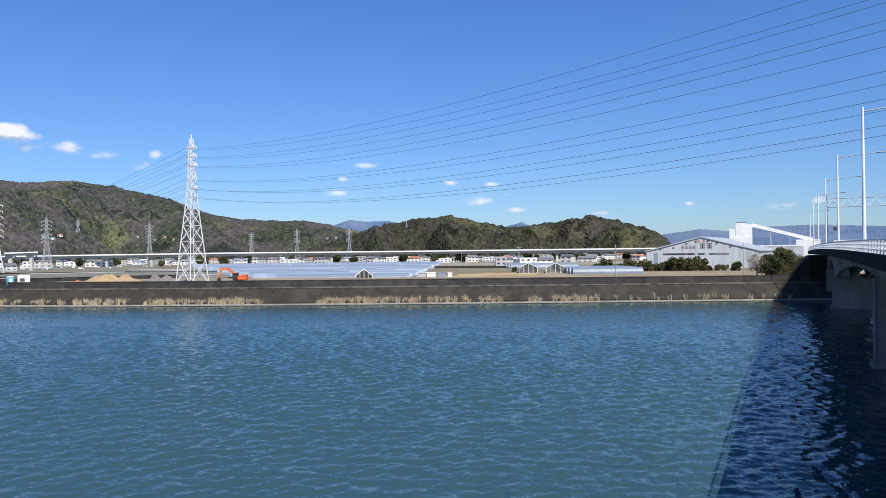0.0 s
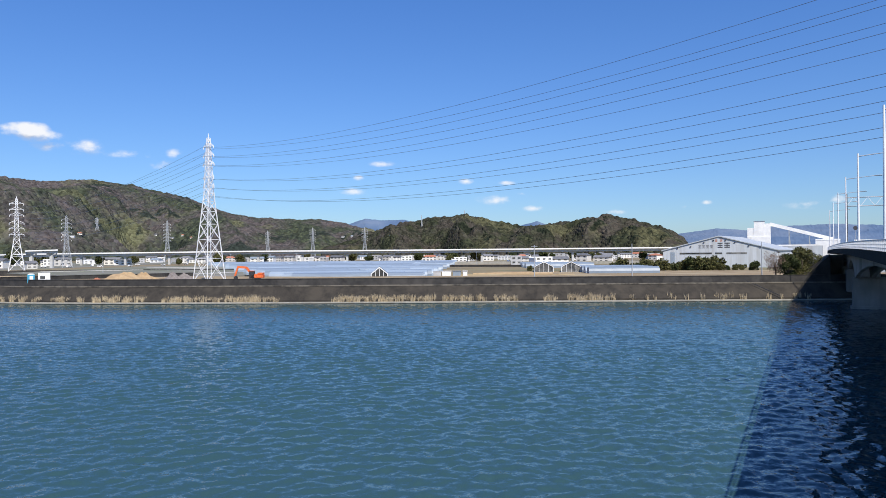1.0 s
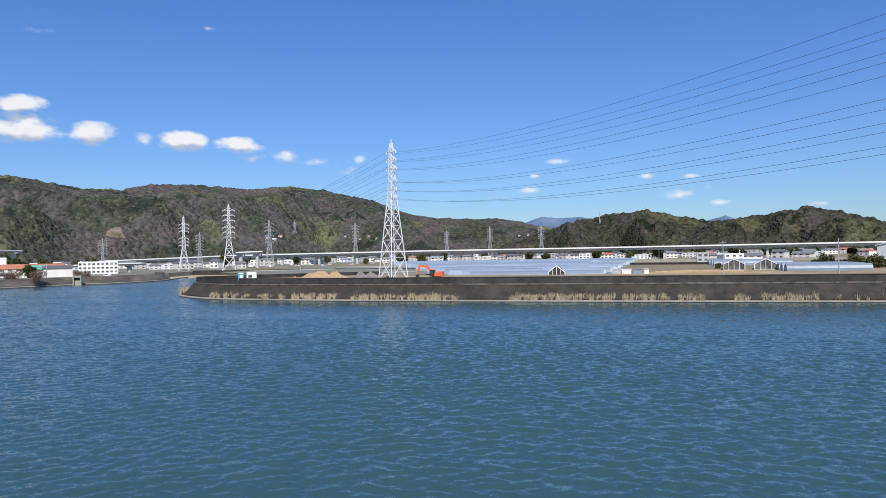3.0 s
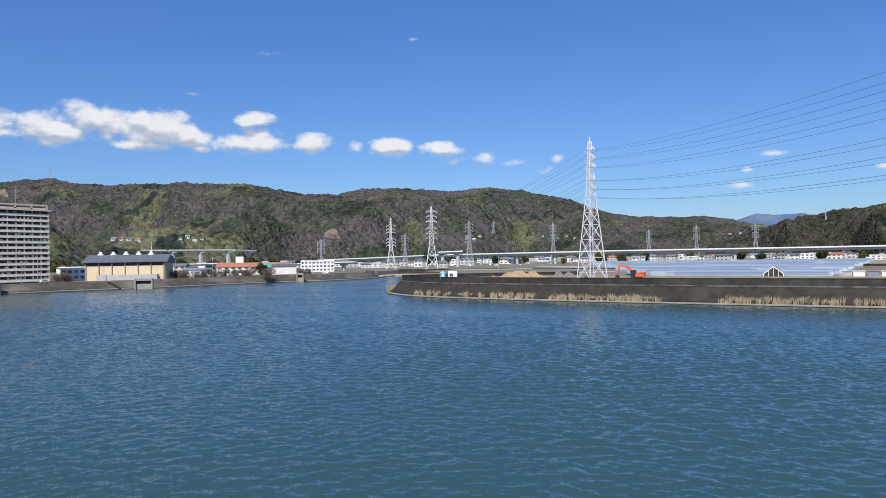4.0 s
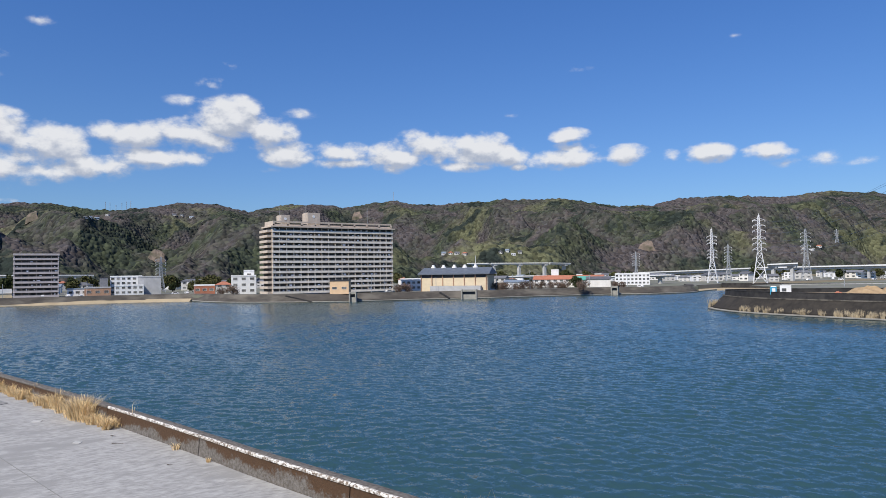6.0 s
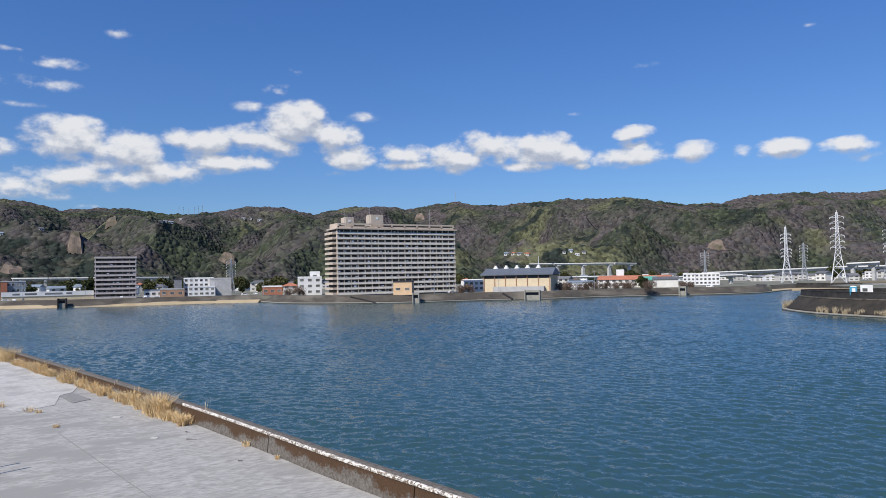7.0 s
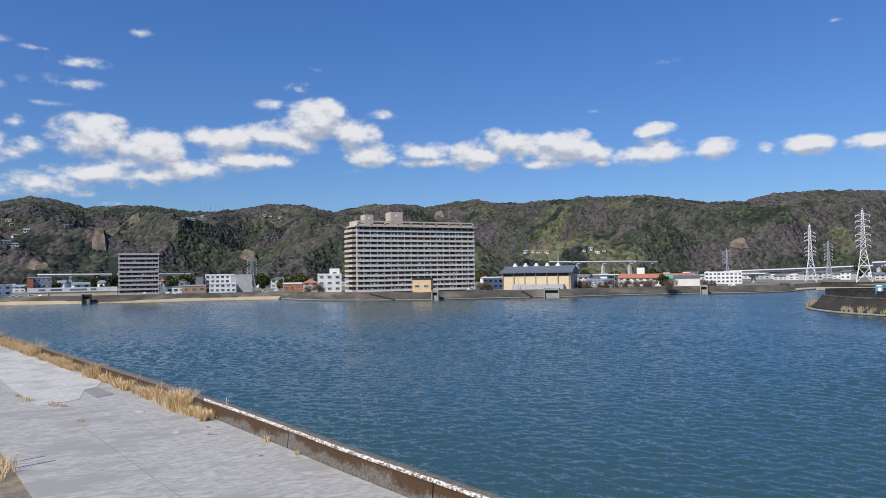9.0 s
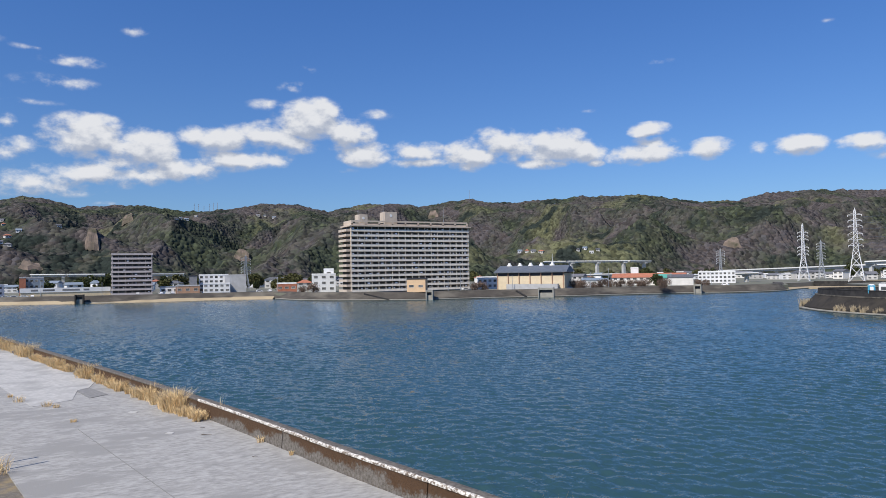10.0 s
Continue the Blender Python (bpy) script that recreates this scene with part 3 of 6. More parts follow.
prism(bm, [(420, 185.4), (60, 185.2), (0, 185.8), (-60, 187.8), (-95, 190.2), (-120, 194.6), (-136, 202.4), (-146, 213), (-130, 224), (-98, 250), (-40, 232), (420, 232)], 0, 5.3)
thing("ground_crown", bm, FIELD, "bare trodden earth on the levee crown", "ground", kind="structure")

# levee of the town bank
town_edge = smooth_path([(-304, 402), (-284, 378), (-269, 352), (-271, 319), (-282, 301), (-295, 260), (-300, 226), (-314, 186), (-320, 153), (-338, 130), (-362, 111), (-385, 104), (-414, 99), (-425, 60), (-426, 30), (-433, -4), (-453, -40), (-500, -200), (-515, -390)])
town = thing("levee_town", None, None, "grey-brown concrete levee wall along the town bank", "levee", kind="structure")
bm = bmesh.new()
sweep(bm, town_edge, [(1.5, -1.0), (1.5, 0.9), (-1.6, 4.1), (-6.0, 4.1), (-6.0, -1.0)][::1])
part("slope", bm, LEVEE_TOWN, town)
bm = bmesh.new()
sweep(bm, town_edge, [(2.6, -1.0), (2.6, 0.5), (1.0, 0.6), (1.0, -1.0)])
part("ledge", bm, LEDGE, town)
bm = bmesh.new()
sweep(bm, town_edge, [(2.64, -1.0), (2.64, 0.2), (2.5, 0.2), (2.5, -1.0)])
part("waterline", bm, WETLINE, town, "dark algae line above the water")
bm = bmesh.new()
sweep(bm, far_edge, [(1.34, -1.0), (1.34, 0.17), (1.2, 0.17), (1.2, -1.0)])
part("waterline", bm, WETLINE, levee, "dark algae line above the water")

# ---------------------------------------------------------------- hills
def hill(name, ridge, foot, depth, mat, label, rows=110, step=0.12, seed=0.0, tree=8.0, spur=1.0, coarse=600.0):
    """A wooded ridge: ridge is a list of (bearing, distance, height) of its summits and saddles, foot where its slope begins.
    Returns a function that gives the height of the slope at a bearing and a distance."""
    order = sorted(ridge)
    tt = np.array([r[0] for r in order])
    dist, high = np.array([r[1] for r in order]), np.array([r[2] for r in order])

    def height(a, r):
        R, Hh, f = float(np.interp(a, tt, dist)), float(np.interp(a, tt, high)), foot(a)
        if r <= R:
            u = max(0.0, (r - f) / (R - f))
            p = at(a, r)
            wx, wy = p.x + 70 * noise.noise((p.x / 300, p.y / 300, seed + 7)), p.y + 70 * noise.noise((p.x / 300, p.y / 300, seed + 8))
            side = radians(a) * R + 120 * noise.noise((p.x / 420, p.y / 420, seed + 6))
            big = 0.55 - 2.2 * abs(noise.noise((side / (coarse * 0.62), r / (coarse * 1.5), seed)))
            mid = 0.55 - 2.2 * abs(noise.noise((wx / (coarse * 0.36), wy / (coarse * 0.36), seed + 3)))
            low = 0.55 - 2.2 * abs(noise.noise((wx / (coarse * 0.15), wy / (coarse * 0.15), seed + 5)))
            prof = u ** 1.15 * (1 - 0.24 * math.sin(math.pi * u)) + spur * (0.60 * big + 0.28 * mid + 0.11 * low) * math.sin(math.pi * u ** 0.8)
            top = (0.90 + 0.10 * u ** 4) * r / R
            if prof > top - 0.04:
                prof = top - 0.04 * math.exp(-(prof - top + 0.04) / 0.04)
            z = Hh * 1.015 * prof
        else:
            z = Hh * (1 - min(1.0, (r - R) / depth) ** 1.5)
        p = at(a, r)
        z += tree * (noise.noise((p.x * 0.03, p.y * 0.03, seed)) + 0.8 * noise.noise((p.x * 0.085, p.y * 0.085, seed + 9)) + 0.35 * noise.noise((p.x * 0.17, p.y * 0.17, seed + 2))) * min(1.0, Hh / 40)
        return 2.0 + max(z, -4.0)

    a0, a1 = order[0][0], order[-1][0]
    n = int((a1 - a0) / step) + 1
    verts, faces = [], []
    for i in range(n):
        a = a0 + (a1 - a0) * i / (n - 1)
        R, f = float(np.interp(a, tt, dist)), foot(a)
        for j in range(rows):
            v = j / (rows - 1)
            r = f + (R - f) * v / 0.88 if v < 0.88 else R + depth * (v - 0.88) / 0.12
            p = at(a, r)
            verts.append((p.x, p.y, height(a, r)))
    for i in range(n - 1):
        for j in range(rows - 1):
            k = i * rows + j
            faces.append((k, k + 1, k + rows + 1, k + rows))
    me = bpy.data.meshes.new(name)
    me.from_pydata(verts, [], faces)
    me.materials.append(mat)
    tagged(new(name, me), label, "hill", kind="structure")
    return height


def ridge_of(r, pairs):
    """Summits and saddles by bearing and height in degrees, at the distance r(bearing)."""
    return [(a, r(a), 11.0 + r(a) * math.tan(radians(e))) for a, e in pairs]


WEST = [(100, 5.2), (95, 5.55), (93.6, 5.9), (91.5, 5.6), (90.2, 5.2), (86.3, 5.5), (82.8, 5.05), (80, 5.2), (76.9, 5.75), (74.3, 5.65), (72, 5.1), (69.3, 5.65), (67, 5.75),
        (64.7, 5.5), (60.6, 6.0), (58.7, 5.6), (55, 5.75), (52.3, 5.95), (46.3, 5.85), (43, 5.2), (40.2, 5.1), (37.9, 5.55), (35, 5.6), (30.5, 5.25), (28.2, 5.5), (25, 5.2),
        (21.2, 4.35), (19.6, 3.7), (17.9, 3.15), (15.8, 2.85), (12.8, 2.7), (11, 2.75), (8.8, 2.3), (6, 1.6), (3, 0.8)]
west_height = hill("backdrop_west_range", ridge_of(lambda a: 1900 + 500 * max(0, min(1, (45 - a) / 30)), WEST), lambda a: 820 + 700 * max(0, min(1, (60 - a) / 40)), 500, WOODS,
     "dark wooded mountain range with olive clearings behind the town", rows=230, step=0.085, tree=5.0, spur=1.0)
green_height = hill("backdrop_green_hill", ridge_of(lambda a: 1500, [(11, 0.4), (9, 1.0), (7.5, 1.6), (4.7, 2.4), (2, 2.9), (-0.7, 3.05), (-2.1, 2.75), (-4, 2.35), (-5.5, 2.0), (-8, 1.5), (-10, 0.8)]), lambda a: 1130, 300, WOODS_NEAR,
     "low evergreen hill with olive and brown woods", rows=90, step=0.05, seed=5, tree=6, coarse=260.0)
end_height = hill("backdrop_end_hill", ridge_of(lambda a: 1350, [(-4, 1.0), (-5.4, 1.95), (-8, 2.3), (-9.9, 2.6), (-11.9, 2.95), (-14.2, 2.3), (-16.4, 1.7), (-17.6, 0.9), (-18.3, 0.2)]), lambda a: 1080, 300, WOODS_NEAR,
     "rounded wooded hill that ends the low range", rows=90, step=0.05, seed=11, tree=6, coarse=220.0)
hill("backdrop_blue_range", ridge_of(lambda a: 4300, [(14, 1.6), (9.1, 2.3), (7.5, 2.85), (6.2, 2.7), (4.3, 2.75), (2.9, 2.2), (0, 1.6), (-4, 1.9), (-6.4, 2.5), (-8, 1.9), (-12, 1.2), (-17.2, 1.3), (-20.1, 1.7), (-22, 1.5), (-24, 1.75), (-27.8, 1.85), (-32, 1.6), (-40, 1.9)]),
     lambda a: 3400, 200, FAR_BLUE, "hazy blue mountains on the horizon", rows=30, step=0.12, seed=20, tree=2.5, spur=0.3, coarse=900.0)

# ---------------------------------------------------------------- near river road and parapet wall
wall_line = smooth_path([(30, 20.0), (0, 14.0), (-10, 12.0), (-18.1, 10.25), (-25.4, 8.6), (-30.2, 7.65), (-39.1, 5.75), (-54.7, 2.0), (-70.1, -1.9), (-97, -8.6), (-130, -17), (-200, -36)], 5)
NEAR = [p for p in wall_line]
bm = bmesh.new()
sweep(bm, NEAR, [(0.05, 5.70), (9.6, 5.72), (9.6, 4.0), (0.05, 4.0)])
thing("road", bm, ROAD, "bleached grey concrete service road with pale patches", "road", kind="structure")
bm = bmesh.new()
sweep(bm, NEAR, [(9.55, 5.66), (11.5, 5.9), (30, 6.0), (60, 6.0), (60, 3.0), (9.55, 3.0)])
thing("ground_verge", bm, VERGE, "gravel verge with dry weeds beside the road", "ground", kind="structure")
bm = bmesh.new()
prism(bm, [(30, 17), (0, 12), (-200, -40), (-700, -200), (-700, -1500), (1500, -1500), (1500, 200), (300, 110), (80, 30)], -3.5, 4.2)
thing("ground_near", bm, VERGE, "low ground behind the near bank", "ground", kind="structure")
# mound of the bridge approach, on which the camera stands
bm = bmesh.new()
hi = [bm.verts.new((x, y, 11.0)) for x, y in ((3.5, 1.0), (1.0, 3.2), (-2.5, 1.5), (-3.5, -4), (-33, -66), (-18, -73), (12, -12), (16, -2))]
lo = [bm.verts.new((x, y, 4.6)) for x, y in ((14, 14.0), (2, 12.0), (-10, 7.0), (-15, -6), (-48, -66), (-18, -85), (30, -20), (30, 8))]
bm.faces.new(hi[::-1])
for i in range(8):
    bm.faces.new((lo[i], lo[(i + 1) % 8], hi[(i + 1) % 8], hi[i]))
bmesh.ops.recalc_face_normals(bm, faces=bm.faces[:])
thing("ground_approach", bm, VERGE, "earth mound of the bridge approach", "ground", kind="structure")

# parapet wall, one slab after another with open joints
def arc_points(path, spacing):
    out, left = [Vector(path[0])], spacing
    for a, b in zip(path, path[1:]):
        a, b = Vector(a), Vector(b)
        d = (b - a).length
        while left <= d:
            a = a + (b - a) * (left / d)
            d -= left
            out.append(a)
            left = spacing
        left -= d
    return out


river_wall = thing("river_wall", None, None, "brown-stained concrete parapet wall with a flaking pale edge", "wall", kind="structure")
fine = arc_points(NEAR, 0.25)
joint0 = min(range(len(fine)), key=lambda i: (fine[i] - Vector((-30.0, 7.7))).length)
per = 40
starts = range(joint0 % per - per, len(fine) - 1, per)


def wall_slab(i0, i1, profile, bumpy, gap):
    """One slab of the wall between two joints; profile runs over (offset, height)."""
    b2 = bmesh.new()
    rings = []
    for i in range(max(i0, 0), min(i1, len(fine) - 1) + 1):
        p = fine[i]
        way = (fine[min(i + 1, len(fine) - 1)] - fine[max(i - 1, 0)]).normalized()
        left = Vector((-way.y, way.x))
        if i == i0:
            p = p + way * gap
        ring = []
        for k, (o, z) in enumerate(profile):
            j = bumpy * noise.noise((p.x * 2.1 + k * 3.3, p.y * 2.1, z * 2)) + bumpy * 0.6 * noise.noise((p.x * 6 + k, p.y * 6, z * 5))
            ring.append(b2.verts.new((p.x + left.x * (o + j), p.y + left.y * (o + j), z + j * 0.7)))
        rings.append(ring)
    n = len(profile)
    for a, b in zip(rings, rings[1:]):
        for k in range(n):
            b2.faces.new((a[k], b[k], b[(k + 1) % n], a[(k + 1) % n]))
    b2.faces.new(rings[0])
    b2.faces.new(rings[-1][::-1])
    bmesh.ops.recalc_face_normals(b2, faces=b2.faces[:])
    return b2


for i0 in starts:
    if i0 + per < 2:
        continue
    part("slab", wall_slab(i0, i0 + per, [(0.10, 5.3), (0.10, 5.75), (0.07, 6.0), (0.03, 6.3), (0.02, 6.47), (-0.42, 6.47), (-0.6, 4.0), (-0.9, -1.0), (-0.3, -1.0)], 0.016, 0.06), WALLSIDE, river_wall)
    part("cap", wall_slab(i0, i0 + per, [(-0.05, 6.44), (-0.05, 6.52), (-0.24, 6.54), (-0.45, 6.51), (-0.45, 6.44)], 0.018, 0.03), WALLTOP, river_wall, "rough grey cap with exposed pebbles")
    part("edge", wall_slab(i0, i0 + per, [(0.055, 6.43), (0.06, 6.50), (0.01, 6.535), (-0.06, 6.53), (-0.06, 6.43)], 0.022, 0.03), WALLEDGE if i0 < joint0 + 36 else WALLTOP, river_wall, "flaking pale lime edge" if i0 < joint0 + 36 else "rough dark grey edge")
    m_at = fine[max(i0, 0)]


# ---------------------------------------------------------------- the bridge
B0, BW = Vector((33.07, 55.29)), Vector((0.4418, 0.8971))     # the line of lamps along its edge
BR = Vector((BW.y, -BW.x))                                     # across it, away from the river view


def deck_z(s):
    return 12.95 - 0.000055 * (s - 75) ** 2


def on_deck(s, across, dz=0.0):
    p = B0 + BW * s + BR * across
    return (p.x, p.y, deck_z(s) + dz)


def along(name, mat, stations, section, parent, label=""):
    """A run of the bridge: section(s) gives the (across, height over the deck) outline at the station s."""
    b2 = bmesh.new()
    rings = [[b2.verts.new(on_deck(s, a, z)) for a, z in section(s)] for s in stations]
    n = len(rings[0])
    for a, b in zip(rings, rings[1:]):
        for k in range(n):
            b2.faces.new((a[k], b[k], b[(k + 1) % n], a[(k + 1) % n]))
    b2.faces.new(rings[0])
    b2.faces.new(rings[-1][::-1])
    bmesh.ops.recalc_face_normals(b2, faces=b2.faces[:])
    return part(name, b2, mat, parent, label)


PIERS = [-60, 27, 114, 143, 172]


def girder_depth(s):
    """Haunched girders: deep over the piers, shallow at mid-span."""
    for a, b in zip(PIERS, PIERS[1:]):
        if a <= s <= b:
            if a == 27:
                return 2.45 + 0.0010 * (s - 52) ** 2
            u = abs((s - a) / (b - a) * 2 - 1)
            return 2.45 + (0.65 if a < 27 else 2.6) * u ** 2.0
    return 2.0


road_bridge = thing("bridge", None, None, "long grey concrete girder bridge with arched haunches and pale rails", "bridge", kind="structure")
run = [-70 + 2.5 * i for i in range(98)]
# from 13.5 outwards the deck is added, unseen, to keep sun off the water
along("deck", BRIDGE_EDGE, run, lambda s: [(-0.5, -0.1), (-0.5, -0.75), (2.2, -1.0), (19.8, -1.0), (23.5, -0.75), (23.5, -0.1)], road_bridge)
along("roadway", ASPHALT, run, lambda s: [(2.2, -0.1), (2.2, -0.02), (20.8, -0.02), (20.8, -0.1)], road_bridge)
# the last two girders carry that added width
for k, a in enumerate((3.5, 6.4, 9.3, 13.8, 18.3)):
    along("girder", BRIDGE_CONC, [s for s in run if -60 <= s <= 172], lambda s: [(a, -0.9), (a, -girder_depth(s)), (a + 0.7, -girder_depth(s)), (a + 0.7, -0.9)], road_bridge)
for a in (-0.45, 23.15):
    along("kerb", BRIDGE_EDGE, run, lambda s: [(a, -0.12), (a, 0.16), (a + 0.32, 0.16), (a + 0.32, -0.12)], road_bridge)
for s in PIERS[1:]:
    b2 = bmesh.new()
    low = -6.0 if s < 130 else 2.0
    c = B0 + BW * s
    m = Matrix.Translation((c.x, c.y, 0)) @ Matrix(((BR.x, BW.x, 0, 0), (BR.y, BW.y, 0, 0), (0, 0, 1, 0), (0, 0, 0, 1)))
    box(b2, 3.0, -1.3, low, 10.5, 1.3, deck_z(s) - girder_depth(s) + 0.3, m)
    bmesh.ops.bevel(b2, geom=b2.edges[:], offset=0.25, segments=2, affect="EDGES")
    part("pier", b2, BRIDGE_CONC, road_bridge, "pale concrete pier")
    if s < 130:
        b2 = bmesh.new()
        box(b2, 2.7, -1.7, -3, 10.8, 1.7, 0.6, m)
        part("pile_cap", b2, BRIDGE_CONC, road_bridge, "wet dark footing")
b2 = bmesh.new()
box(b2, -0.06, -0.06, 0.0, 0.06, 0.06, 1.0)
post_mesh = mesh_of("post", b2, RAIL)
for a in (-0.3, 23.3):
    for h, w in ((1.05, 0.045), (0.72, 0.022), (0.42, 0.022)) if a < 0 else ((1.05, 0.045),):
        along("rail", RAIL, run, lambda s: [(a - w, h - w), (a - w, h + w), (a + w, h + w), (a + w, h - w)], road_bridge)
for i in range(112):
    s = -20 + 1.8 * i
    part("post", post_mesh, None, road_bridge, m=Matrix.Translation(on_deck(s, -0.3, 0.1)) @ pose(0, 0, 0, 0, 0, -26.2))
b2 = bmesh.new()
c = B0 + BW * 174
box(b2, 0.2, -1.0, 1.0, 12.8, 1.0, deck_z(174) - 1.0, Matrix.Translation((c.x, c.y, 0)) @ Matrix(((BR.x, BW.x, 0, 0), (BR.y, BW.y, 0, 0), (0, 0, 1, 0), (0, 0, 0, 1))))
part("abutment", b2, BRIDGE_CONC, road_bridge, "grey concrete abutment wall")
# sloping embankment at the far end
b2 = bmesh.new()
feet, heads = [], []
for s in (144, 150, 172, 230):
    q = B0 + BW * s
    for off, z, row in ((-12.0 if s > 144 else -9.0, 3.0, feet), (-0.4, deck_z(s) - 1.0, heads)):
        row.append(b2.verts.new((q.x + BR.x * off, q.y + BR.y * off, z)))
base = [b2.verts.new((v.co.x, v.co.y, 2.0)) for v in heads]
for i in range(3):
    b2.faces.new((feet[i], feet[i + 1], heads[i + 1], heads[i]))
    b2.faces.new((heads[i], heads[i + 1], base[i + 1], base[i]))
b2.faces.new((feet[0], heads[0], base[0]))
bmesh.ops.recalc_face_normals(b2, faces=b2.faces[:])
part("wing_slope", b2, LEVEE, road_bridge, "sloped embankment beside the bridge end")


def street_lamp(s):
    lamp = thing("street_lamp", None, None, "tall slim galvanised street lamp with a long arm on the bridge", "street lamp", "lamps along the bridge", m=Matrix.Translation(on_deck(s, 0.0, 0.1)) @ pose(0, 0, 0, 0, 0, -26.2))
    b2 = bmesh.new()
    tube(b2, [(0, 0, 0), (0, 0, 5), (0, 0, 11.4)], 0.15, 10, 0.085)
    part("pole", b2, STEEL, lamp)
    b2 = bmesh.new()
    tube(b2, [(0, 0, 0.0), (0, 0, 0.7)], 0.22, 10)
    part("base", b2, STEEL_GREY, lamp)
    b2 = bmesh.new()
    tube(b2, [(0, 0, 11.05), (1.4, 0, 11.2), (4.2, 0, 11.45)], 0.06, 8, 0.045)
    part("arm", b2, STEEL_GREY, lamp)
    b2 = bmesh.new()
    tube(b2, [(4.0, 0, 11.44), (4.3, 0, 11.45), (4.75, 0, 11.46), (5.0, 0, 11.45)], 0.10, 8, 0.13)
    bmesh.ops.scale(b2, vec=(1, 1.6, 0.7), space=Matrix.Translation((0, 0, -11.45)), verts=b2.verts[:])
    part("head", b2, STEEL_GREY, lamp)
    return lamp


for s in (0.0, 33.0, 65.0, 99.0, 131.0, 164.0):
    street_lamp(s)

# sign gantry over the roadway
gantry = thing("sign_gantry", None, None, "dark steel post carrying a pale lattice sign beam over the bridge", "gantry", m=Matrix.Translation(on_deck(68, 0.2, 0.1)) @ pose(0, 0, 0, 0, 0, -26.2))
b2 = bmesh.new()
tube(b2, [(0, 0, 0), (0, 0, 8.9)], 0.17, 10)
part("post", b2, DARK, gantry, "dark brown steel post")
b2 = bmesh.new()
tube(b2, [(23.0, 0, 0), (23.0, 0, 8.9)], 0.17, 10)
part("post", b2, DARK, gantry, "dark brown steel post")
for z in (8.3, 6.9):
    b2 = bmesh.new()
    tube(b2, [(0, 0, z), (23, 0, z)], 0.075, 8)
    part("chord", b2, STEEL_GREY, gantry)
b2 = bmesh.new()
for k in range(23):
    beam(b2, (k, 0, 8.3 if k % 2 else 6.9), (k + 1, 0, 6.9 if k % 2 else 8.3), 0.06)
part("lattice", b2, STEEL, gantry)
for x, z, r in ((9.3, 7.1, 0.75),):
    b2 = bmesh.new()
    tube(b2, [(x, -0.2, z), (x, -0.26, z)], r, 20)
    part("sign", b2, DARK, gantry, "round traffic sign seen from behind")
sign_post = thing("traffic_sign", None, None, "small round traffic sign on a thin post on the bridge", "sign", m=Matrix.Translation(on_deck(78, 1.9, 0.1)))
b2 = bmesh.new()
tube(b2, [(0, 0, 0), (0, 0, 3.9)], 0.04, 8)
part("post", b2, STEEL_GREY, sign_post)
b2 = bmesh.new()
tube(b2, [(0, -0.06, 3.6), (0, -0.1, 3.6)], 0.36, 20)
part("disc", b2, DARK, sign_post)


# ---------------------------------------------------------------- pylons and cables
def lattice_tower(where, height, base, waist_z, waist, top, arms, turn, bar, mat, label, group="transmission pylons", panels=7):
    """A four-legged lattice pylon. arms: (height, half length) of the cross-arms."""
    tower = thing("pylon", None, None, label, "pylon", group, m=Matrix.Translation(where) @ pose(0, 0, 0, 0, 0, turn))

    def half(z):
        if z < waist_z:
            return base / 2 + (waist / 2 - base / 2) * z / waist_z
        return waist / 2 + (top / 2 - waist / 2) * (z - waist_z) / (height * 0.97 - waist_z)

    corners = ((-1, -1), (1, -1), (1, 1), (-1, 1))
    levels = [0.0]
    while levels[-1] < height * 0.95:
        levels.append(levels[-1] + max(2.2 * half(levels[-1]) * 0.95, height / 40))
    levels[-1] = height * 0.97
    for cx, cy in corners:
        b2 = bmesh.new()
        for a, b in zip(levels, levels[1:]):
            beam(b2, (cx * half(a), cy * half(a), a), (cx * half(b), cy * half(b), b), bar * (1.0 if a < waist_z else 0.75))
        part("leg", b2, mat, tower)
    for (ax, ay), (bx, by) in zip(corners, corners[1:] + corners[:1]):
        b2 = bmesh.new()
        for a, b in zip(levels, levels[1:]):
            ha, hb = half(a), half(b)
            beam(b2, (ax * ha, ay * ha, a), (bx * hb, by * hb, b), bar * 0.55)
            beam(b2, (bx * ha, by * ha, a), (ax * hb, ay * hb, b), bar * 0.55)
            beam(b2, (ax * hb, ay * hb, b), (bx * hb, by * hb, b), bar * 0.5)
        part("bracing", b2, mat, tower)
    for z, far in arms:
        for side in (-1, 1):
            b2 = bmesh.new()
            h = half(z)
            tip = (side * far, 0, z)
            for cy in (-1, 1):
                beam(b2, (side * h, cy * h, z), tip, bar * 0.6)
                beam(b2, (side * h, cy * h, z + far * 0.28 + 0.3), tip, bar * 0.5)
            arm = part("crossarm", b2, mat, tower)
            b2 = bmesh.new()
            tube(b2, [(side * far, 0, z), (side * far, 0, z - 0.12 - far * 0.25)], 0.12 + 0.01 * far, 6)
            part("insulator", b2, WHITE, arm, "pale insulator string")
    b2 = bmesh.new()
    beam(b2, (0, 0, height * 0.95), (0, 0, height), bar)
    part("peak", b2, mat, tower)
    return tower


PY = Vector((-71.0, 199.5, 5.3))
ARMS = [(38.5, 2.2), (36.0, 2.3), (33.5, 2.4), (29.8, 2.2), (27.3, 2.3), (24.9, 2.4)]
main_pylon = lattice_tower(PY, 42.2, 6.3, 25.0, 1.9, 0.7, ARMS, -33, 0.20, STEEL, "white-painted steel lattice pylon with six pairs of short arms")
PC = at(32.4, 525, 3.4)
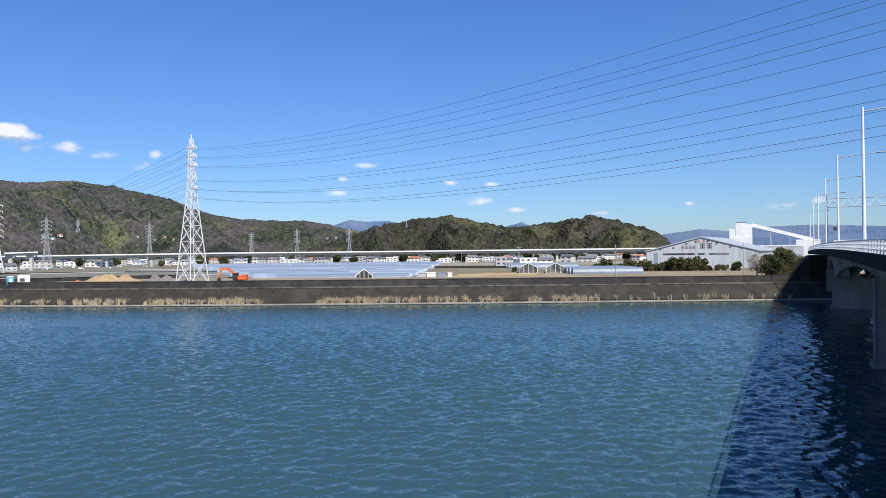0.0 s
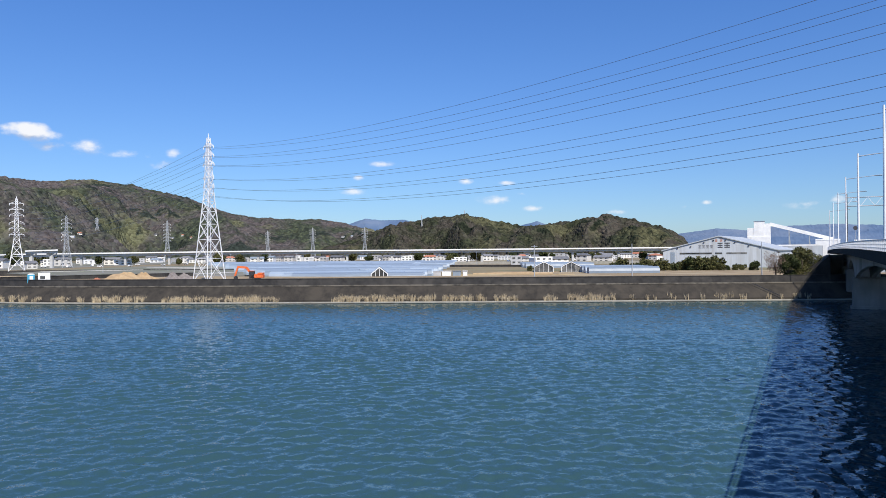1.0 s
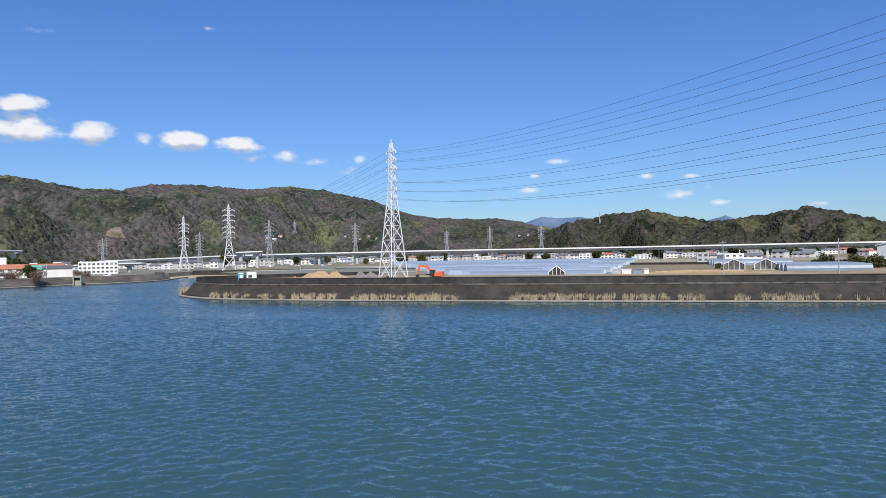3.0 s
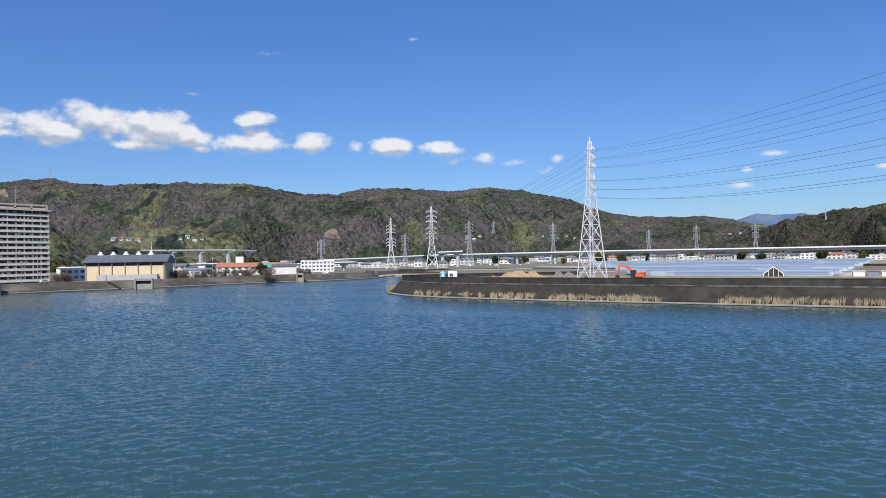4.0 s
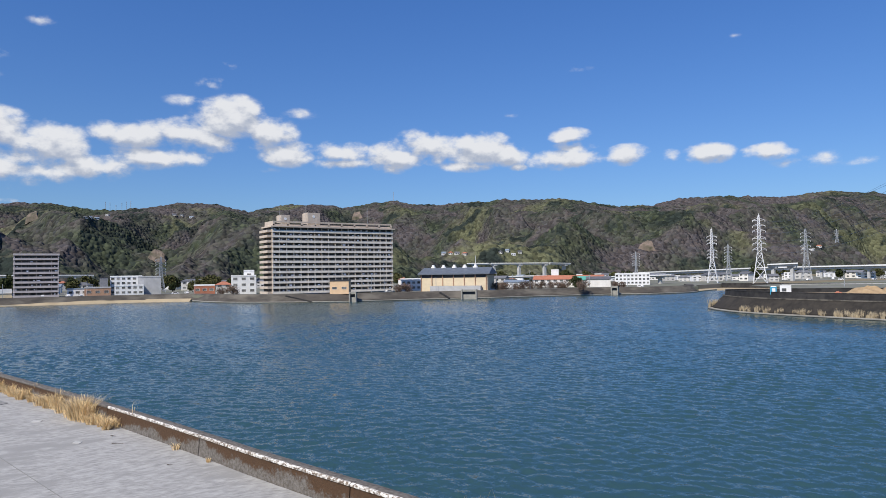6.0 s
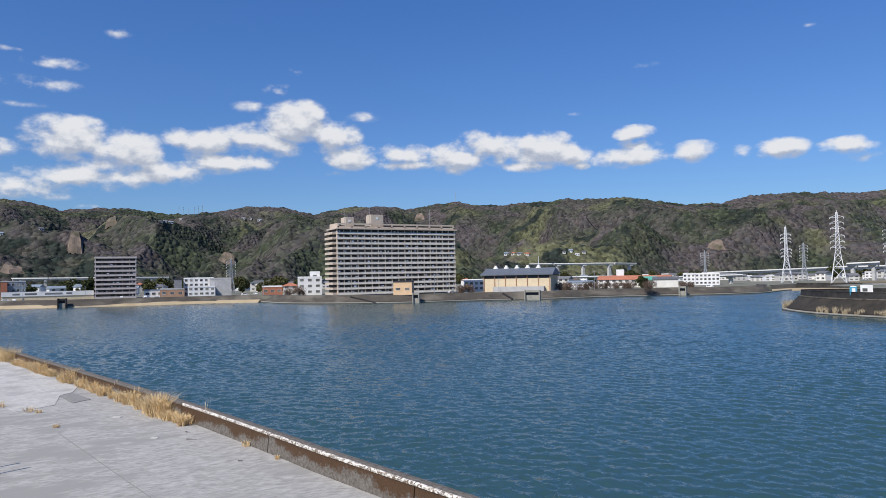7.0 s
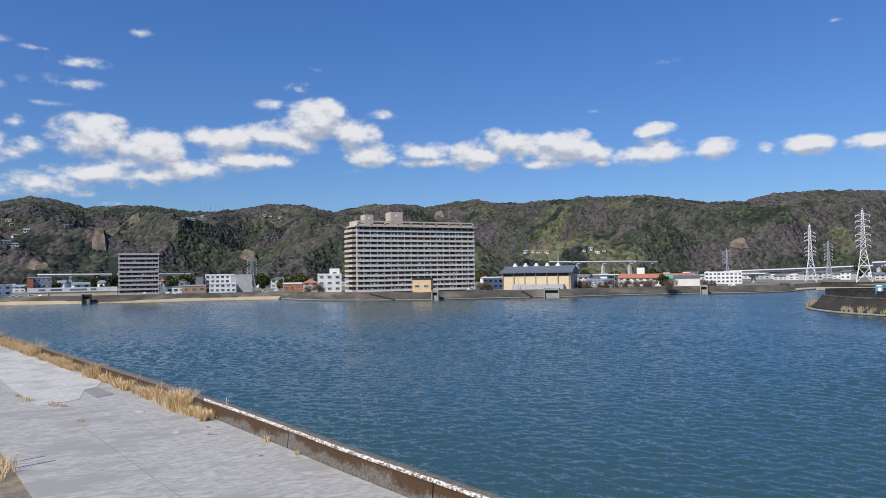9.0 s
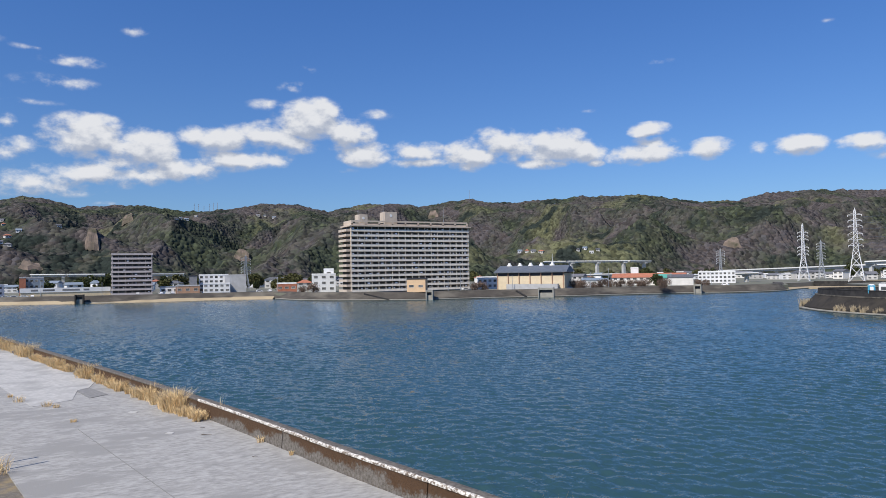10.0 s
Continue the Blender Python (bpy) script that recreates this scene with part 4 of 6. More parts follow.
PD = at(35.7, 565, 3.4)
lattice_tower(PC, 47.6, 9.0, 20, 3.0, 1.0, [(43.0, 3.9), (39.2, 3.9), (35.7, 3.9), (30.7, 4.1), (27.0, 4.1), (23.3, 4.1)], 30, 0.27, STEEL, "pale steel lattice pylon with wide arms on the river plain")
lattice_tower(PD, 41.5, 7.4, 17, 2.4, 0.9, [(34.6, 3.4), (32, 3.4), (29.4, 3.4), (24, 3.5), (21.5, 3.5), (19, 3.5)], 30, 0.24, STEEL, "pale steel lattice pylon beside a wider one")
for (turn, r, z, tall, wide, arm) in ((29.35, 650, 3.4, 43, 7.5, 3.6), (34.57, 650, 3.4, 32, 5, 3.0), (22.6, 900, 3.4, 51, 8, 4), (15.2, 900, 10, 32, 6, 3), (11.7, 900, 10, 36, 6, 3.5), (7.57, 900, 12, 34, 6, 3.5),
                                       (27.37, 1500, 60, 26, 6, 3), (41.3, 700, 3.4, 29, 4, 3.6), (78.42, 520, 3.4, 25, 5.2, 3.2), (-0.55, 1500, 74, 28, 3, 1.0), (2.95, 1480, 68, 24, 3, 1.0)):
    lattice_tower(at(turn, r, z), tall, wide, tall * 0.42, wide * 0.4, wide * 0.14, [(tall * f, arm) for f in (0.9, 0.83, 0.76, 0.66, 0.59, 0.52)], turn + 12, 0.14 + r / 4500, STEEL_GREY,
                  "grey lattice pylon in front of the wooded hills")


def cable(a, b, sag, radius=0.045, n=36, label="thin dark power cable strung between pylons", group="power cables"):
    a, b = Vector(a), Vector(b)
    b2 = bmesh.new()
    tube(b2, [a.lerp(b, i / n) - Vector((0, 0, 4 * sag * (i / n) * (1 - i / n))) for i in range(n + 1)], radius, 4)
    return thing("power_cable", b2, CABLE, label, "cable", group)


P2 = Vector((148.0, -60.0, 21.2))
span = (P2 - PY)
across = Vector((span.y, -span.x, 0)).normalized()
for z, far in ARMS:
    for side in (-1, 1):
        cable(PY + across * (side * far * 0.85) + Vector((0, 0, z - 0.5)), P2 + across * (side * 3.4) + Vector((0, 0, z - 0.5)), 13.8, radius=0.024)
for (z, far), zc in zip(ARMS, (43, 39.2, 35.7, 30.7, 27, 23.3)):
    for side in (-1, 1):
        cable(PY + across * (side * far * 0.85) + Vector((0, 0, z - 0.5)), PC + Vector((side * 3.3, side * 1.9, zc - 1.1)), 6.0, radius=0.035)
# pylon behind the camera that carries the other end
lattice_tower(P2, 41.6, 7.0, 24.0, 2.6, 0.9, [(z, 3.4) for z, far in ARMS], -47, 0.26, STEEL, "white-painted steel lattice pylon with six pairs of short arms")
P2.z = 21.2
b2 = bmesh.new()
tube(b2, [(148, -60, -3), (148, -60, 21.2)], 7.0, 24)
thing("ground_knoll", b2, VERGE, "steep knoll under a pylon", "ground", kind="structure")


# ---------------------------------------------------------------- viaducts
def viaduct(name, path, depth, width, spacing, ground, label, pier_w=2.2):
    v = thing(name, None, None, label, "viaduct", kind="structure")
    pts = [Vector(p) for p in path]
    for tag, mat, z0, z1, w in (("girder", CONCRETE, -depth, -depth * 0.35, width * 0.62), ("deck", WHITE, -depth * 0.35, 0.0, width)):
        b2 = bmesh.new()
        for a, b in zip(pts, pts[1:]):
            beam(b2, a + Vector((0, 0, (z0 + z1) / 2)), b + Vector((0, 0, (z0 + z1) / 2)), w, z1 - z0)
        part(tag, b2, mat, v)
    left = spacing * 0.3
    for a, b in zip(pts, pts[1:]):
        d = (b - a).length
        while left < d:
            p = a.lerp(b, left / d)
            top = p.z - depth
            if top - ground > 2:
                b2 = bmesh.new()
                box(b2, p.x - pier_w / 2, p.y - pier_w / 2, ground, p.x + pier_w / 2, p.y + pier_w / 2, top - 1.2)
                box(b2, p.x - pier_w * 1.5, p.y - pier_w / 2, top - 1.25, p.x + pier_w * 1.5, p.y + pier_w / 2, top)
                part("pier", b2, CONCRETE, v, "pale concrete pier with a cross-head")
            left += spacing
        left -= d
    return v


viaduct("viaduct_plain", [(520, 676, 16.8), (200, 684, 16.4), (-50, 690, 16.1), (-210, 690, 16.3), (-430, 690, 15.3), (-540, 712, 13.2), (-640, 730, 11.6), (-760, 742, 10.0)], 3.4, 11, 44, 3.0, "long white elevated highway crossing the plain")
viaduct("viaduct_town", [at(38.8, 560, 10.2), at(45, 548, 9.4), at(49.0, 555, 11.0), at(53, 560, 10.7), at(60, 575, 10.0)], 1.8, 9, 24, 3.0, "white elevated railway behind the town buildings")
viaduct("viaduct_hill", [at(93.0, 806, 19.3), at(90.8, 787, 18.9), at(87.0, 775, 18.4), at(83, 783, 17.8)], 2.6, 9, 24, 3.0, "grey elevated road below the hillside", 2.6)
viaduct("viaduct_valley", [at(54.5, 930, 27.2), at(52.7, 905, 26.5), at(48.1, 905, 25.7), at(46.5, 930, 25)], 2.4, 9, 32, 3.0, "pale elevated road in the valley mouth", 3.5)
viaduct("viaduct_ramp", [at(31.9, 640, 17.3), at(29.9, 640, 18.0)], 2.6, 9, 14, 3.0, "short pale ramp of the elevated highway", 2.4)


# ---------------------------------------------------------------- the apartment blocks
def window_mesh(w, h, mat=GLASS, frame_mat=WHITE):
    """A window with a frame standing proud and a recessed pane; it faces -y."""
    b2 = bmesh.new()
    box(b2, -w / 2, -0.09, 0, w / 2, 0.05, h)
    b2.faces.ensure_lookup_table()
    front = min(b2.faces, key=lambda f: f.calc_center_median().y)
    for f in b2.faces:
        f.material_index = 1
    bmesh.ops.recalc_face_normals(b2, faces=b2.faces[:])
    bmesh.ops.inset_region(b2, faces=[front], thickness=max(0.07, w * 0.04), depth=-0.06)
    front.material_index = 0
    return mesh_of("window", b2, mat, frame_mat)


def apartment(where, turn, length, deep, floors, storey, band_mat, wall_mat, label, bays, side_depth=1.5, linen=0.32, seed=1):
    """A slab block: local x along its front, -y towards the river."""
    rnd = random.Random(seed)
    ob = thing("apartment_block", None, None, label, "apartment building", m=Matrix.Translation(where) @ pose(0, 0, 0, 0, 0, turn))
    tall = floors * storey
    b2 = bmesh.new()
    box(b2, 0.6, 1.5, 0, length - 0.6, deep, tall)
    # back wall of the balconies, its colour darkened to stand for their shade
    part("wall", b2, APT_SHADE, ob)
    win = window_mesh(length / bays * 0.62, storey * 0.78, APT_GLASS, APT_SHADE)
    b2 = bmesh.new()
    box(b2, 0, 0, -0.22, length, 1.5, 0.0)
    box(b2, 0, 0, 0.0, length, 0.14, 0.95)
    box(b2, -0.08, -0.06, 0.9, length + 0.08, 0.2, 1.02)
    balcony_mesh = mesh_of("balcony", b2, band_mat)
    b2 = bmesh.new()
    box(b2, -0.06, 0.2, 1.1, 0.06, 1.48, storey - 0.25)
    screen_mesh = mesh_of("divider", b2, band_mat)
    b2 = bmesh.new()
    box(b2, -side_depth, 1.2, -0.2, 0.0, deep - 0.4, 0.0)
    box(b2, -side_depth, 1.2, 0.0, -side_depth + 0.14, deep - 0.4, 1.05)
    box(b2, -side_depth + 0.15, 1.2, 0.0, 0.0, 1.34, 1.05)
    side_mesh = mesh_of("side_balcony", b2, wall_mat)
    b2 = bmesh.new()
    box(b2, -0.28, 0, 0, 0.28, 0.05, 0.62)
    cloth_mesh = mesh_of("laundry", b2, LINEN)
    for f in range(floors):
        z = f * storey
        part("balcony", balcony_mesh, None, ob, m=Matrix.Translation((0, 0, z + 0.22)))
        for k in range(1, bays):
            part("divider", screen_mesh, None, ob, m=Matrix.Translation((length / bays * k, 0, z)))
        part("side_balcony", side_mesh, None, ob, m=Matrix.Translation((0, 0, z + 0.22)))
        for k in range(bays):
            x = length / bays * (k + 0.5)
            part("window", win, None, ob, m=Matrix.Translation((x + rnd.uniform(-0.3, 0.3), 1.46, z + 0.28)))
            if rnd.random() < linen:
                part("laundry", cloth_mesh, None, ob, m=Matrix.Translation((x + rnd.uniform(-1.2, 1.2), 0.4, z + 1.42)) @ Matrix.Diagonal((rnd.uniform(0.6, 2.6), 1, rnd.uniform(0.7, 1.2), 1)))
    for x in (0.0, length - 0.55):
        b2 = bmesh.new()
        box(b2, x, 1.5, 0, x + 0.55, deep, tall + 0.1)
        # the left end takes the shade-darkened colour for the gaps between its balconies
        part("end_wall", b2, APT_SHADE if x == 0.0 else wall_mat, ob)
        b2 = bmesh.new()
        box(b2, x, 0.22, 0, x + 0.55, 1.49, tall + 0.1)
        part("pier", b2, wall_mat, ob)
    b2 = bmesh.new()
    box(b2, -0.05, 0, 0, 0.02, 1.4, 1.9)
    door_mesh = mesh_of("side_door", b2, DARK)
    for k in range(floors):
        for y in (4.0, 7.2, 10.4):
            if y < deep - 1.5:
                part("side_door", door_mesh, None, ob, m=Matrix.Translation((0, y, k * storey + 0.3)))
    return ob, tall


block, tall = apartment((-354.0, 127.5, 4.1), 90, 71.5, 14.0, 13, 2.68, APT_BAND, APT_WALL, "large beige thirteen-storey apartment slab with pale balcony bands", 18, side_depth=2.3, linen=0.5)
b2 = bmesh.new()
box(b2, -0.9, -0.7, tall, 72.6, 14.3, tall + 0.7)
part("roof_edge", b2, APT_WALL, block, "beige overhanging roof edge")
b2 = bmesh.new()
box(b2, 0.5, 0.6, tall + 0.7, 71.0, 13.2, tall + 1.0)
box(b2, 0.5, 0.6, tall + 2.5, 71.0, 0.9, tall + 3.3)
for k in range(10):
    x = 0.5 + 7.77 * k
    box(b2, x, 0.6, tall + 1.0, x + 0.9, 0.9, tall + 2.5)
box(b2, 0.5, 0.6, tall + 1.0, 71.0, 0.85, tall + 1.6)
box(b2, 0.5, 0.9, tall + 1.0, 0.8, 13.2, tall + 3.3)
part("roof_screen", b2, APT_WALL, block, "beige roof screen with long slots")
# dark filling added so that the screen's slots look shaded
b2 = bmesh.new()
box(b2, 1.0, 3.0, tall + 0.95, 70.0, 12.5, tall + 2.3)
part("roof_plant", b2, DARK, block, "dark block for the shade behind the screen")
for x0, x1, zt in ((20.2, 27.6, 8.3), (5.5, 10.3, 6.6)):
    b2 = bmesh.new()
    box(b2, x0, 2.0, tall + 0.9, x1, 9.0, tall + zt)
    bmesh.ops.bevel(b2, geom=b2.edges[:], offset=0.08, segments=1, affect="EDGES")
    pent = part("penthouse", b2, APT_WALL, block)
    b2 = bmesh.new()
    tube(b2, [((x0 + x1) / 2, 1.9, tall + zt - 2.0), ((x0 + x1) / 2, 2.05, tall + zt - 2.0)], 0.75, 14)
    part("emblem", b2, WHITE, pent, "small pale disc on the wall")
for x, z0, z1 in ((19.6, 3.0, 12.0), (5.0, 3.0, 11.0), (56.5, 3.0, 12.0)):
    b2 = bmesh.new()
    tube(b2, [(x, 2.5, tall + 0.9), (x, 2.5, tall + z1)], 0.13, 6, 0.05)
    part("antenna", b2, STEEL_GREY, block)

block2, tall2 = apartment(at(87.96, 466, 3.4), 86.6, 22.5, 12.0, 9, 2.66, APT2_BAND, APT2_BAND, "mauve-grey nine-storey apartment block with balcony bands", 6, side_depth=0.3, linen=0.35, seed=5)
b2 = bmesh.new()
box(b2, -0.3, -0.2, tall2, 22.8, 12.2, tall2 + 1.1)
part("roof_edge", b2, APT2_BAND, block2)


# ---------------------------------------------------------------- houses and halls
WINDOWS = {}


def building(turn, r, w, d, h, wall, roof, label, z=3.3, rows=2, cols=3, name="house", skew=0.0, roof_h=1.8, category="building", group="", win_h=None):
    """A building that faces the river; roof is a (kind, material) pair."""
    p = at(turn, r, z)
    ob = thing(name, None, None, label, category, group, m=Matrix.Translation(p) @ pose(0, 0, 0, 0, 0, turn + skew))
    b2 = bmesh.new()
    box(b2, -w / 2, 0, 0, w / 2, d, h)
    part("wall", b2, wall, ob)
    kind, rmat = roof
    b2 = bmesh.new()
    if kind == "flat":
        box(b2, -w / 2 - 0.15, -0.15, h, w / 2 + 0.15, d + 0.15, h + 0.25)
        box(b2, -w / 2, 0, h + 0.25, w / 2, 0.2, h + 0.8)
        box(b2, -w / 2, d - 0.2, h + 0.25, w / 2, d, h + 0.8)
    else:
        o = 0.5
        if kind == "gable":
            e0 = [(-w / 2 - o, -o, h), (w / 2 + o, -o, h), (w / 2 + o, d + o, h), (-w / 2 - o, d + o, h)]
            top = [(-w / 2 - o, d / 2, h + roof_h), (w / 2 + o, d / 2, h + roof_h)]
        elif kind == "hip":
            e0 = [(-w / 2 - o, -o, h), (w / 2 + o, -o, h), (w / 2 + o, d + o, h), (-w / 2 - o, d + o, h)]
            top = [(-w / 2 + d * 0.4, d / 2, h + roof_h), (w / 2 - d * 0.4, d / 2, h + roof_h)]
        else:
            e0 = [(-w / 2 - o, -o, h), (w / 2 + o, -o, h), (w / 2 + o, d + o, h + roof_h), (-w / 2 - o, d + o, h + roof_h)]
            top = [(-w / 2 - o, d / 2, h + roof_h / 2 + 0.02), (w / 2 + o, d / 2, h + roof_h / 2 + 0.02)]
        v = [b2.verts.new(q) for q in e0 + top]
        lo = [b2.verts.new((q[0], q[1], q[2] - 0.25)) for q in e0]
        for q in ((0, 1, 5, 4), (2, 3, 4, 5), (1, 2, 5), (3, 0, 4)):
            b2.faces.new([v[i] for i in q])
        for i in range(4):
            b2.faces.new((lo[i], lo[(i + 1) % 4], v[(i + 1) % 4], v[i]))
        b2.faces.new(lo[::-1])
        bmesh.ops.recalc_face_normals(b2, faces=b2.faces[:])
    part("roof", b2, rmat, ob)
    if rows and cols:
        ww, hh = round(min(2.4, w / cols * 0.6), 1), round(win_h or min(1.5, h / rows * 0.5), 1)
        if (ww, hh) not in WINDOWS:
            WINDOWS[ww, hh] = window_mesh(ww, hh)
        for i in range(rows):
            for k in range(cols):
                part("window", WINDOWS[ww, hh], None, ob, m=Matrix.Translation((-w / 2 + w / cols * (k + 0.5), -0.03, h / rows * (i + 0.38))))
    return ob


FLAT_W, FLAT_G = ("flat", WHITE), ("flat", GREYWALL)
# waterside hall with a blue-grey roof and ventilators
hall = building(55.75, 392, 38, 20, 9.0, CREAM, ("flat", DARK), "cream sports hall with a blue-grey roof and white ventilators", rows=1, cols=0, name="sports_hall", skew=-14, category="hall")
b2 = bmesh.new()
v = [b2.verts.new(q) for q in ((-20.5, -1.5, 10.0), (20.5, -1.5, 10.0), (20.0, 10, 13.4), (-20.0, 10, 13.4), (20.5, 21.5, 10.0), (-20.5, 21.5, 10.0), (-20.5, -1.5, 9.4), (20.5, -1.5, 9.4), (20.5, 21.5, 9.4), (-20.5, 21.5, 9.4))]
for q in ((0, 1, 2, 3), (3, 2, 4, 5), (6, 7, 1, 0), (7, 8, 4, 1), (8, 9, 5, 4), (9, 6, 0, 5), (1, 4, 2), (5, 0, 3), (9, 8, 7, 6)):
    b2.faces.new([v[i] for i in q])
bmesh.ops.recalc_face_normals(b2, faces=b2.faces[:])
part("main_roof", b2, HALL_ROOF, hall, "slate blue-grey metal roof")
# dark strip that paints the eave's shade on the top of the wall
b2 = bmesh.new()
box(b2, -18.5, -0.1, 7.7, 18.5, 0.0, 9.0)
part("clerestory", b2, DARK, hall, "dark band for the shade under the eave")
for k in range(7):
    b2 = bmesh.new()
    box(b2, -19 + 6.2 * k, -0.5, 0, -18.6 + 6.2 * k, 0.0, 9.3)
    part("column", b2, BRICKISH, hall, "brown tiled column")
b2 = bmesh.new()
box(b2, -12.5, -4.5, 0, 16, -0.65, 3.2)
part("lower_wing", b2, GREYWALL, hall, "low grey front wing")
for k in range(5):
    b2 = bmesh.new()
    x = -14.5 + 6.2 * k
    tube(b2, [(x, 10, 13.2), (x, 10, 14.0)], 1.5, 12, 1.3)
    tube(b2, [(x, 10, 14.0), (x, 10, 15.0)], 0.9, 12, 0.7)
    if k == 4:
        tube(b2, [(x, 10, 15), (x, 10, 20)], 0.18, 6, 0.08)
    part("ventilator", b2, WHITE, hall, "white roof ventilator")

building(65.0, 356, 9.5, 7, 6.4, PEACH, ("flat", DARK), "small peach pavilion with a dark flat roof", rows=1, cols=2, name="pavilion", z=3.9, win_h=1.2, skew=-10)
building(72.4, 424, 14, 12, 10.2, WHITE, FLAT_W, "small white stepped apartment house", rows=3, cols=3, name="white_house")
building(72.0, 430, 6, 8, 13.2, WHITE, FLAT_W, "narrow white stair tower beside flats", rows=3, cols=1, name="white_tower")
building(75.3, 446, 12, 9, 5.0, ROOF_RED, ("flat", WHITE), "low salmon-red shop building", rows=1, cols=3, name="shop")
building(73.9, 440, 9, 9, 5.6, HOUSE, ("hip", ROOF_RED), "pale house with a terracotta roof", rows=2, cols=2)
building(79.2, 468, 13, 14, 10.6, GREYWALL, FLAT_G, "pale grey windowless hall by the river", rows=0, cols=0, name="hall")
building(80.8, 474, 18, 14, 11.0, WHITE, FLAT_W, "white four-storey office with long window rows", rows=4, cols=6, name="office")
building(82.3, 470, 4.5, 10, 10.6, ROOF_DARK, ("flat", DARK), "dark narrow stair block of an office", rows=0, cols=0, name="stair_block")
building(80.6, 462, 16, 8, 5.6, WHITE, FLAT_W, "white two-storey annexe beside the office", rows=2, cols=5, name="annexe")
building(82.7, 462, 14, 9, 4.6, BRICKISH, ("flat", GREYWALL), "low brown tiled building by the levee", rows=1, cols=3, name="low_shop")
building(84.0, 470, 11, 9, 4.0, WHITE, ("flat", GREYROOF), "low white workshop with grey roof", rows=1, cols=3, name="workshop")
store = building(90.9, 470, 47, 18, 4.2, CREAM, ("flat", WHITE), "long low cream store with a white parapet", rows=0, cols=0, name="store", category="store")
b2 = bmesh.new()
box(b2, -23.5, -0.3, 2.6, 23.5, 0.0, 5.2)
part("sign_board", b2, WHITE, store, "long white fascia board")
for x, w in ((-18, 3.5), (-12, 6), (-2, 9), (9, 3)):
    b2 = bmesh.new()
    box(b2, x, -0.36, 3.4, x + w, -0.3, 4.4)
    part("lettering", b2, ROOF_DARK, store, "dark illegible lettering bars")
building(92.9, 522, 11, 10, 11.0, GREYROOF, ("flat", GREYWALL), "grey-blue glazed office block", rows=3, cols=4, name="office")
building(93.6, 518, 3.6, 8, 11.2, ROOF_RED, ("flat", GREYWALL), "narrow orange-brown stair tower", rows=0, cols=0, name="stair_tower")
building(46.6, 478, 46, 12, 5.2, HOUSE, ("gable", ROOF_RED), "long white building with a terracotta roof", rows=2, cols=11, name="long_house", skew=-6, roof_h=2.6)
building(47.6, 486, 5, 6, 11, WHITE, FLAT_W, "white stair tower above red roofs", rows=1, cols=1, name="stair_tower")
building(44.2, 462, 15, 10, 5.2, HOUSE, ("gable", ROOF_DARK), "white windowless gabled hall by the levee", rows=0, cols=0, name="hall", roof_h=1.6)
building(45.5, 470, 10, 8, 4.6, GREYWALL, ("gable", TEAL), "low hall with a green metal roof", rows=1, cols=2, name="low_hall", roof_h=2.4)
building(41.6, 522, 24, 12, 7.6, WHITE, FLAT_W, "white three-storey school-like block with window rows", rows=3, cols=9, name="school")
building(50.7, 470, 16, 9, 4.0, WHITE, ("mono", GREYROOF), "white glazed shed beside the river road", rows=1, cols=5, name="glazed_shed", roof_h=1.0)
building(59.2, 430, 12, 10, 6.0, WHITE, FLAT_W, "white two-storey building beside the slab block", rows=2, cols=4, name="annexe")
rnd = random.Random(11)
PALETTE = [(HOUSE, ("gable", ROOF_DARK)), (HOUSE, ("hip", ROOF_DARK)), (WHITE, ("flat", WHITE)), (HOUSE, ("gable", ROOF_DARK)), (GREYWALL, ("flat", GREYWALL)), (HOUSE, ("hip", ROOF_RED)), (WHITE, ("gable", GREYROOF))]
LOOK = ["pale house with a dark tiled gable roof", "pale house with a dark hipped roof", "small white flat-roofed building", "pale house with a dark tiled gable roof", "grey flat-roofed building among houses", "pale house with a terracotta hipped roof", "white shed with a blue-grey gable roof"]


def village(a0, a1, r0, r1, count, z=3.3, tall=(3.6, 6.4)):
    for i in range(count):
        a = a0 + (a1 - a0) * (i + rnd.uniform(0.1, 0.9)) / count
        k = rnd.randrange(len(PALETTE))
        w, h = rnd.uniform(7, 17), rnd.uniform(*tall)
        building(a, rnd.uniform(r0, r1), w, rnd.uniform(8, 11), h, *PALETTE[k], LOOK[k], z=z, rows=2, cols=max(2, int(w / 4)), skew=rnd.uniform(-35, 35), group="houses on the plain")


village(9, 31, 720, 1080, 42)
village(-16, 9, 720, 1060, 42)
village(31, 46, 600, 860, 22)
village(46, 60, 520, 760, 24)
village(71, 96, 500, 760, 34, tall=(4, 8))
village(-13, -4, 520, 640, 7)


# ---------------------------------------------------------------- warehouse and loading tower
ware = thing("warehouse", None, None, "large white corrugated gabled warehouse with a dark window band", "warehouse", m=Matrix.Translation((144.5, 394.5, 3.4)) @ pose(0, 0, 0, 0, 0, -20.1))
b2 = bmesh.new()
out = [(-29.5, 0), (29.5, 0), (29.5, 9.4), (0, 17.0), (-29.5, 9.6)]
f0 = [b2.verts.new((x, 0, z)) for x, z in out]
f1 = [b2.verts.new((x + 14, 60, z)) for x, z in out]
b2.faces.new(f0)
b2.faces.new(f1[::-1])
for i in (0, 1, 4):
    b2.faces.new((f0[i], f1[i], f1[(i + 1) % 5], f0[(i + 1) % 5]))
bmesh.ops.recalc_face_normals(b2, faces=b2.faces[:])
part("wall", b2, SHEDWALL, ware)
b2 = bmesh.new()
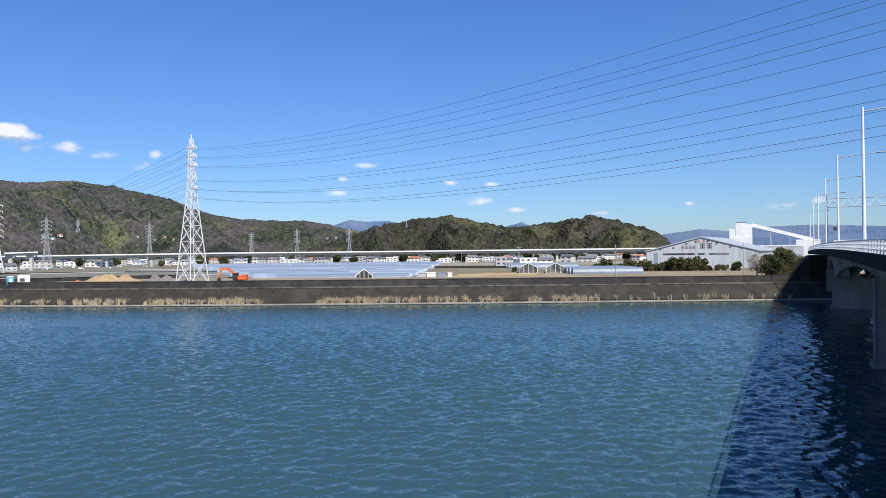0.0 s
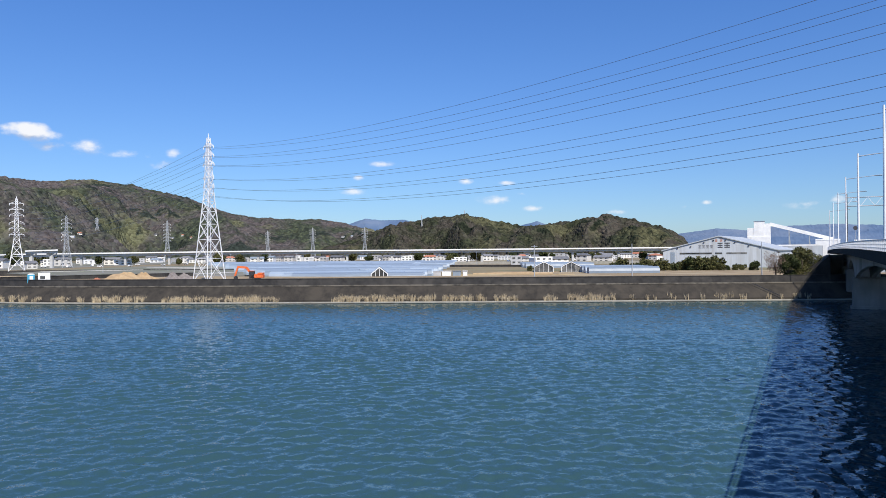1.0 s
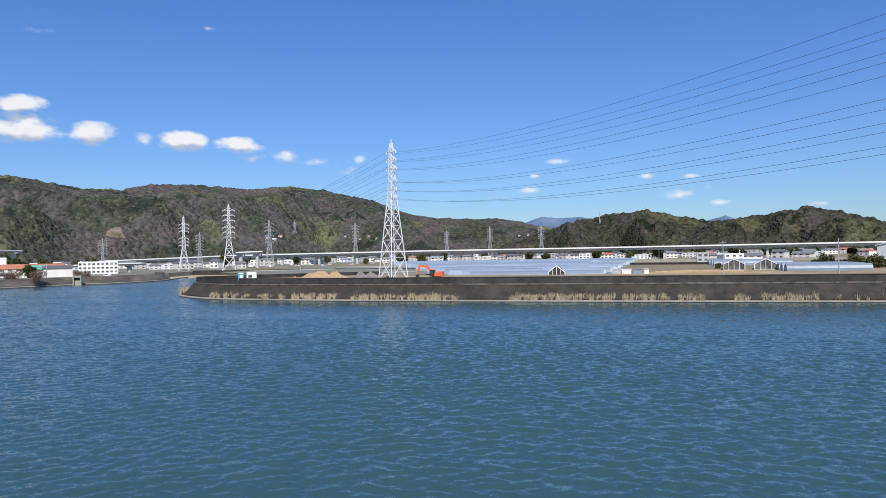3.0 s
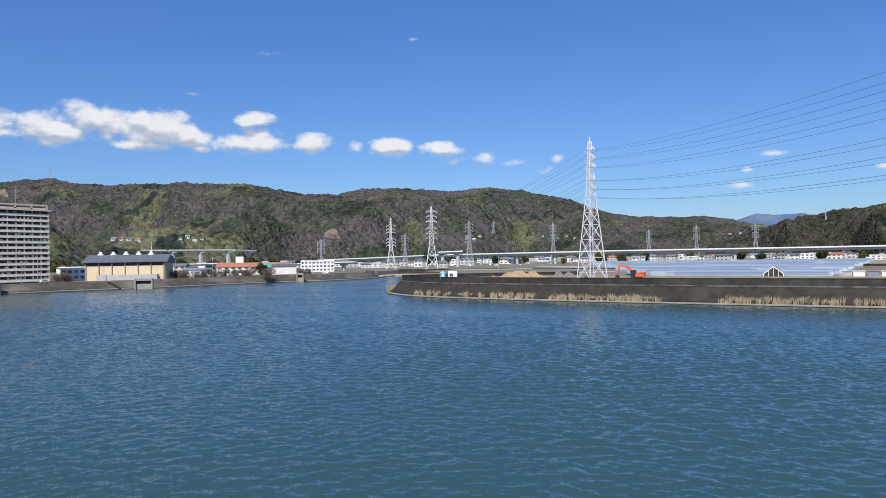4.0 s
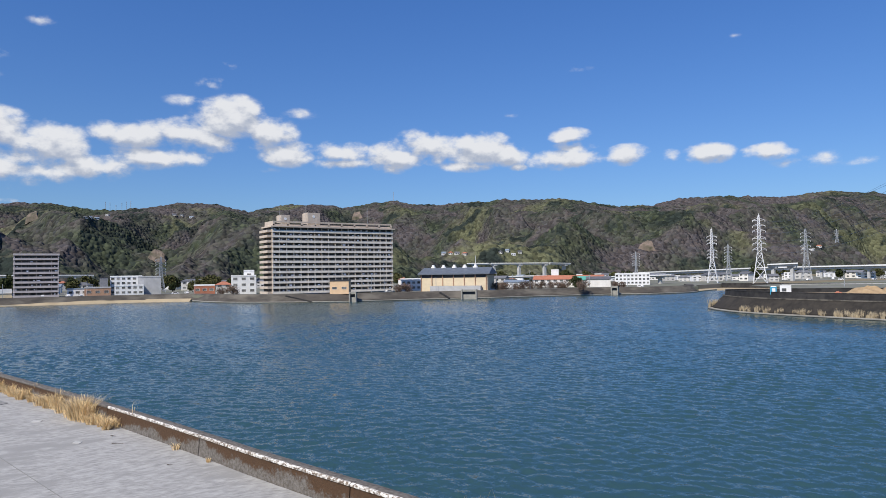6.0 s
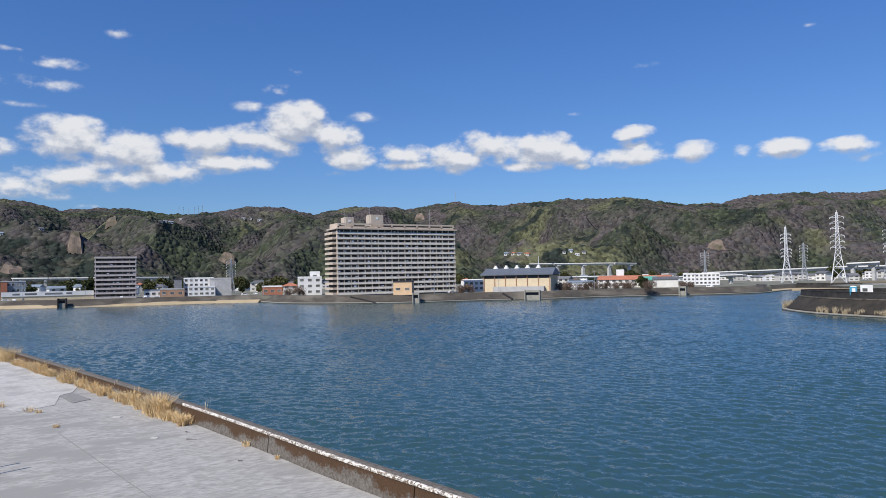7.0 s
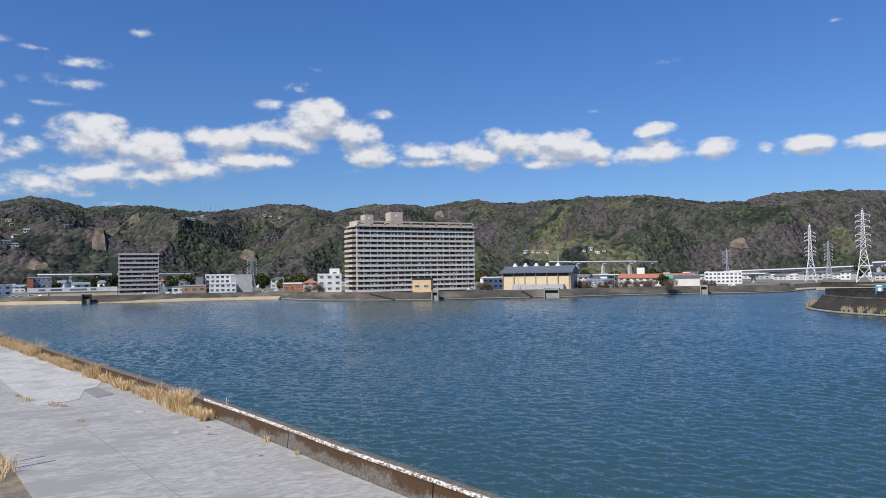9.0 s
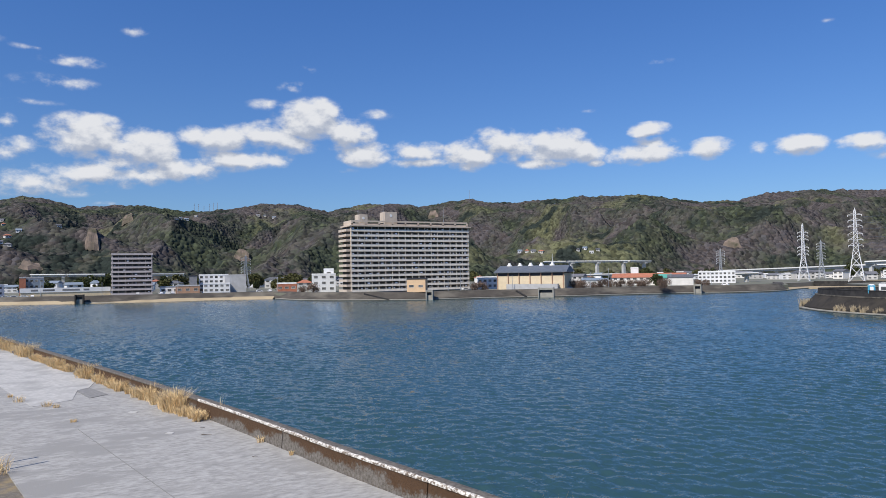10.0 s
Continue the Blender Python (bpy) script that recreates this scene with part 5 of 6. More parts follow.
for x0, z0, x1, z1 in ((-30.3, 9.3, 0, 17.1), (0, 17.1, 30.3, 9.1)):
    q = [b2.verts.new(c) for c in ((x0, -0.6, z0), (x1, -0.6, z1), (x1 + 14, 61, z1), (x0 + 14, 61, z0), (x0, -0.6, z0 + 0.5), (x1, -0.6, z1 + 0.5), (x1 + 14, 61, z1 + 0.5), (x0 + 14, 61, z0 + 0.5))]
    for g in ((0, 1, 2, 3), (4, 7, 6, 5), (0, 4, 5, 1), (1, 5, 6, 2), (2, 6, 7, 3), (3, 7, 4, 0)):
        b2.faces.new([q[i] for i in g])
bmesh.ops.recalc_face_normals(b2, faces=b2.faces[:])
part("roof", b2, SHEDROOF, ware, "grey corrugated roof with a pale verge")
for x0, x1 in ((-20.5, -3.5), (-1.8, 1.8), (4.0, 14.5)):
    b2 = bmesh.new()
    box(b2, x0, -0.12, 7.4, x1, 0.0, 8.3)
    part("window_band", b2, GLASS, ware, "long dark window band")
for x, z in ((-22, 10.7), (-15, 11.4), (-8, 13.6), (8, 13.6), (15, 11.6), (21, 10.9), (-3, 14.8), (3.2, 14.8)):
    b2 = bmesh.new()
    box(b2, x, -0.5, z, x + 0.7, 0.0, z + 0.5)
    part("wall_lamp", b2, DARK, ware)
for x, w, h, z, mat in ((-10.5, 1.5, 1.7, 10.7, ROOF_DARK), (-8.5, 1.5, 1.7, 10.7, ROOF_DARK), (-6.5, 1.5, 1.7, 10.7, ROOF_DARK), (-4.5, 1.5, 1.7, 10.7, ROOF_DARK), (-0.5, 2.6, 2.8, 10.9, DARK), (3.0, 2.8, 2.8, 10.9, DARK), (-1.8, 1.2, 1.2, 14.3, ROOF_RED), (0.8, 1.2, 1.2, 14.3, ROOF_RED)):
    b2 = bmesh.new()
    box(b2, x, -0.06, z, x + w, 0.0, z + h * 0.2)
    box(b2, x, -0.06, z + h * 0.4, x + w, 0.0, z + h * 0.58)
    box(b2, x, -0.06, z + h * 0.8, x + w, 0.0, z + h)
    box(b2, x + w * 0.42, -0.05, z, x + w * 0.58, 0.0, z + h)
    part("sign_mark", b2, mat, ware, "plain bars of a company sign")
b2 = bmesh.new()
box(b2, -25.5, -0.1, 0, -23.2, 0.0, 8.6)
part("door", b2, GREYROOF, ware, "tall grey door")

load = thing("loading_tower", None, None, "white loading tower with a long inclined conveyor gallery", "tower", m=Matrix.Translation(at(-22.95, 520, 3.4)) @ pose(0, 0, 0, 0, 0, -23))
for q in ((-7.5, 0, 0, 6.5, 9, 18.5), (-7.5, 0.5, 18.5, -1.0, 8, 24.4), (-3.4, 0.3, 18.5, 3.2, 8.5, 28.5), (3.2, 0.5, 10, 6.9, 8, 27.2)):
    b2 = bmesh.new()
    box(b2, *q)
    part("block", b2, WHITE, load)
b2 = bmesh.new()
box(b2, -3.6, 0.1, 28.5, 3.4, 8.7, 29.0)
part("roof", b2, GREYROOF, load)
b2 = bmesh.new()
beam(b2, (6.5, 4, 26.8), (44, 4, 16.0), 2.6, 2.2)
part("conveyor", b2, WHITE, load, "white inclined conveyor gallery")
for x in (18, 30):
    b2 = bmesh.new()
    beam(b2, (x, 3, 0), (x, 3, 23.6 - (x - 6.5) * 0.288 + 1.5), 0.5)
    beam(b2, (x + 2, 5, 0), (x, 5, 23.6 - (x - 6.5) * 0.288 + 1.5), 0.5)
    part("trestle", b2, STEEL_GREY, load)
building(-27.4, 515, 14, 10, 15.5, WHITE, FLAT_W, "white plant house at the end of the conveyor", rows=0, cols=0, name="plant_house")
building(-25.6, 500, 26, 10, 12.0, SHEDWALL, ("flat", WHITE), "low white plant shed with flat roof", rows=0, cols=0, name="plant_shed")
building(-30.6, 330, 18, 12, 12.6, SHEDWALL, ("flat", WHITE), "white flat hall beyond the bridge end", rows=0, cols=0, name="hall", z=3.4)


# ---------------------------------------------------------------- trees and shrubs
def tree(p, tall, wide, leaf, label, seed, trunk=0.25, count=900, size=0.45, name="tree", category="tree", group="", bare=False):
    """A tapered trunk, limbs, and a crown of many small leaves in uneven lobes."""
    r = random.Random(seed)
    ob = thing(name, None, None, label, category, group, m=Matrix.Translation(p))
    b2 = bmesh.new()
    tube(b2, [(0, 0, -0.3), (0.1, 0.05, tall * trunk), (0.0, 0.1, tall * 0.6)], 0.035 * tall, 7, 0.015 * tall)
    lobes = []
    for k in range(9):
        a, h = r.uniform(0, math.tau), r.uniform(trunk + 0.1, 0.85)
        d = wide * 0.30 * math.sin(math.pi * min(1, max(0.15, (h - trunk) / (1 - trunk)))) * r.uniform(0.7, 1.3)
        c = Vector((math.cos(a) * d, math.sin(a) * d, tall * h))
        lobes.append((c, wide * r.uniform(0.16, 0.28)))
        tube(b2, [(0, 0, tall * (trunk * 0.8 + 0.02 * k)), c * 0.6 + Vector((0, 0, tall * 0.1)), c], 0.012 * tall, 5, 0.004 * tall)
    part("trunk", b2, BARK, ob)
    verts, faces = [], []
    for i in range(count):
        c, rad = lobes[i % len(lobes)]
        v = Vector((r.gauss(0, 1), r.gauss(0, 1), r.gauss(0, 0.85)))
        v = c + v.normalized() * rad * r.uniform(0.55, 1.1)
        v.z = max(v.z, 0.1)
        n = Vector((r.uniform(-1, 1), r.uniform(-1, 1), r.uniform(-0.3, 1))).normalized()
        s = n.orthogonal().normalized() * size * r.uniform(0.5, 1.1)
        t = n.cross(s).normalized() * size * (0.12 if bare else r.uniform(0.4, 0.9))
        k = len(verts)
        verts += [v - s, v - t * 0.8 + n * size * 0.2, v + s, v + t]
        faces.append((k, k + 1, k + 2, k + 3))
    me = bpy.data.meshes.new("crown")
    me.from_pydata(verts, [], faces)
    me.materials.append(leaf)
    part("crown", me, None, ob)
    return ob


tree(at(-25.75, 214, 5.3), 8.2, 10.5, LEAF_OLIVE, "broad olive-green evergreen tree beside the bridge end", 1, trunk=0.06, count=9000, size=0.27)
tree(at(-24.9, 206, 5.3), 6.5, 6.0, LEAF, "dark evergreen shrub beside the bridge end", 2, trunk=0.06, count=3000, size=0.27)
tree(at(-24.0, 205, 5.3), 7.5, 6.5, TWIG, "bare winter tree on the levee crown", 3, trunk=0.3, count=500, size=0.5, bare=True)
protos = [tree((0, -900 - 20 * k, 3.4), 6.0, 7.5, LEAF if k % 2 else LEAF_OLIVE, "dark evergreen shrub in a row before the warehouse", 20 + k, trunk=0.08, count=1300, size=0.6, name="shrub", category="shrub", group="shrubs before the warehouse") for k in range(3)]
rnd = random.Random(4)
k = 0
for a0, a1, n, h in ((-12.2, -13.2, 3, 0.8), (-13.8, -16.2, 6, 0.75), (-16.4, -18.0, 4, 0.62), (-18.1, -19.6, 5, 0.95), (-20.0, -22.0, 4, 0.5), (-22.2, -22.8, 1, 0.95), (-5.5, -7.0, 3, 0.4)):
    for i in range(n):
        a = a0 + (a1 - a0) * (i + 0.5) / n
        s = h * rnd.uniform(0.75, 1.2)
        c = copy_thing(protos[k % 3], Matrix.Translation(at(a, 362 + rnd.uniform(-8, 8), 3.3)) @ pose(0, 0, 0, 0, 0, rnd.uniform(0, 360)))
        c.scale = (s, s, s)
        k += 1
for c in protos:
    c.matrix_basis = Matrix.Translation(at(-18.2 - 0.9 * protos.index(c), 372, 3.3))
# town trees along the levee
tree(at(46.0, 458, 3.3), 6.8, 8.5, LEAF, "round dark evergreen tree beside the green-roofed hall", 31, trunk=0.1, count=1500, size=0.6)
brown = [tree((-700, -900 - 20 * k, 3.3), 5.0, 8.0, TWIG, "bare reddish-brown winter thicket beside the levee", 40 + k, trunk=0.05, count=900, size=0.7, name="thicket", category="shrub", group="thickets along the town levee", bare=True) for k in range(2)]
for i, a in enumerate((51.8, 50.9, 50.1, 49.4, 48.7, 48.0, 47.4, 46.8, 43.0, 42.4, 59.6, 60.2, 73.2, 74.0)):
    s = rnd.uniform(0.7, 1.1)
    c = copy_thing(brown[i % 2], Matrix.Translation(at(a, 395 + 25 * (a < 50) + 15 * (a > 70), 3.3)) @ pose(0, 0, 0, 0, 0, rnd.uniform(0, 360)))
    c.scale = (s, s, s)
for i, c in enumerate(brown):
    c.matrix_basis = Matrix.Translation(at(52.4 - 7.0 * i, 400, 3.3))
greens = [tree((-700, -1000 - 20 * k, 3.3), 9.0, 9.0, LEAF if k else LEAF_OLIVE, "evergreen tree among the houses", 60 + k, trunk=0.12, count=1100, size=0.75, group="trees among the houses") for k in range(2)]
for i in range(150):
    a = rnd.choice((rnd.uniform(72, 96), rnd.uniform(72, 96), rnd.uniform(40, 62), rnd.uniform(-15, 35)))
    s = rnd.uniform(0.6, 1.4)
    c = copy_thing(greens[i % 2], Matrix.Translation(at(a, rnd.uniform(520, 800) + (150 if a < 40 else 0), 3.3)) @ pose(0, 0, 0, 0, 0, rnd.uniform(0, 360)))
    c.scale = (s, s, s)
for i, c in enumerate(greens):
    c.matrix_basis = Matrix.Translation(at(76 + 3 * i, 560, 3.3))

def on_slope(turn, high, height):
    """The distance at which the slope first rises to the given height in degrees above the eye's level."""
    r = 700.0
    while r < 2600 and height(turn, r) - EYE < r * math.tan(radians(high)):
        r += 6.0
    return r


for a, high in ((83.49, 4.43), (83.17, 4.4), (82.76, 4.27), (82.11, 4.58), (77.47, 4.67), (76.95, 4.62), (76.25, 4.58), (94.92, 3.93), (94.72, 3.66), (94.44, 2.96), (93.84, 3.28), (56.51, 1.5), (55.97, 1.4), (55.42, 1.44), (54.89, 1.34), (51.93, 1.51), (51.41, 1.36), (50.88, 1.31), (50.35, 1.38), (94.51, 2.18), (94.98, 2.49), (91.34, 3.65),
                (29.5, 1.3), (29.0, 1.2), (28.5, 1.4), (23.4, 1.3), (22.2, 1.2), (21.5, 1.4), (20.9, 1.2), (9.3, 1.2), (8.6, 1.3), (7.0, 1.3)):
    r = on_slope(a, high, west_height)
    k = rnd.randrange(len(PALETTE))
    building(a, r, rnd.uniform(5, 9), 6, rnd.uniform(3, 4), *PALETTE[k], LOOK[k], z=west_height(a, r) - 0.5, rows=1, cols=2, skew=rnd.uniform(-25, 25), group="houses on the hillside")


def scar(turn, high, wide, deep, label, height=west_height, seed=0):
    """Bare rock where the slope was cut away, lying on the hillside: wide and deep are half its width and its reach up the slope."""
    n = 9
    r = on_slope(turn, high, height)
    deep = max(deep, deep * (on_slope(turn, high + 0.25, height) - r) / 8.0)
    deep = min(deep, 24.0)
    verts, faces = [], []
    for i in range(n):
        for j in range(n):
            u, v = i / (n - 1) * 2 - 1, j / (n - 1) * 2 - 1
            k = math.sqrt(max(0.0, 1 - 0.45 * v * v)) * (1 + 0.25 * noise.noise((v * 2, seed, 0)))
            a = turn + math.degrees((u * wide * k * (0.75 - 0.25 * v)) / r)
            rr = r + v * deep * (1 + 0.25 * noise.noise((u * 2, seed, 5)))
            edge = max(abs(u), abs(v))
            p = at(a, rr)
            verts.append((p.x, p.y, max(height(a, rr), height(a, rr - 6), height(a, rr + 6)) + (1.6 + 2.5 * noise.noise((u * 4, v * 4, seed)) if edge < 0.9 else -4.0)))
    for i in range(n - 1):
        for j in range(n - 1):
            k = i * n + j
            faces.append((k, k + 1, k + n + 1, k + n))
    me = bpy.data.meshes.new("rock_scar")
    me.from_pydata(verts, [], faces)
    me.materials.append(SCAR)
    tagged(new("backdrop_rock_scar", me), label, "cliff", kind="structure")


scar(86.89, 4.51, 13, 12, "bare pinkish quarry face on the hillside", seed=1)
scar(89.23, 2.73, 10, 14, "bare pinkish quarry face on the hillside", seed=2)
scar(93.08, 0.91, 15, 10, "bare brown cutting low on the hillside", seed=3)
scar(78.69, 1.52, 16, 10, "grey retaining slope cut into the hill", seed=4)
scar(40.44, 1.67, 18, 9, "bare brown landslip on the wooded slope", seed=5)
scar(63.51, 4.83, 16, 5, "bare tan summit clearing", seed=6)

# ---------------------------------------------------------------- plain beyond the levee
bm = bmesh.new()
prism(bm, [(-4, 234), (110, 232), (150, 330), (20, 345)], 3.0, 3.48)
thing("field_terrace", bm, FIELD, "tan stubble field behind the levee", "ground", kind="structure")
for k, (x0, x1, y) in enumerate(((-6, 62, 246), (-4, 50, 262), (0, 46, 280), (6, 40, 300))):
    bm = bmesh.new()
    tube(bm, [(x0, y, 3.4), ((x0 + x1) / 2, y + 1.0, 3.55), (x1, y, 3.4)], 0.9, 6)
    thing("field_bund", bm, MUD if k % 2 else FIELD, "low earth bund between terraced fields", "earth bund", "bunds in the field")

profile = [(-3.3, 0.0), (-3.25, 1.1), (-2.7, 2.1), (-1.5, 2.75), (0, 2.95), (1.5, 2.75), (2.7, 2.1), (3.25, 1.1), (3.3, 0.0)]
TUNNELS = {}


def polytunnel(x0, x1, y, turn):
    """A film-covered growing tunnel that runs along x."""
    n = max(6, int((x1 - x0) / 2.5))
    length = x1 - x0
    if n not in TUNNELS:
        b2 = bmesh.new()
        rings = []
        for i in range(n + 1):
            u = i / n - 0.5
            swell = 1.0 if i % 2 else 0.985
            rings.append([b2.verts.new((u, a * swell, z * swell)) for a, z in profile])
        for a, b in zip(rings, rings[1:]):
            for k in range(8):
                b2.faces.new((a[k], b[k], b[k + 1], a[k + 1]))
        bmesh.ops.recalc_face_normals(b2, faces=b2.faces[:])
        cover = mesh_of("cover", b2, PLASTIC)
        b2 = bmesh.new()
        b2.faces.new([b2.verts.new((0, a, z)) for a, z in profile])
        v = b2.faces[:]
        g = bmesh.ops.extrude_face_region(b2, geom=v)
        bmesh.ops.translate(b2, vec=(0.12, 0, 0), verts=[e for e in g["geom"] if isinstance(e, bmesh.types.BMVert)])
        TUNNELS[n] = (cover, mesh_of("end_wall", b2, PLASTIC))
    ob = thing("polytunnel", None, None, "long polytunnel covered with pale blue-grey film", "greenhouse", "polytunnels on the plain", m=Matrix.Translation(((x0 + x1) / 2, y, 3.4)) @ pose(0, 0, 0, 0, 0, turn))
    part("cover", TUNNELS[n][0], None, ob, m=Matrix.Diagonal((length, 1, 1, 1)))
    part("end_wall", TUNNELS[n][1], None, ob, m=Matrix.Translation((-length / 2, 0, 0)))
    part("end_wall", TUNNELS[n][1], None, ob, m=Matrix.Translation((length / 2 - 0.12, 0, 0)))


rnd = random.Random(9)
y = 240.0
while y < 610:
    lo = -62 - (y - 240) * 0.42
    hi = -12 + (y - 240) * 0.03
    x = lo + rnd.uniform(0, 12)
    while x < hi - 20:
        w = min(rnd.choice((40, 55, 70)), hi - x)
        if rnd.random() < 0.9:
            polytunnel(x, x + w, y + rnd.uniform(-0.3, 0.3), 2.0)
        x += w + 4
    y += rnd.choice((7.4, 7.4, 8.5, 12.0)) if y < 380 else rnd.choice((9.0, 14.0, 18.0))
for k in range(5):
    polytunnel(56, 86, 306 + 8 * k, -1.0)
    polytunnel(40, 80, 420 + 9 * k, -1.0)


def glasshouse(x, y, w, d, turn):
    ob = thing("glasshouse", None, None, "gabled glasshouse with a white frame", "greenhouse", "glasshouses by the field", m=Matrix.Translation((x, y, 3.4)) @ pose(0, 0, 0, 0, 0, turn))
    out = [(-w / 2, 0), (w / 2, 0), (w / 2, 2.6), (0, 4.8), (-w / 2, 2.6)]
    b2 = bmesh.new()
    f0 = [b2.verts.new((a, 0, z)) for a, z in out]
    f1 = [b2.verts.new((a, d, z)) for a, z in out]
    b2.faces.new(f0)
    b2.faces.new(f1[::-1])
    for i in range(5):
        b2.faces.new((f0[i], f1[i], f1[(i + 1) % 5], f0[(i + 1) % 5]))
    bmesh.ops.recalc_face_normals(b2, faces=b2.faces[:])
    part("glazing", b2, GLASS if w < 9 else PLASTIC, ob)
    for i in range(5):
        a, b = out[i], out[(i + 1) % 5]
        b2 = bmesh.new()
        beam(b2, (a[0], -0.1, a[1]), (b[0], -0.1, b[1]), 0.3)
        part("frame_bar", b2, WHITE, ob)
    for x0 in (-w / 4, 0.0, w / 4):
        b2 = bmesh.new()
        beam(b2, (x0, -0.1, 0), (x0, -0.1, 4.8 - abs(x0) / (w / 2) * 2.2), 0.16)
        part("mullion", b2, WHITE, ob)


glasshouse(39.5, 327, 8.6, 26, -7)
glasshouse(51.8, 325, 8.6, 26, -9)
glasshouse(-26.5, 236, 5.5, 18, 6)
for k, (x, w, mat) in enumerate(((-8.2, 3.0, GREYWALL), (-4.6, 3.4, WHITE), (-0.6, 3.0, GREYROOF), (2.6, 1.6, WHITE))):
    bm = bmesh.new()
    box(bm, x - w / 2, 272, 3.4, x + w / 2, 276, 5.6)
    box(bm, x - w / 2 - 0.2, 271.8, 5.6, x + w / 2 + 0.2, 276.2, 5.8)
    bmesh.ops.bevel(bm, geom=bm.edges[:], offset=0.03, segments=1, affect="EDGES")
    thing("field_shed", bm, mat, "small boxy tool shed at the field's edge", "shed", "field sheds")
bm = bmesh.new()
beam(bm, at(2.0, 470, 3.9), at(-5.5, 455, 3.9), 4, 1.6)
thing("field_wall", bm, COPING, "long low blackened wall across the fields", "wall", kind="structure")
bm = bmesh.new()
beam(bm, at(3.0, 560, 4.4), at(-16, 560, 4.4), 7, 2.2)
thing("farm_track", bm, LEDGE, "raised pale farm track", "road", kind="structure")
bm = bmesh.new()
prism(bm, [at(24.5, 300)[:2], at(33, 470)[:2], at(24.5, 640)[:2], at(14, 600)[:2], at(17, 330)[:2]], 3.0, 3.46)
thing("field_fallow", bm, TOWN, "greyish fallow field crossed by tracks", "ground", kind="structure")
for a0, r0, a1, r1 in ((26, 330, 18, 380), (31, 480, 20, 500), (24, 560, 16, 540)):
    bm = bmesh.new()
    beam(bm, at(a0, r0, 3.5), at(a1, r1, 3.5), 5, 0.5)
    thing("farm_road", bm, PATCH, "pale gravel farm road", "road", kind="structure")
bm = bmesh.new()
prism(bm, [(-268, 358), (-300, 394), (-306, 436), (-205, 446), (-232, 432), (-286, 402), (-278, 380)], -0.6, 0.55)
thing("sand_bar", bm, SAND, "bare tan sand bar in the side channel", "ground", kind="structure")
bm = bmesh.new()
sweep(bm, [(-306, 436), (-205, 446), (-120, 424), (-60, 325)], [(0.8, -1), (0.4, 3.7), (-0.6, 3.9), (-0.8, -1)])
thing("levee_channel", bm, COPING, "black stained levee wall of the side channel", "levee", kind="structure")
bm = bmesh.new()
sweep(bm, [(-408, 100), (-422, 78), (-425, 60), (-426, 30), (-433, -4), (-453, -40), (-480, -120)], [(7, -0.8), (3.0, 0.5), (0.5, 1.6), (0, -0.8)])
thing("beach", bm, SAND, "narrow tan beach below the town levee", "ground", kind="structure")


# ---------------------------------------------------------------- works yard on the point
def excavator(where, turn):
    ob = thing("excavator", None, None, "orange tracked excavator with its boom reached down", "excavator", m=Matrix.Translation(where) @ pose(0, 0, 0, 0, 0, turn))
    for y in (-1.1, 1.1):
        b2 = bmesh.new()
        prism(b2, [(-1.9, y - 0.28), (1.9, y - 0.28), (1.9, y + 0.28), (-1.9, y + 0.28)], 0.0, 0.85)
        bmesh.ops.bevel(b2, geom=[e for e in b2.edges if abs(e.verts[0].co.y - e.verts[1].co.y) > 0.3], offset=0.3, segments=4, affect="EDGES")
        part("track", b2, DARK, ob, "black rubber track")
    b2 = bmesh.new()
    box(b2, -0.6, -1.35, 0.95, 2.7, 1.35, 2.05)
    bmesh.ops.bevel(b2, geom=b2.edges[:], offset=0.15, segments=2, affect="EDGES")
    part("body", b2, ORANGE, ob)
    b2 = bmesh.new()
    box(b2, 1.3, -1.3, 2.0, 2.6, 1.3, 2.45)
    part("counterweight", b2, ORANGE, ob)
    b2 = bmesh.new()
    box(b2, -1.1, -1.35, 1.0, 0.4, -0.25, 2.95)
    bmesh.ops.bevel(b2, geom=b2.edges[:], offset=0.1, segments=2, affect="EDGES")
    cab = part("cab", b2, DARK, ob, "dark glazed cab")
    b2 = bmesh.new()
    box(b2, -1.15, -1.4, 2.92, 0.45, -0.2, 3.05)
    part("roof", b2, ORANGE, cab)
    b2 = bmesh.new()
    for a, b in (((-0.5, 0.3, 1.7), (-2.2, 0.3, 3.9)), ((-2.2, 0.3, 3.9), (-4.6, 0.3, 4.1))):
        beam(b2, a, b, 0.5, 0.6)
    part("boom", b2, ORANGE, ob)
    b2 = bmesh.new()
    beam(b2, (-4.5, 0.3, 4.3), (-5.4, 0.3, 1.6), 0.4, 0.45)
    part("stick", b2, ORANGE, ob)
    b2 = bmesh.new()
    prism(b2, [(-5.7, -0.3), (-4.7, -0.3), (-4.7, 0.9), (-5.7, 0.9)], 0.5, 1.6)
    bmesh.ops.bevel(b2, geom=b2.edges[:], offset=0.25, segments=2, affect="EDGES")
    part("bucket", b2, DARK, ob)
    b2 = bmesh.new()
    tube(b2, [(-0.6, 0.3, 1.9), (-1.9, 0.3, 3.2)], 0.09, 6)
    part("ram", b2, STEEL, ob)


excavator((-57.6, 197.5, 5.3), 2)
cabin = thing("portable_toilet", None, None, "bright blue portable toilet beside a site hut", "toilet", m=Matrix.Translation(at(31.55, 229, 5.3)) @ pose(0, 0, 0, 0, 0, 31))
b2 = bmesh.new()
box(b2, -0.9, -0.9, 0, 0.9, 0.9, 2.5)
bmesh.ops.bevel(b2, geom=b2.edges[:], offset=0.08, segments=2, affect="EDGES")
part("body", b2, BLUE, cabin)
b2 = bmesh.new()
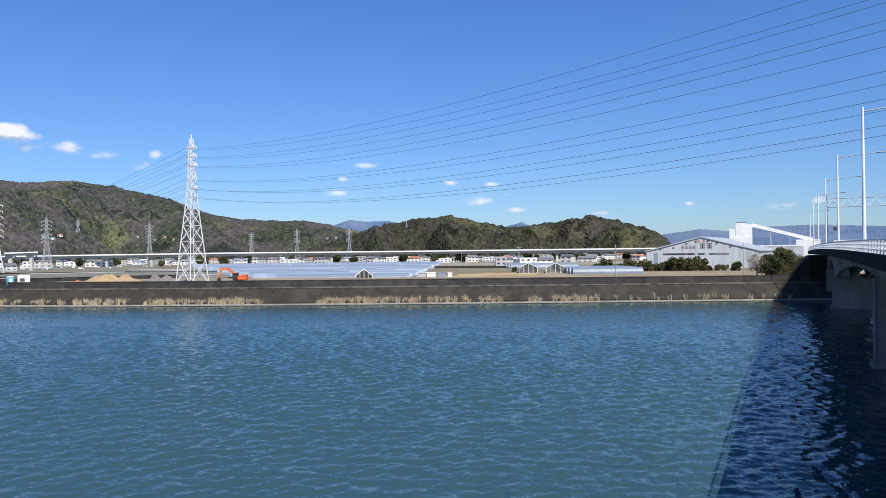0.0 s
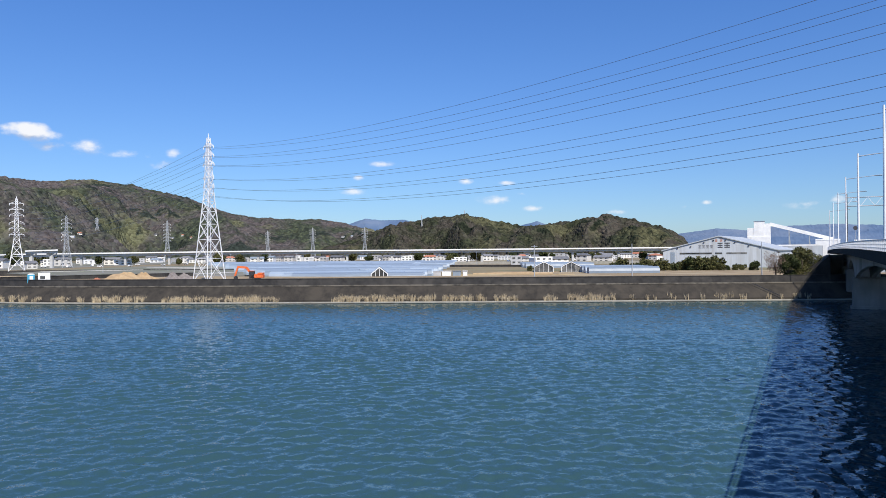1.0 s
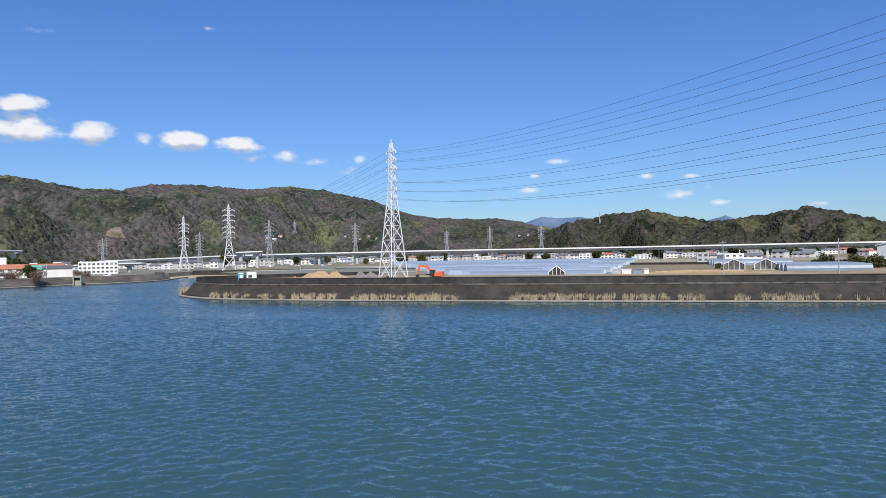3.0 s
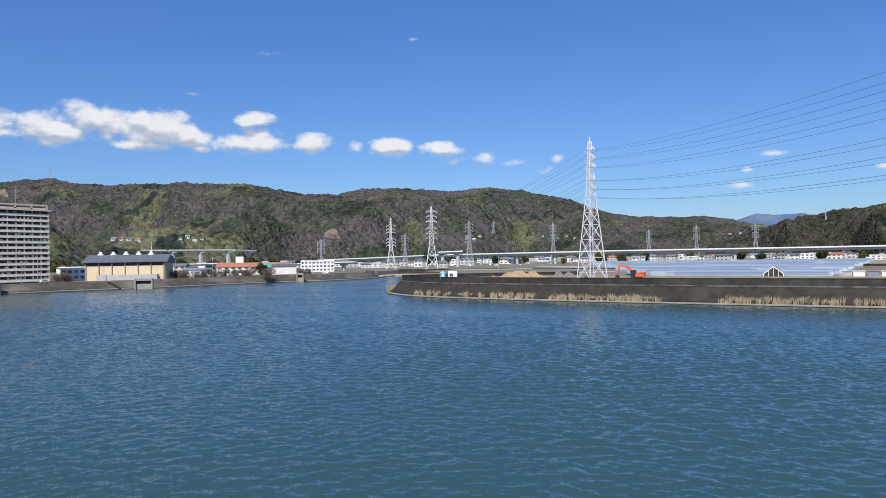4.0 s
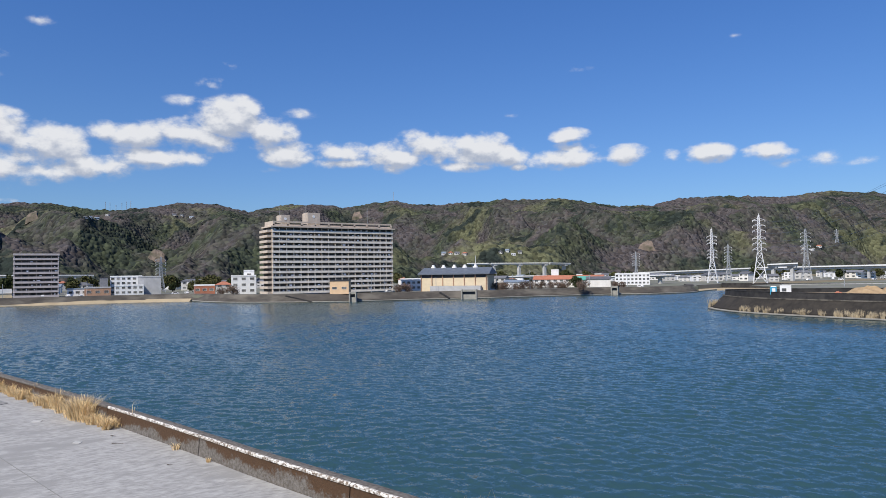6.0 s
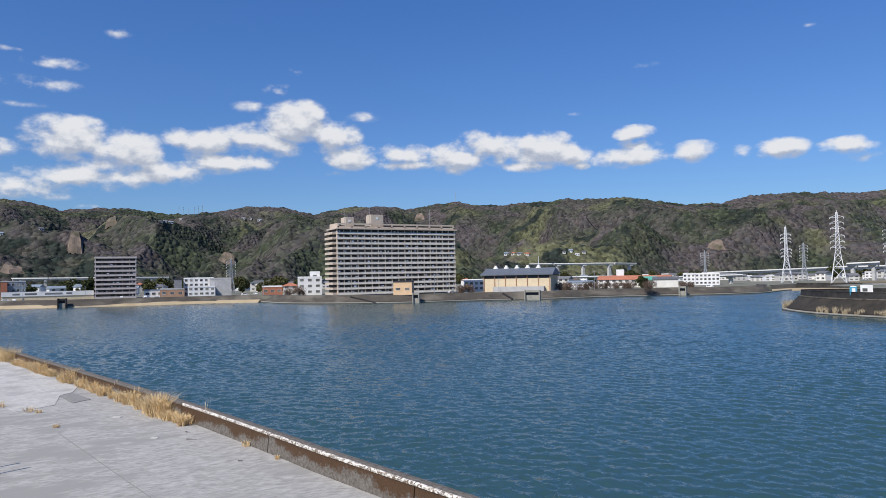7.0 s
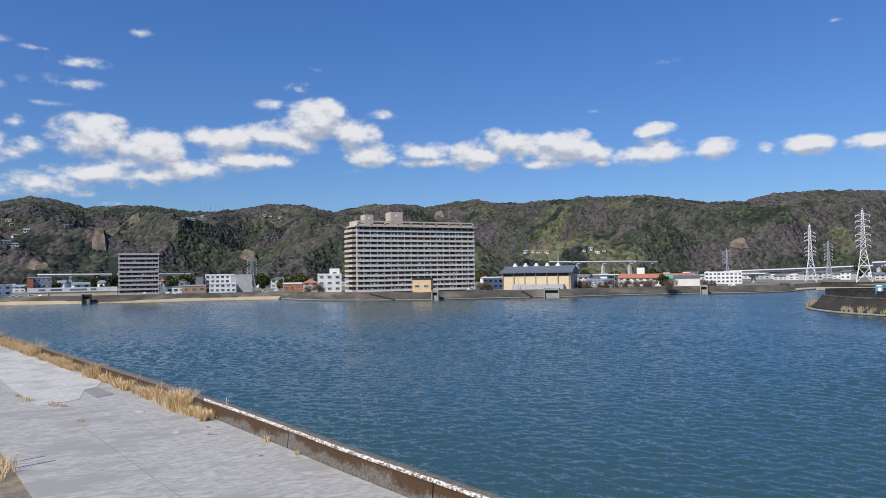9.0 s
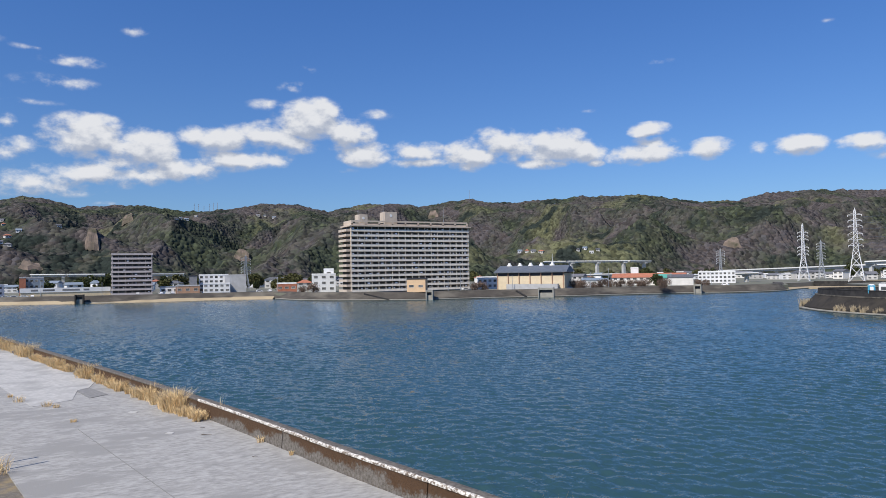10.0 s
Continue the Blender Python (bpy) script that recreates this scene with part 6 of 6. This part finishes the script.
box(b2, -0.35, -0.98, 0.1, 0.5, -0.9, 2.1)
part("door", b2, WHITE, cabin)
b2 = bmesh.new()
tube(b2, [(0, 0, 2.45), (0, 0, 2.75)], 0.95, 4, 0.5)
part("roof", b2, WHITE, cabin)
hut = thing("site_hut", None, None, "white prefabricated site hut near the levee tip", "hut", m=Matrix.Translation(at(30.75, 229, 5.3)) @ pose(0, 0, 0, 0, 0, 31))
b2 = bmesh.new()
box(b2, -1.5, -1.2, 0.1, 1.5, 1.2, 2.9)
bmesh.ops.bevel(b2, geom=b2.edges[:], offset=0.05, segments=1, affect="EDGES")
part("body", b2, WHITE, hut)
b2 = bmesh.new()
box(b2, -1.0, -1.25, 1.2, 0.2, -1.19, 2.1)
part("window", b2, GLASS, hut)


def heap(turn, r, wide, tall, mat, label, seed):
    b2 = bmesh.new()
    n = 24
    p = at(turn, r, 5.25)
    c = b2.verts.new((p.x, p.y, 5.25 + tall))
    rings = []
    for j in range(1, 9):
        u = j / 8
        ring = []
        for i in range(n):
            a = i * math.tau / n
            k = 1 + 0.3 * noise.noise((math.cos(a) * 1.5, math.sin(a) * 1.5, seed))
            z = tall * (1 - u) ** 0.9 * (1 + 0.5 * noise.noise((u * 3 + seed, math.cos(a), math.sin(a))))
            q = p + Vector((math.cos(a) * wide * u * k, math.sin(a) * wide * 0.6 * u * k, 0))
            ring.append(b2.verts.new((q.x, q.y, 5.25 + z - (0.3 if j == 8 else 0))))
        rings.append(ring)
    for i in range(n):
        b2.faces.new((c, rings[0][i], rings[0][(i + 1) % n]))
    for a, b in zip(rings, rings[1:]):
        for i in range(n):
            b2.faces.new((a[i], b[i], b[(i + 1) % n], a[(i + 1) % n]))
    bmesh.ops.recalc_face_normals(b2, faces=b2.faces[:])
    thing("earth_mound", b2, mat, label, "heap", "heaps in the works yard")


heap(25.6, 226, 7.5, 2.9, MUD, "heap of tan excavated earth", 1)
heap(24.3, 229, 5.5, 2.4, MUD, "low heap of tan earth", 2)
heap(22.2, 224, 3.2, 2.7, GRAVEL, "dark grey heap of crushed stone", 3)
heap(21.4, 224, 3.0, 2.4, GRAVEL, "dark grey heap of crushed stone", 4)
heap(27.4, 224, 2.6, 1.3, ROOF_RED, "low heap of reddish soil", 5)


# ---------------------------------------------------------------- reeds, poles, stairs, gates along the banks
def blades(spots, mat, name, label, tall, wide, seed, count=26, spread=0.5, lean=0.35):
    """Tufts of thin bent blades at the given (x, y, z, size) spots."""
    r = random.Random(seed)
    verts, faces = [], []
    for x, y, z, size in spots:
        for i in range(count):
            a = r.uniform(0, math.tau)
            d = r.random() ** 0.7 * spread * size
            h = tall * size * r.uniform(0.45, 1.1)
            bx, by = x + math.cos(a) * d, y + math.sin(a) * d
            la = a + r.uniform(-0.8, 0.8)
            lx, ly = math.cos(la) * h * lean * r.uniform(0.2, 1.3), math.sin(la) * h * lean * r.uniform(0.2, 1.3)
            pa = r.uniform(0, math.pi)
            wx, wy = math.cos(pa) * wide, math.sin(pa) * wide
            k = len(verts)
            verts += [(bx - wx, by - wy, z - 0.05), (bx + wx, by + wy, z - 0.05), (bx + lx * 0.35 + wx * 0.8, by + ly * 0.35 + wy * 0.8, z + h * 0.6), (bx + lx * 0.35 - wx * 0.8, by + ly * 0.35 - wy * 0.8, z + h * 0.6), (bx + lx, by + ly, z + h * r.uniform(0.85, 1.0))]
            faces += [(k, k + 1, k + 2, k + 3), (k + 3, k + 2, k + 4)]
    me = bpy.data.meshes.new(name)
    me.from_pydata(verts, [], faces)
    me.materials.append(mat)
    return tagged(new(name, me), label, "grass", kind="stuff")


rnd = random.Random(21)


def far_spot(x, size):
    best = min(range(len(far_edge)), key=lambda i: abs(far_edge[i][0] - x))
    a, b = far_edge[max(best - 1, 0)], far_edge[min(best + 1, len(far_edge) - 1)]
    u = (x - a[0]) / (b[0] - a[0]) if abs(b[0] - a[0]) > 1e-6 else 0
    off = rnd.uniform(-0.3, 0.6)
    return (x, a[1] + (b[1] - a[1]) * u + off, 0.45 + max(0.0, off) * 0.9, size)


spots = []
for x0, x1, dense in ((-130, -83, 1.6), (-78, -47, 1.8), (-33, -6, 2.2), (-4, 7, 2.2), (9, 15, 1.6), (21, 25, 1.6), (28, 40, 2.0), (44, 90, 0.35)):
    for i in range(int((x1 - x0) * dense * 1.8)):
        spots.append(far_spot(rnd.uniform(x0, x1), rnd.uniform(0.5, 1.15)))
blades(spots, REED, "reeds", "dry tan reeds growing along the levee ledge", 1.75, 0.035, 3, count=26, spread=0.6, lean=0.16)
spots = [(-148 + rnd.uniform(-2.5, 3), 209 + rnd.uniform(-3, 3), 0.6, rnd.uniform(0.8, 1.3)) for i in range(26)]
blades(spots, REED, "reed_clump", "dense tan reed clump at the levee tip", 2.4, 0.07, 4, count=22, spread=0.8, lean=0.25)


def utility_pole(p, tall, label="slim grey concrete utility pole", arms=1, group="utility poles"):
    ob = thing("utility_pole", None, None, label, "pole", group, m=Matrix.Translation(p))
    b2 = bmesh.new()
    tube(b2, [(0, 0, -0.3), (0, 0, tall)], 0.16, 8, 0.1)
    part("shaft", b2, STEEL_GREY, ob)
    for k in range(arms):
        b2 = bmesh.new()
        beam(b2, (-0.9, 0, tall - 0.5 - 0.9 * k), (0.9, 0, tall - 0.5 - 0.9 * k), 0.12)
        part("crossarm", b2, STEEL_GREY, ob)


utility_pole((46.8, 191, 5.3), 9.6, "slim pole on the levee crown", 0)
utility_pole((79.5, 186.5, 5.3), 9.8, "slim pole on the levee crown", 0)
utility_pole((21.5, 200, 5.3), 9.6, "slim pole on the levee crown", 1)
for a, r, h in ((51.0, 392, 9), (49.6, 396, 11), (61.4, 368, 12), (62.4, 366, 10), (52.3, 398, 10), (13, 520, 10), (1.9, 420, 9), (-1.5, 520, 10), (27, 420, 9), (18, 480, 10), (76, 436, 9), (79.6, 455, 9), (83.4, 452, 9), (88.6, 458, 8), (92.5, 470, 9), (57.2, 388, 8), (44.9, 425, 8), (42.0, 440, 8)):
    utility_pole(at(a, r, 3.4), h, "slim grey concrete utility pole", 1)

# stair, drain and floodgates in the levees
stair = thing("levee_stair", None, None, "dark steel stair rail running down the far levee", "stair", kind="structure")
for k in range(2):
    b2 = bmesh.new()
    y0 = 180.2
    beam(b2, (74.3, 185.2, 6.5 - 0.5 * k), (74.8, 184.9, 4.9 - 0.2 * k), 0.22)
    beam(b2, (74.8, 184.9, 5.0 - 0.3 * k), (81.5, 181.0, 1.4 - 0.4 * k), 0.2)
    part("handrail", b2, DARK, stair)
b2 = bmesh.new()
beam(b2, (74.6, 184.7, 4.3), (81.5, 180.6, 0.7), 0.8, 0.4)
part("flight", b2, COPING, stair)


def floodgate(turn, r, wide, label, mat=LEDGE):
    ob = thing("floodgate", None, None, label, "floodgate", "floodgates in the town levee", m=Matrix.Translation(at(turn, r, 0)) @ pose(0, 0, 0, 0, 0, turn - 8))
    for x in (-wide / 2, wide / 2 - 0.6):
        b2 = bmesh.new()
        box(b2, x, -2.2, -0.5, x + 0.6, 1.2, 5.0)
        part("side_wall", b2, mat, ob)
    b2 = bmesh.new()
    box(b2, -wide / 2, -1.9, 3.9, wide / 2, 1.2, 4.9)
    part("lintel", b2, mat, ob)
    b2 = bmesh.new()
    box(b2, -wide / 2 + 0.6, -0.8, 2.4, wide / 2 - 0.6, -0.5, 3.9)
    part("opening", b2, DARK, ob, "dark gate opening")
    b2 = bmesh.new()
    box(b2, -wide / 2 + 0.6, -1.2, -0.5, wide / 2 - 0.6, -0.9, 2.4)
    part("gate", b2, LEDGE, ob, "pale gate leaf")


floodgate(63.9, 351.5, 3.6, "concrete floodgate below the slab block")
floodgate(54.5, 364.5, 8.0, "wide concrete floodgate with two dark openings")
floodgate(42.95, 408, 4.0, "small pale floodgate in the levee wall")
floodgate(90.05, 428, 4.4, "dark floodgate beside the beach", COPING)
for a0, a1, r in ((69.2, 67.2, 352), (56.9, 56.1, 362)):
    b2 = bmesh.new()
    beam(b2, at(a0, r, 3.6), at(a1, r - 2, 0.6), 1.6, 0.7)
    thing("levee_ramp", b2, COPING, "dark sloping boat stair on the levee", "stair", kind="structure")

# ---------------------------------------------------------------- near bank: grass, patches, litter
def wall_spot(i, off):
    p = fine[i]
    way = (fine[min(i + 1, len(fine) - 1)] - fine[i - 1]).normalized()
    return (p.x - way.y * off, p.y + way.x * off)


spots = []
for i in range(joint0 + 18, len(fine) - 40):
    d = (i - joint0) * 0.25
    if d < 9.0:
        keep = 0.9 if 8.0 < d else 0.0
    elif d < 16:
        keep = 0.95
    elif d < 60:
        keep = 0.85
    else:
        keep = 0.6
    for k in range(2):
        if rnd.random() < keep * 0.75:
            x, y = wall_spot(i, rnd.uniform(0.2, 0.75))
            big = 1.2 if 11.0 < d < 13.6 else 0.42 + 1.9 * noise.noise((d * 0.75, 3.0, 0)) + rnd.uniform(-0.1, 0.15)
            if big < 0.3:
                continue
            spots.append((x, y, 5.7, big))
blades(spots, STRAW, "dry_grass", "bleached straw-coloured grass tufts along the wall", 1.0, 0.012, 7, count=80, spread=0.38, lean=0.75)
for name, i, s in (("grass_tuft", joint0 + 7, 0.42), ("grass_tuft", joint0 - 5, 0.25), ("grass_tuft", joint0 + 33, 0.75)):
    x, y = wall_spot(i, 0.28)
    blades([(x, y, 5.7, s)], STRAW, name, "small dry grass tuft at the wall's foot", 0.8, 0.008, 8 + i, count=60, spread=0.3, lean=0.6)
loose = [(-49.7, -3.3, 5.72, 0.6), (-47.0, -1.7, 5.72, 0.5), (-41.1, -0.3, 5.72, 0.3), (-46.3, -1.2, 5.72, 0.35), (-52.0, -3.9, 5.72, 0.3)]
loose += [(-30 - 0.8 * i + rnd.uniform(-0.4, 0.4), -2.75 - 0.18 * 0.8 * i + rnd.uniform(-0.5, 0.2), 5.72, rnd.uniform(0.4, 1.1)) for i in range(36)]
blades(loose, STRAW, "road_weeds", "scattered dry weeds on the concrete road", 0.7, 0.009, 14, count=60, spread=0.5, lean=0.7)
blades([(-128 + rnd.uniform(-3, 3), -17.0 + rnd.uniform(-1, 2.5), 5.7, rnd.uniform(1.5, 2.6)) for i in range(14)], STRAW, "grass_clump", "tall tan grass clump at the far end of the wall", 1.1, 0.03, 44, count=40, spread=0.6, lean=0.4)
# dry stalks on the river side of the wall
stalks = []
for x, y in ((-16.6, 11.9), (-16.2, 12.1), (-15.6, 12.2)):
    stalks.append((x, y, 5.2, 1.0))
blades(stalks, STRAW, "dry_stalks", "thin pale dry stalks beyond the wall", 1.9, 0.010, 15, count=9, spread=0.4, lean=0.25)
stalks = [(*wall_spot(joint0 + k, -0.05), 6.45, s) for k, s in ((29, 1.0), (55, 0.9), (66, 0.7), (84, 0.8), (120, 0.9))]
blades(stalks, STRAW, "plume_stalks", "thin dry plume stalks above the wall", 0.6, 0.008, 16, count=5, spread=0.25, lean=0.25)


def road_patch(points, label, mat=PATCH, top=5.725):
    b2 = bmesh.new()
    prism(b2, points, 5.5, top)
    thing("road_patch", b2, mat, label, "road patch", "patches in the road", kind="structure")


road_patch([(-47.3, -2.5), (-48.6, -0.44), (-52.6, -0.17), (-53.5, 0.54), (-56.0, 0.9), (-70, -2.7), (-84, -6.3), (-84, -9.5), (-66, -6.6), (-56, -4.6)], "pale concrete repair across the road", top=5.726)
road_patch([(-52.0, -0.17), (-53.5, 0.51), (-49.7, 1.55), (-48.7, 0.5)], "dark rectangular repair in the road", ROAD_DARK, 5.730)
road_patch([(-42.7, 2.45), (-42.4, 2.85), (-42.0, 2.7), (-42.3, 2.3)], "small pale repair in the road", PATCH, 5.724)
road_patch([(-36.0, 3.7), (-35.7, 3.95), (-35.4, 3.8), (-35.7, 3.55)], "tiny pale repair in the road", PATCH, 5.724)
# seam between the slabs of the road
b2 = bmesh.new()
beam(b2, (-39, -0.1, 5.708), (-14, 5.1, 5.708), 0.03, 0.026)
thing("road_seam", b2, ROAD_DARK, "thin seam between road slabs", "road seam", kind="structure")
for k, (x, y, l, turn) in enumerate(((-34.5, 5.0, 0.55, 35), (-36.2, 5.2, 0.3, 20), (-29.2, 6.2, 0.2, 60), (-37.9, 5.2, 0.18, 10))):
    b2 = bmesh.new()
    c = Vector((x, y, 5.735))
    tube(b2, [c, c + Vector((math.cos(radians(turn)) * l * 0.5, math.sin(radians(turn)) * l * 0.5, 0.02)), c + Vector((math.cos(radians(turn + 15)) * l, math.sin(radians(turn + 15)) * l, 0.0))], 0.018, 6, 0.008)
    thing("fallen_twig", b2, BARK, "dark fallen twig on the road", "twig", "twigs on the road")
rubble = [(wall_spot(joint0 + 190 + k * 3, rnd.uniform(0.2, 0.8)), rnd.uniform(0.12, 0.3)) for k in range(26)]
for (x, y), s in rubble:
    b2 = bmesh.new()
    bmesh.ops.create_icosphere(b2, subdivisions=1, radius=s)
    for v in b2.verts:
        v.co *= 1 + 0.5 * noise.noise(v.co * 6 + Vector((x, y, 0)))
        v.co.z *= 0.7
    thing("stone", b2, GRAVEL, "loose grey rubble stone beside the wall", "stone", "rubble beside the wall", m=Matrix.Translation((x, y, 5.7 + s * 0.4)))
# posts at the edge of the road, outside the view, that throw thin shadows across it
for x, y, h in ((-32.3, -5.3, 4.6), (-31.0, -5.6, 5.4)):
    b2 = bmesh.new()
    tube(b2, [(x, y, 5.6), (x, y, 5.6 + h)], 0.06, 8)
    thing("marker_post", b2, STEEL_GREY, "thin steel post beside the road", "post")


# ---------------------------------------------------------------- parked cars and ridge masts
def car_meshes():
    b2 = bmesh.new()
    outline = [(-2.1, 0.35), (2.1, 0.35), (2.15, 0.8), (1.5, 0.95), (0.9, 1.45), (-1.3, 1.5), (-2.0, 1.0)]
    f0 = [b2.verts.new((x, -0.82, z)) for x, z in outline]
    f1 = [b2.verts.new((x, 0.82, z)) for x, z in outline]
    b2.faces.new(f0)
    b2.faces.new(f1[::-1])
    for i in range(7):
        b2.faces.new((f0[i], f1[i], f1[(i + 1) % 7], f0[(i + 1) % 7]))
    bmesh.ops.recalc_face_normals(b2, faces=b2.faces[:])
    bmesh.ops.bevel(b2, geom=b2.edges[:], offset=0.08, segments=2, affect="EDGES")
    body = mesh_of("body", b2, CAR_WHITE)
    b2 = bmesh.new()
    box(b2, -1.3, -0.86, 0.98, 0.85, 0.86, 1.36)
    glass = mesh_of("windows_band", b2, GLASS)
    b2 = bmesh.new()
    tube(b2, [(0, -0.1, 0), (0, 0.1, 0)], 0.33, 14)
    return body, glass, mesh_of("wheel", b2, DARK)


CAR = car_meshes()


def parked_car(turn, r, heading, z=3.35):
    ob = thing("parked_car", None, None, "pale hatchback car parked beside the town levee", "car", "cars parked along the levee", m=Matrix.Translation(at(turn, r, z)) @ pose(0, 0, 0, 0, 0, heading))
    part("body", CAR[0], None, ob)
    part("window", CAR[1], None, ob, "dark side glass")
    for x in (-1.3, 1.3):
        for y in (-0.74, 0.74):
            part("wheel", CAR[2], None, ob, m=Matrix.Translation((x, y, 0.33)))


rnd = random.Random(33)
for a in (94.6, 94.1, 93.5, 93.0, 86.2, 84.6, 83.8, 77.4, 76.6, 61.0, 60.3, 52.7, 51.5, 42.6, 41.0):
    r = 445 if a > 70 else (385 if a > 50 else 430)
    parked_car(a, r + rnd.uniform(10, 18), rnd.choice((0, 90, 85, 5)) + rnd.uniform(-6, 6), 3.3)
for i in range(26):
    parked_car(rnd.uniform(-12, 34), rnd.uniform(640, 720), rnd.uniform(0, 180), 3.42)


def ridge_mast(turn, r, tall, label="thin pale mast on the wooded ridge"):
    ob = thing("mast", None, None, label, "mast", "masts on the ridge", m=Matrix.Translation(at(turn, r, west_height(turn, r) - 2)))
    b2 = bmesh.new()
    tube(b2, [(0, 0, 0), (0, 0, tall)], 0.55, 6, 0.3)
    part("shaft", b2, STEEL_GREY, ob)
    for f in (0.7, 0.9):
        b2 = bmesh.new()
        tube(b2, [(0, 0, tall * f), (0, 0, tall * f + 1.0)], 1.1, 8)
        part("collar", b2, STEEL_GREY, ob)


ridge_mast(60.55, 1890, 26)
for a, h in ((82.2, 20), (81.9, 22), (81.5, 18), (81.1, 22), (80.8, 24), (80.5, 20)):
    ridge_mast(a, 1895, h)
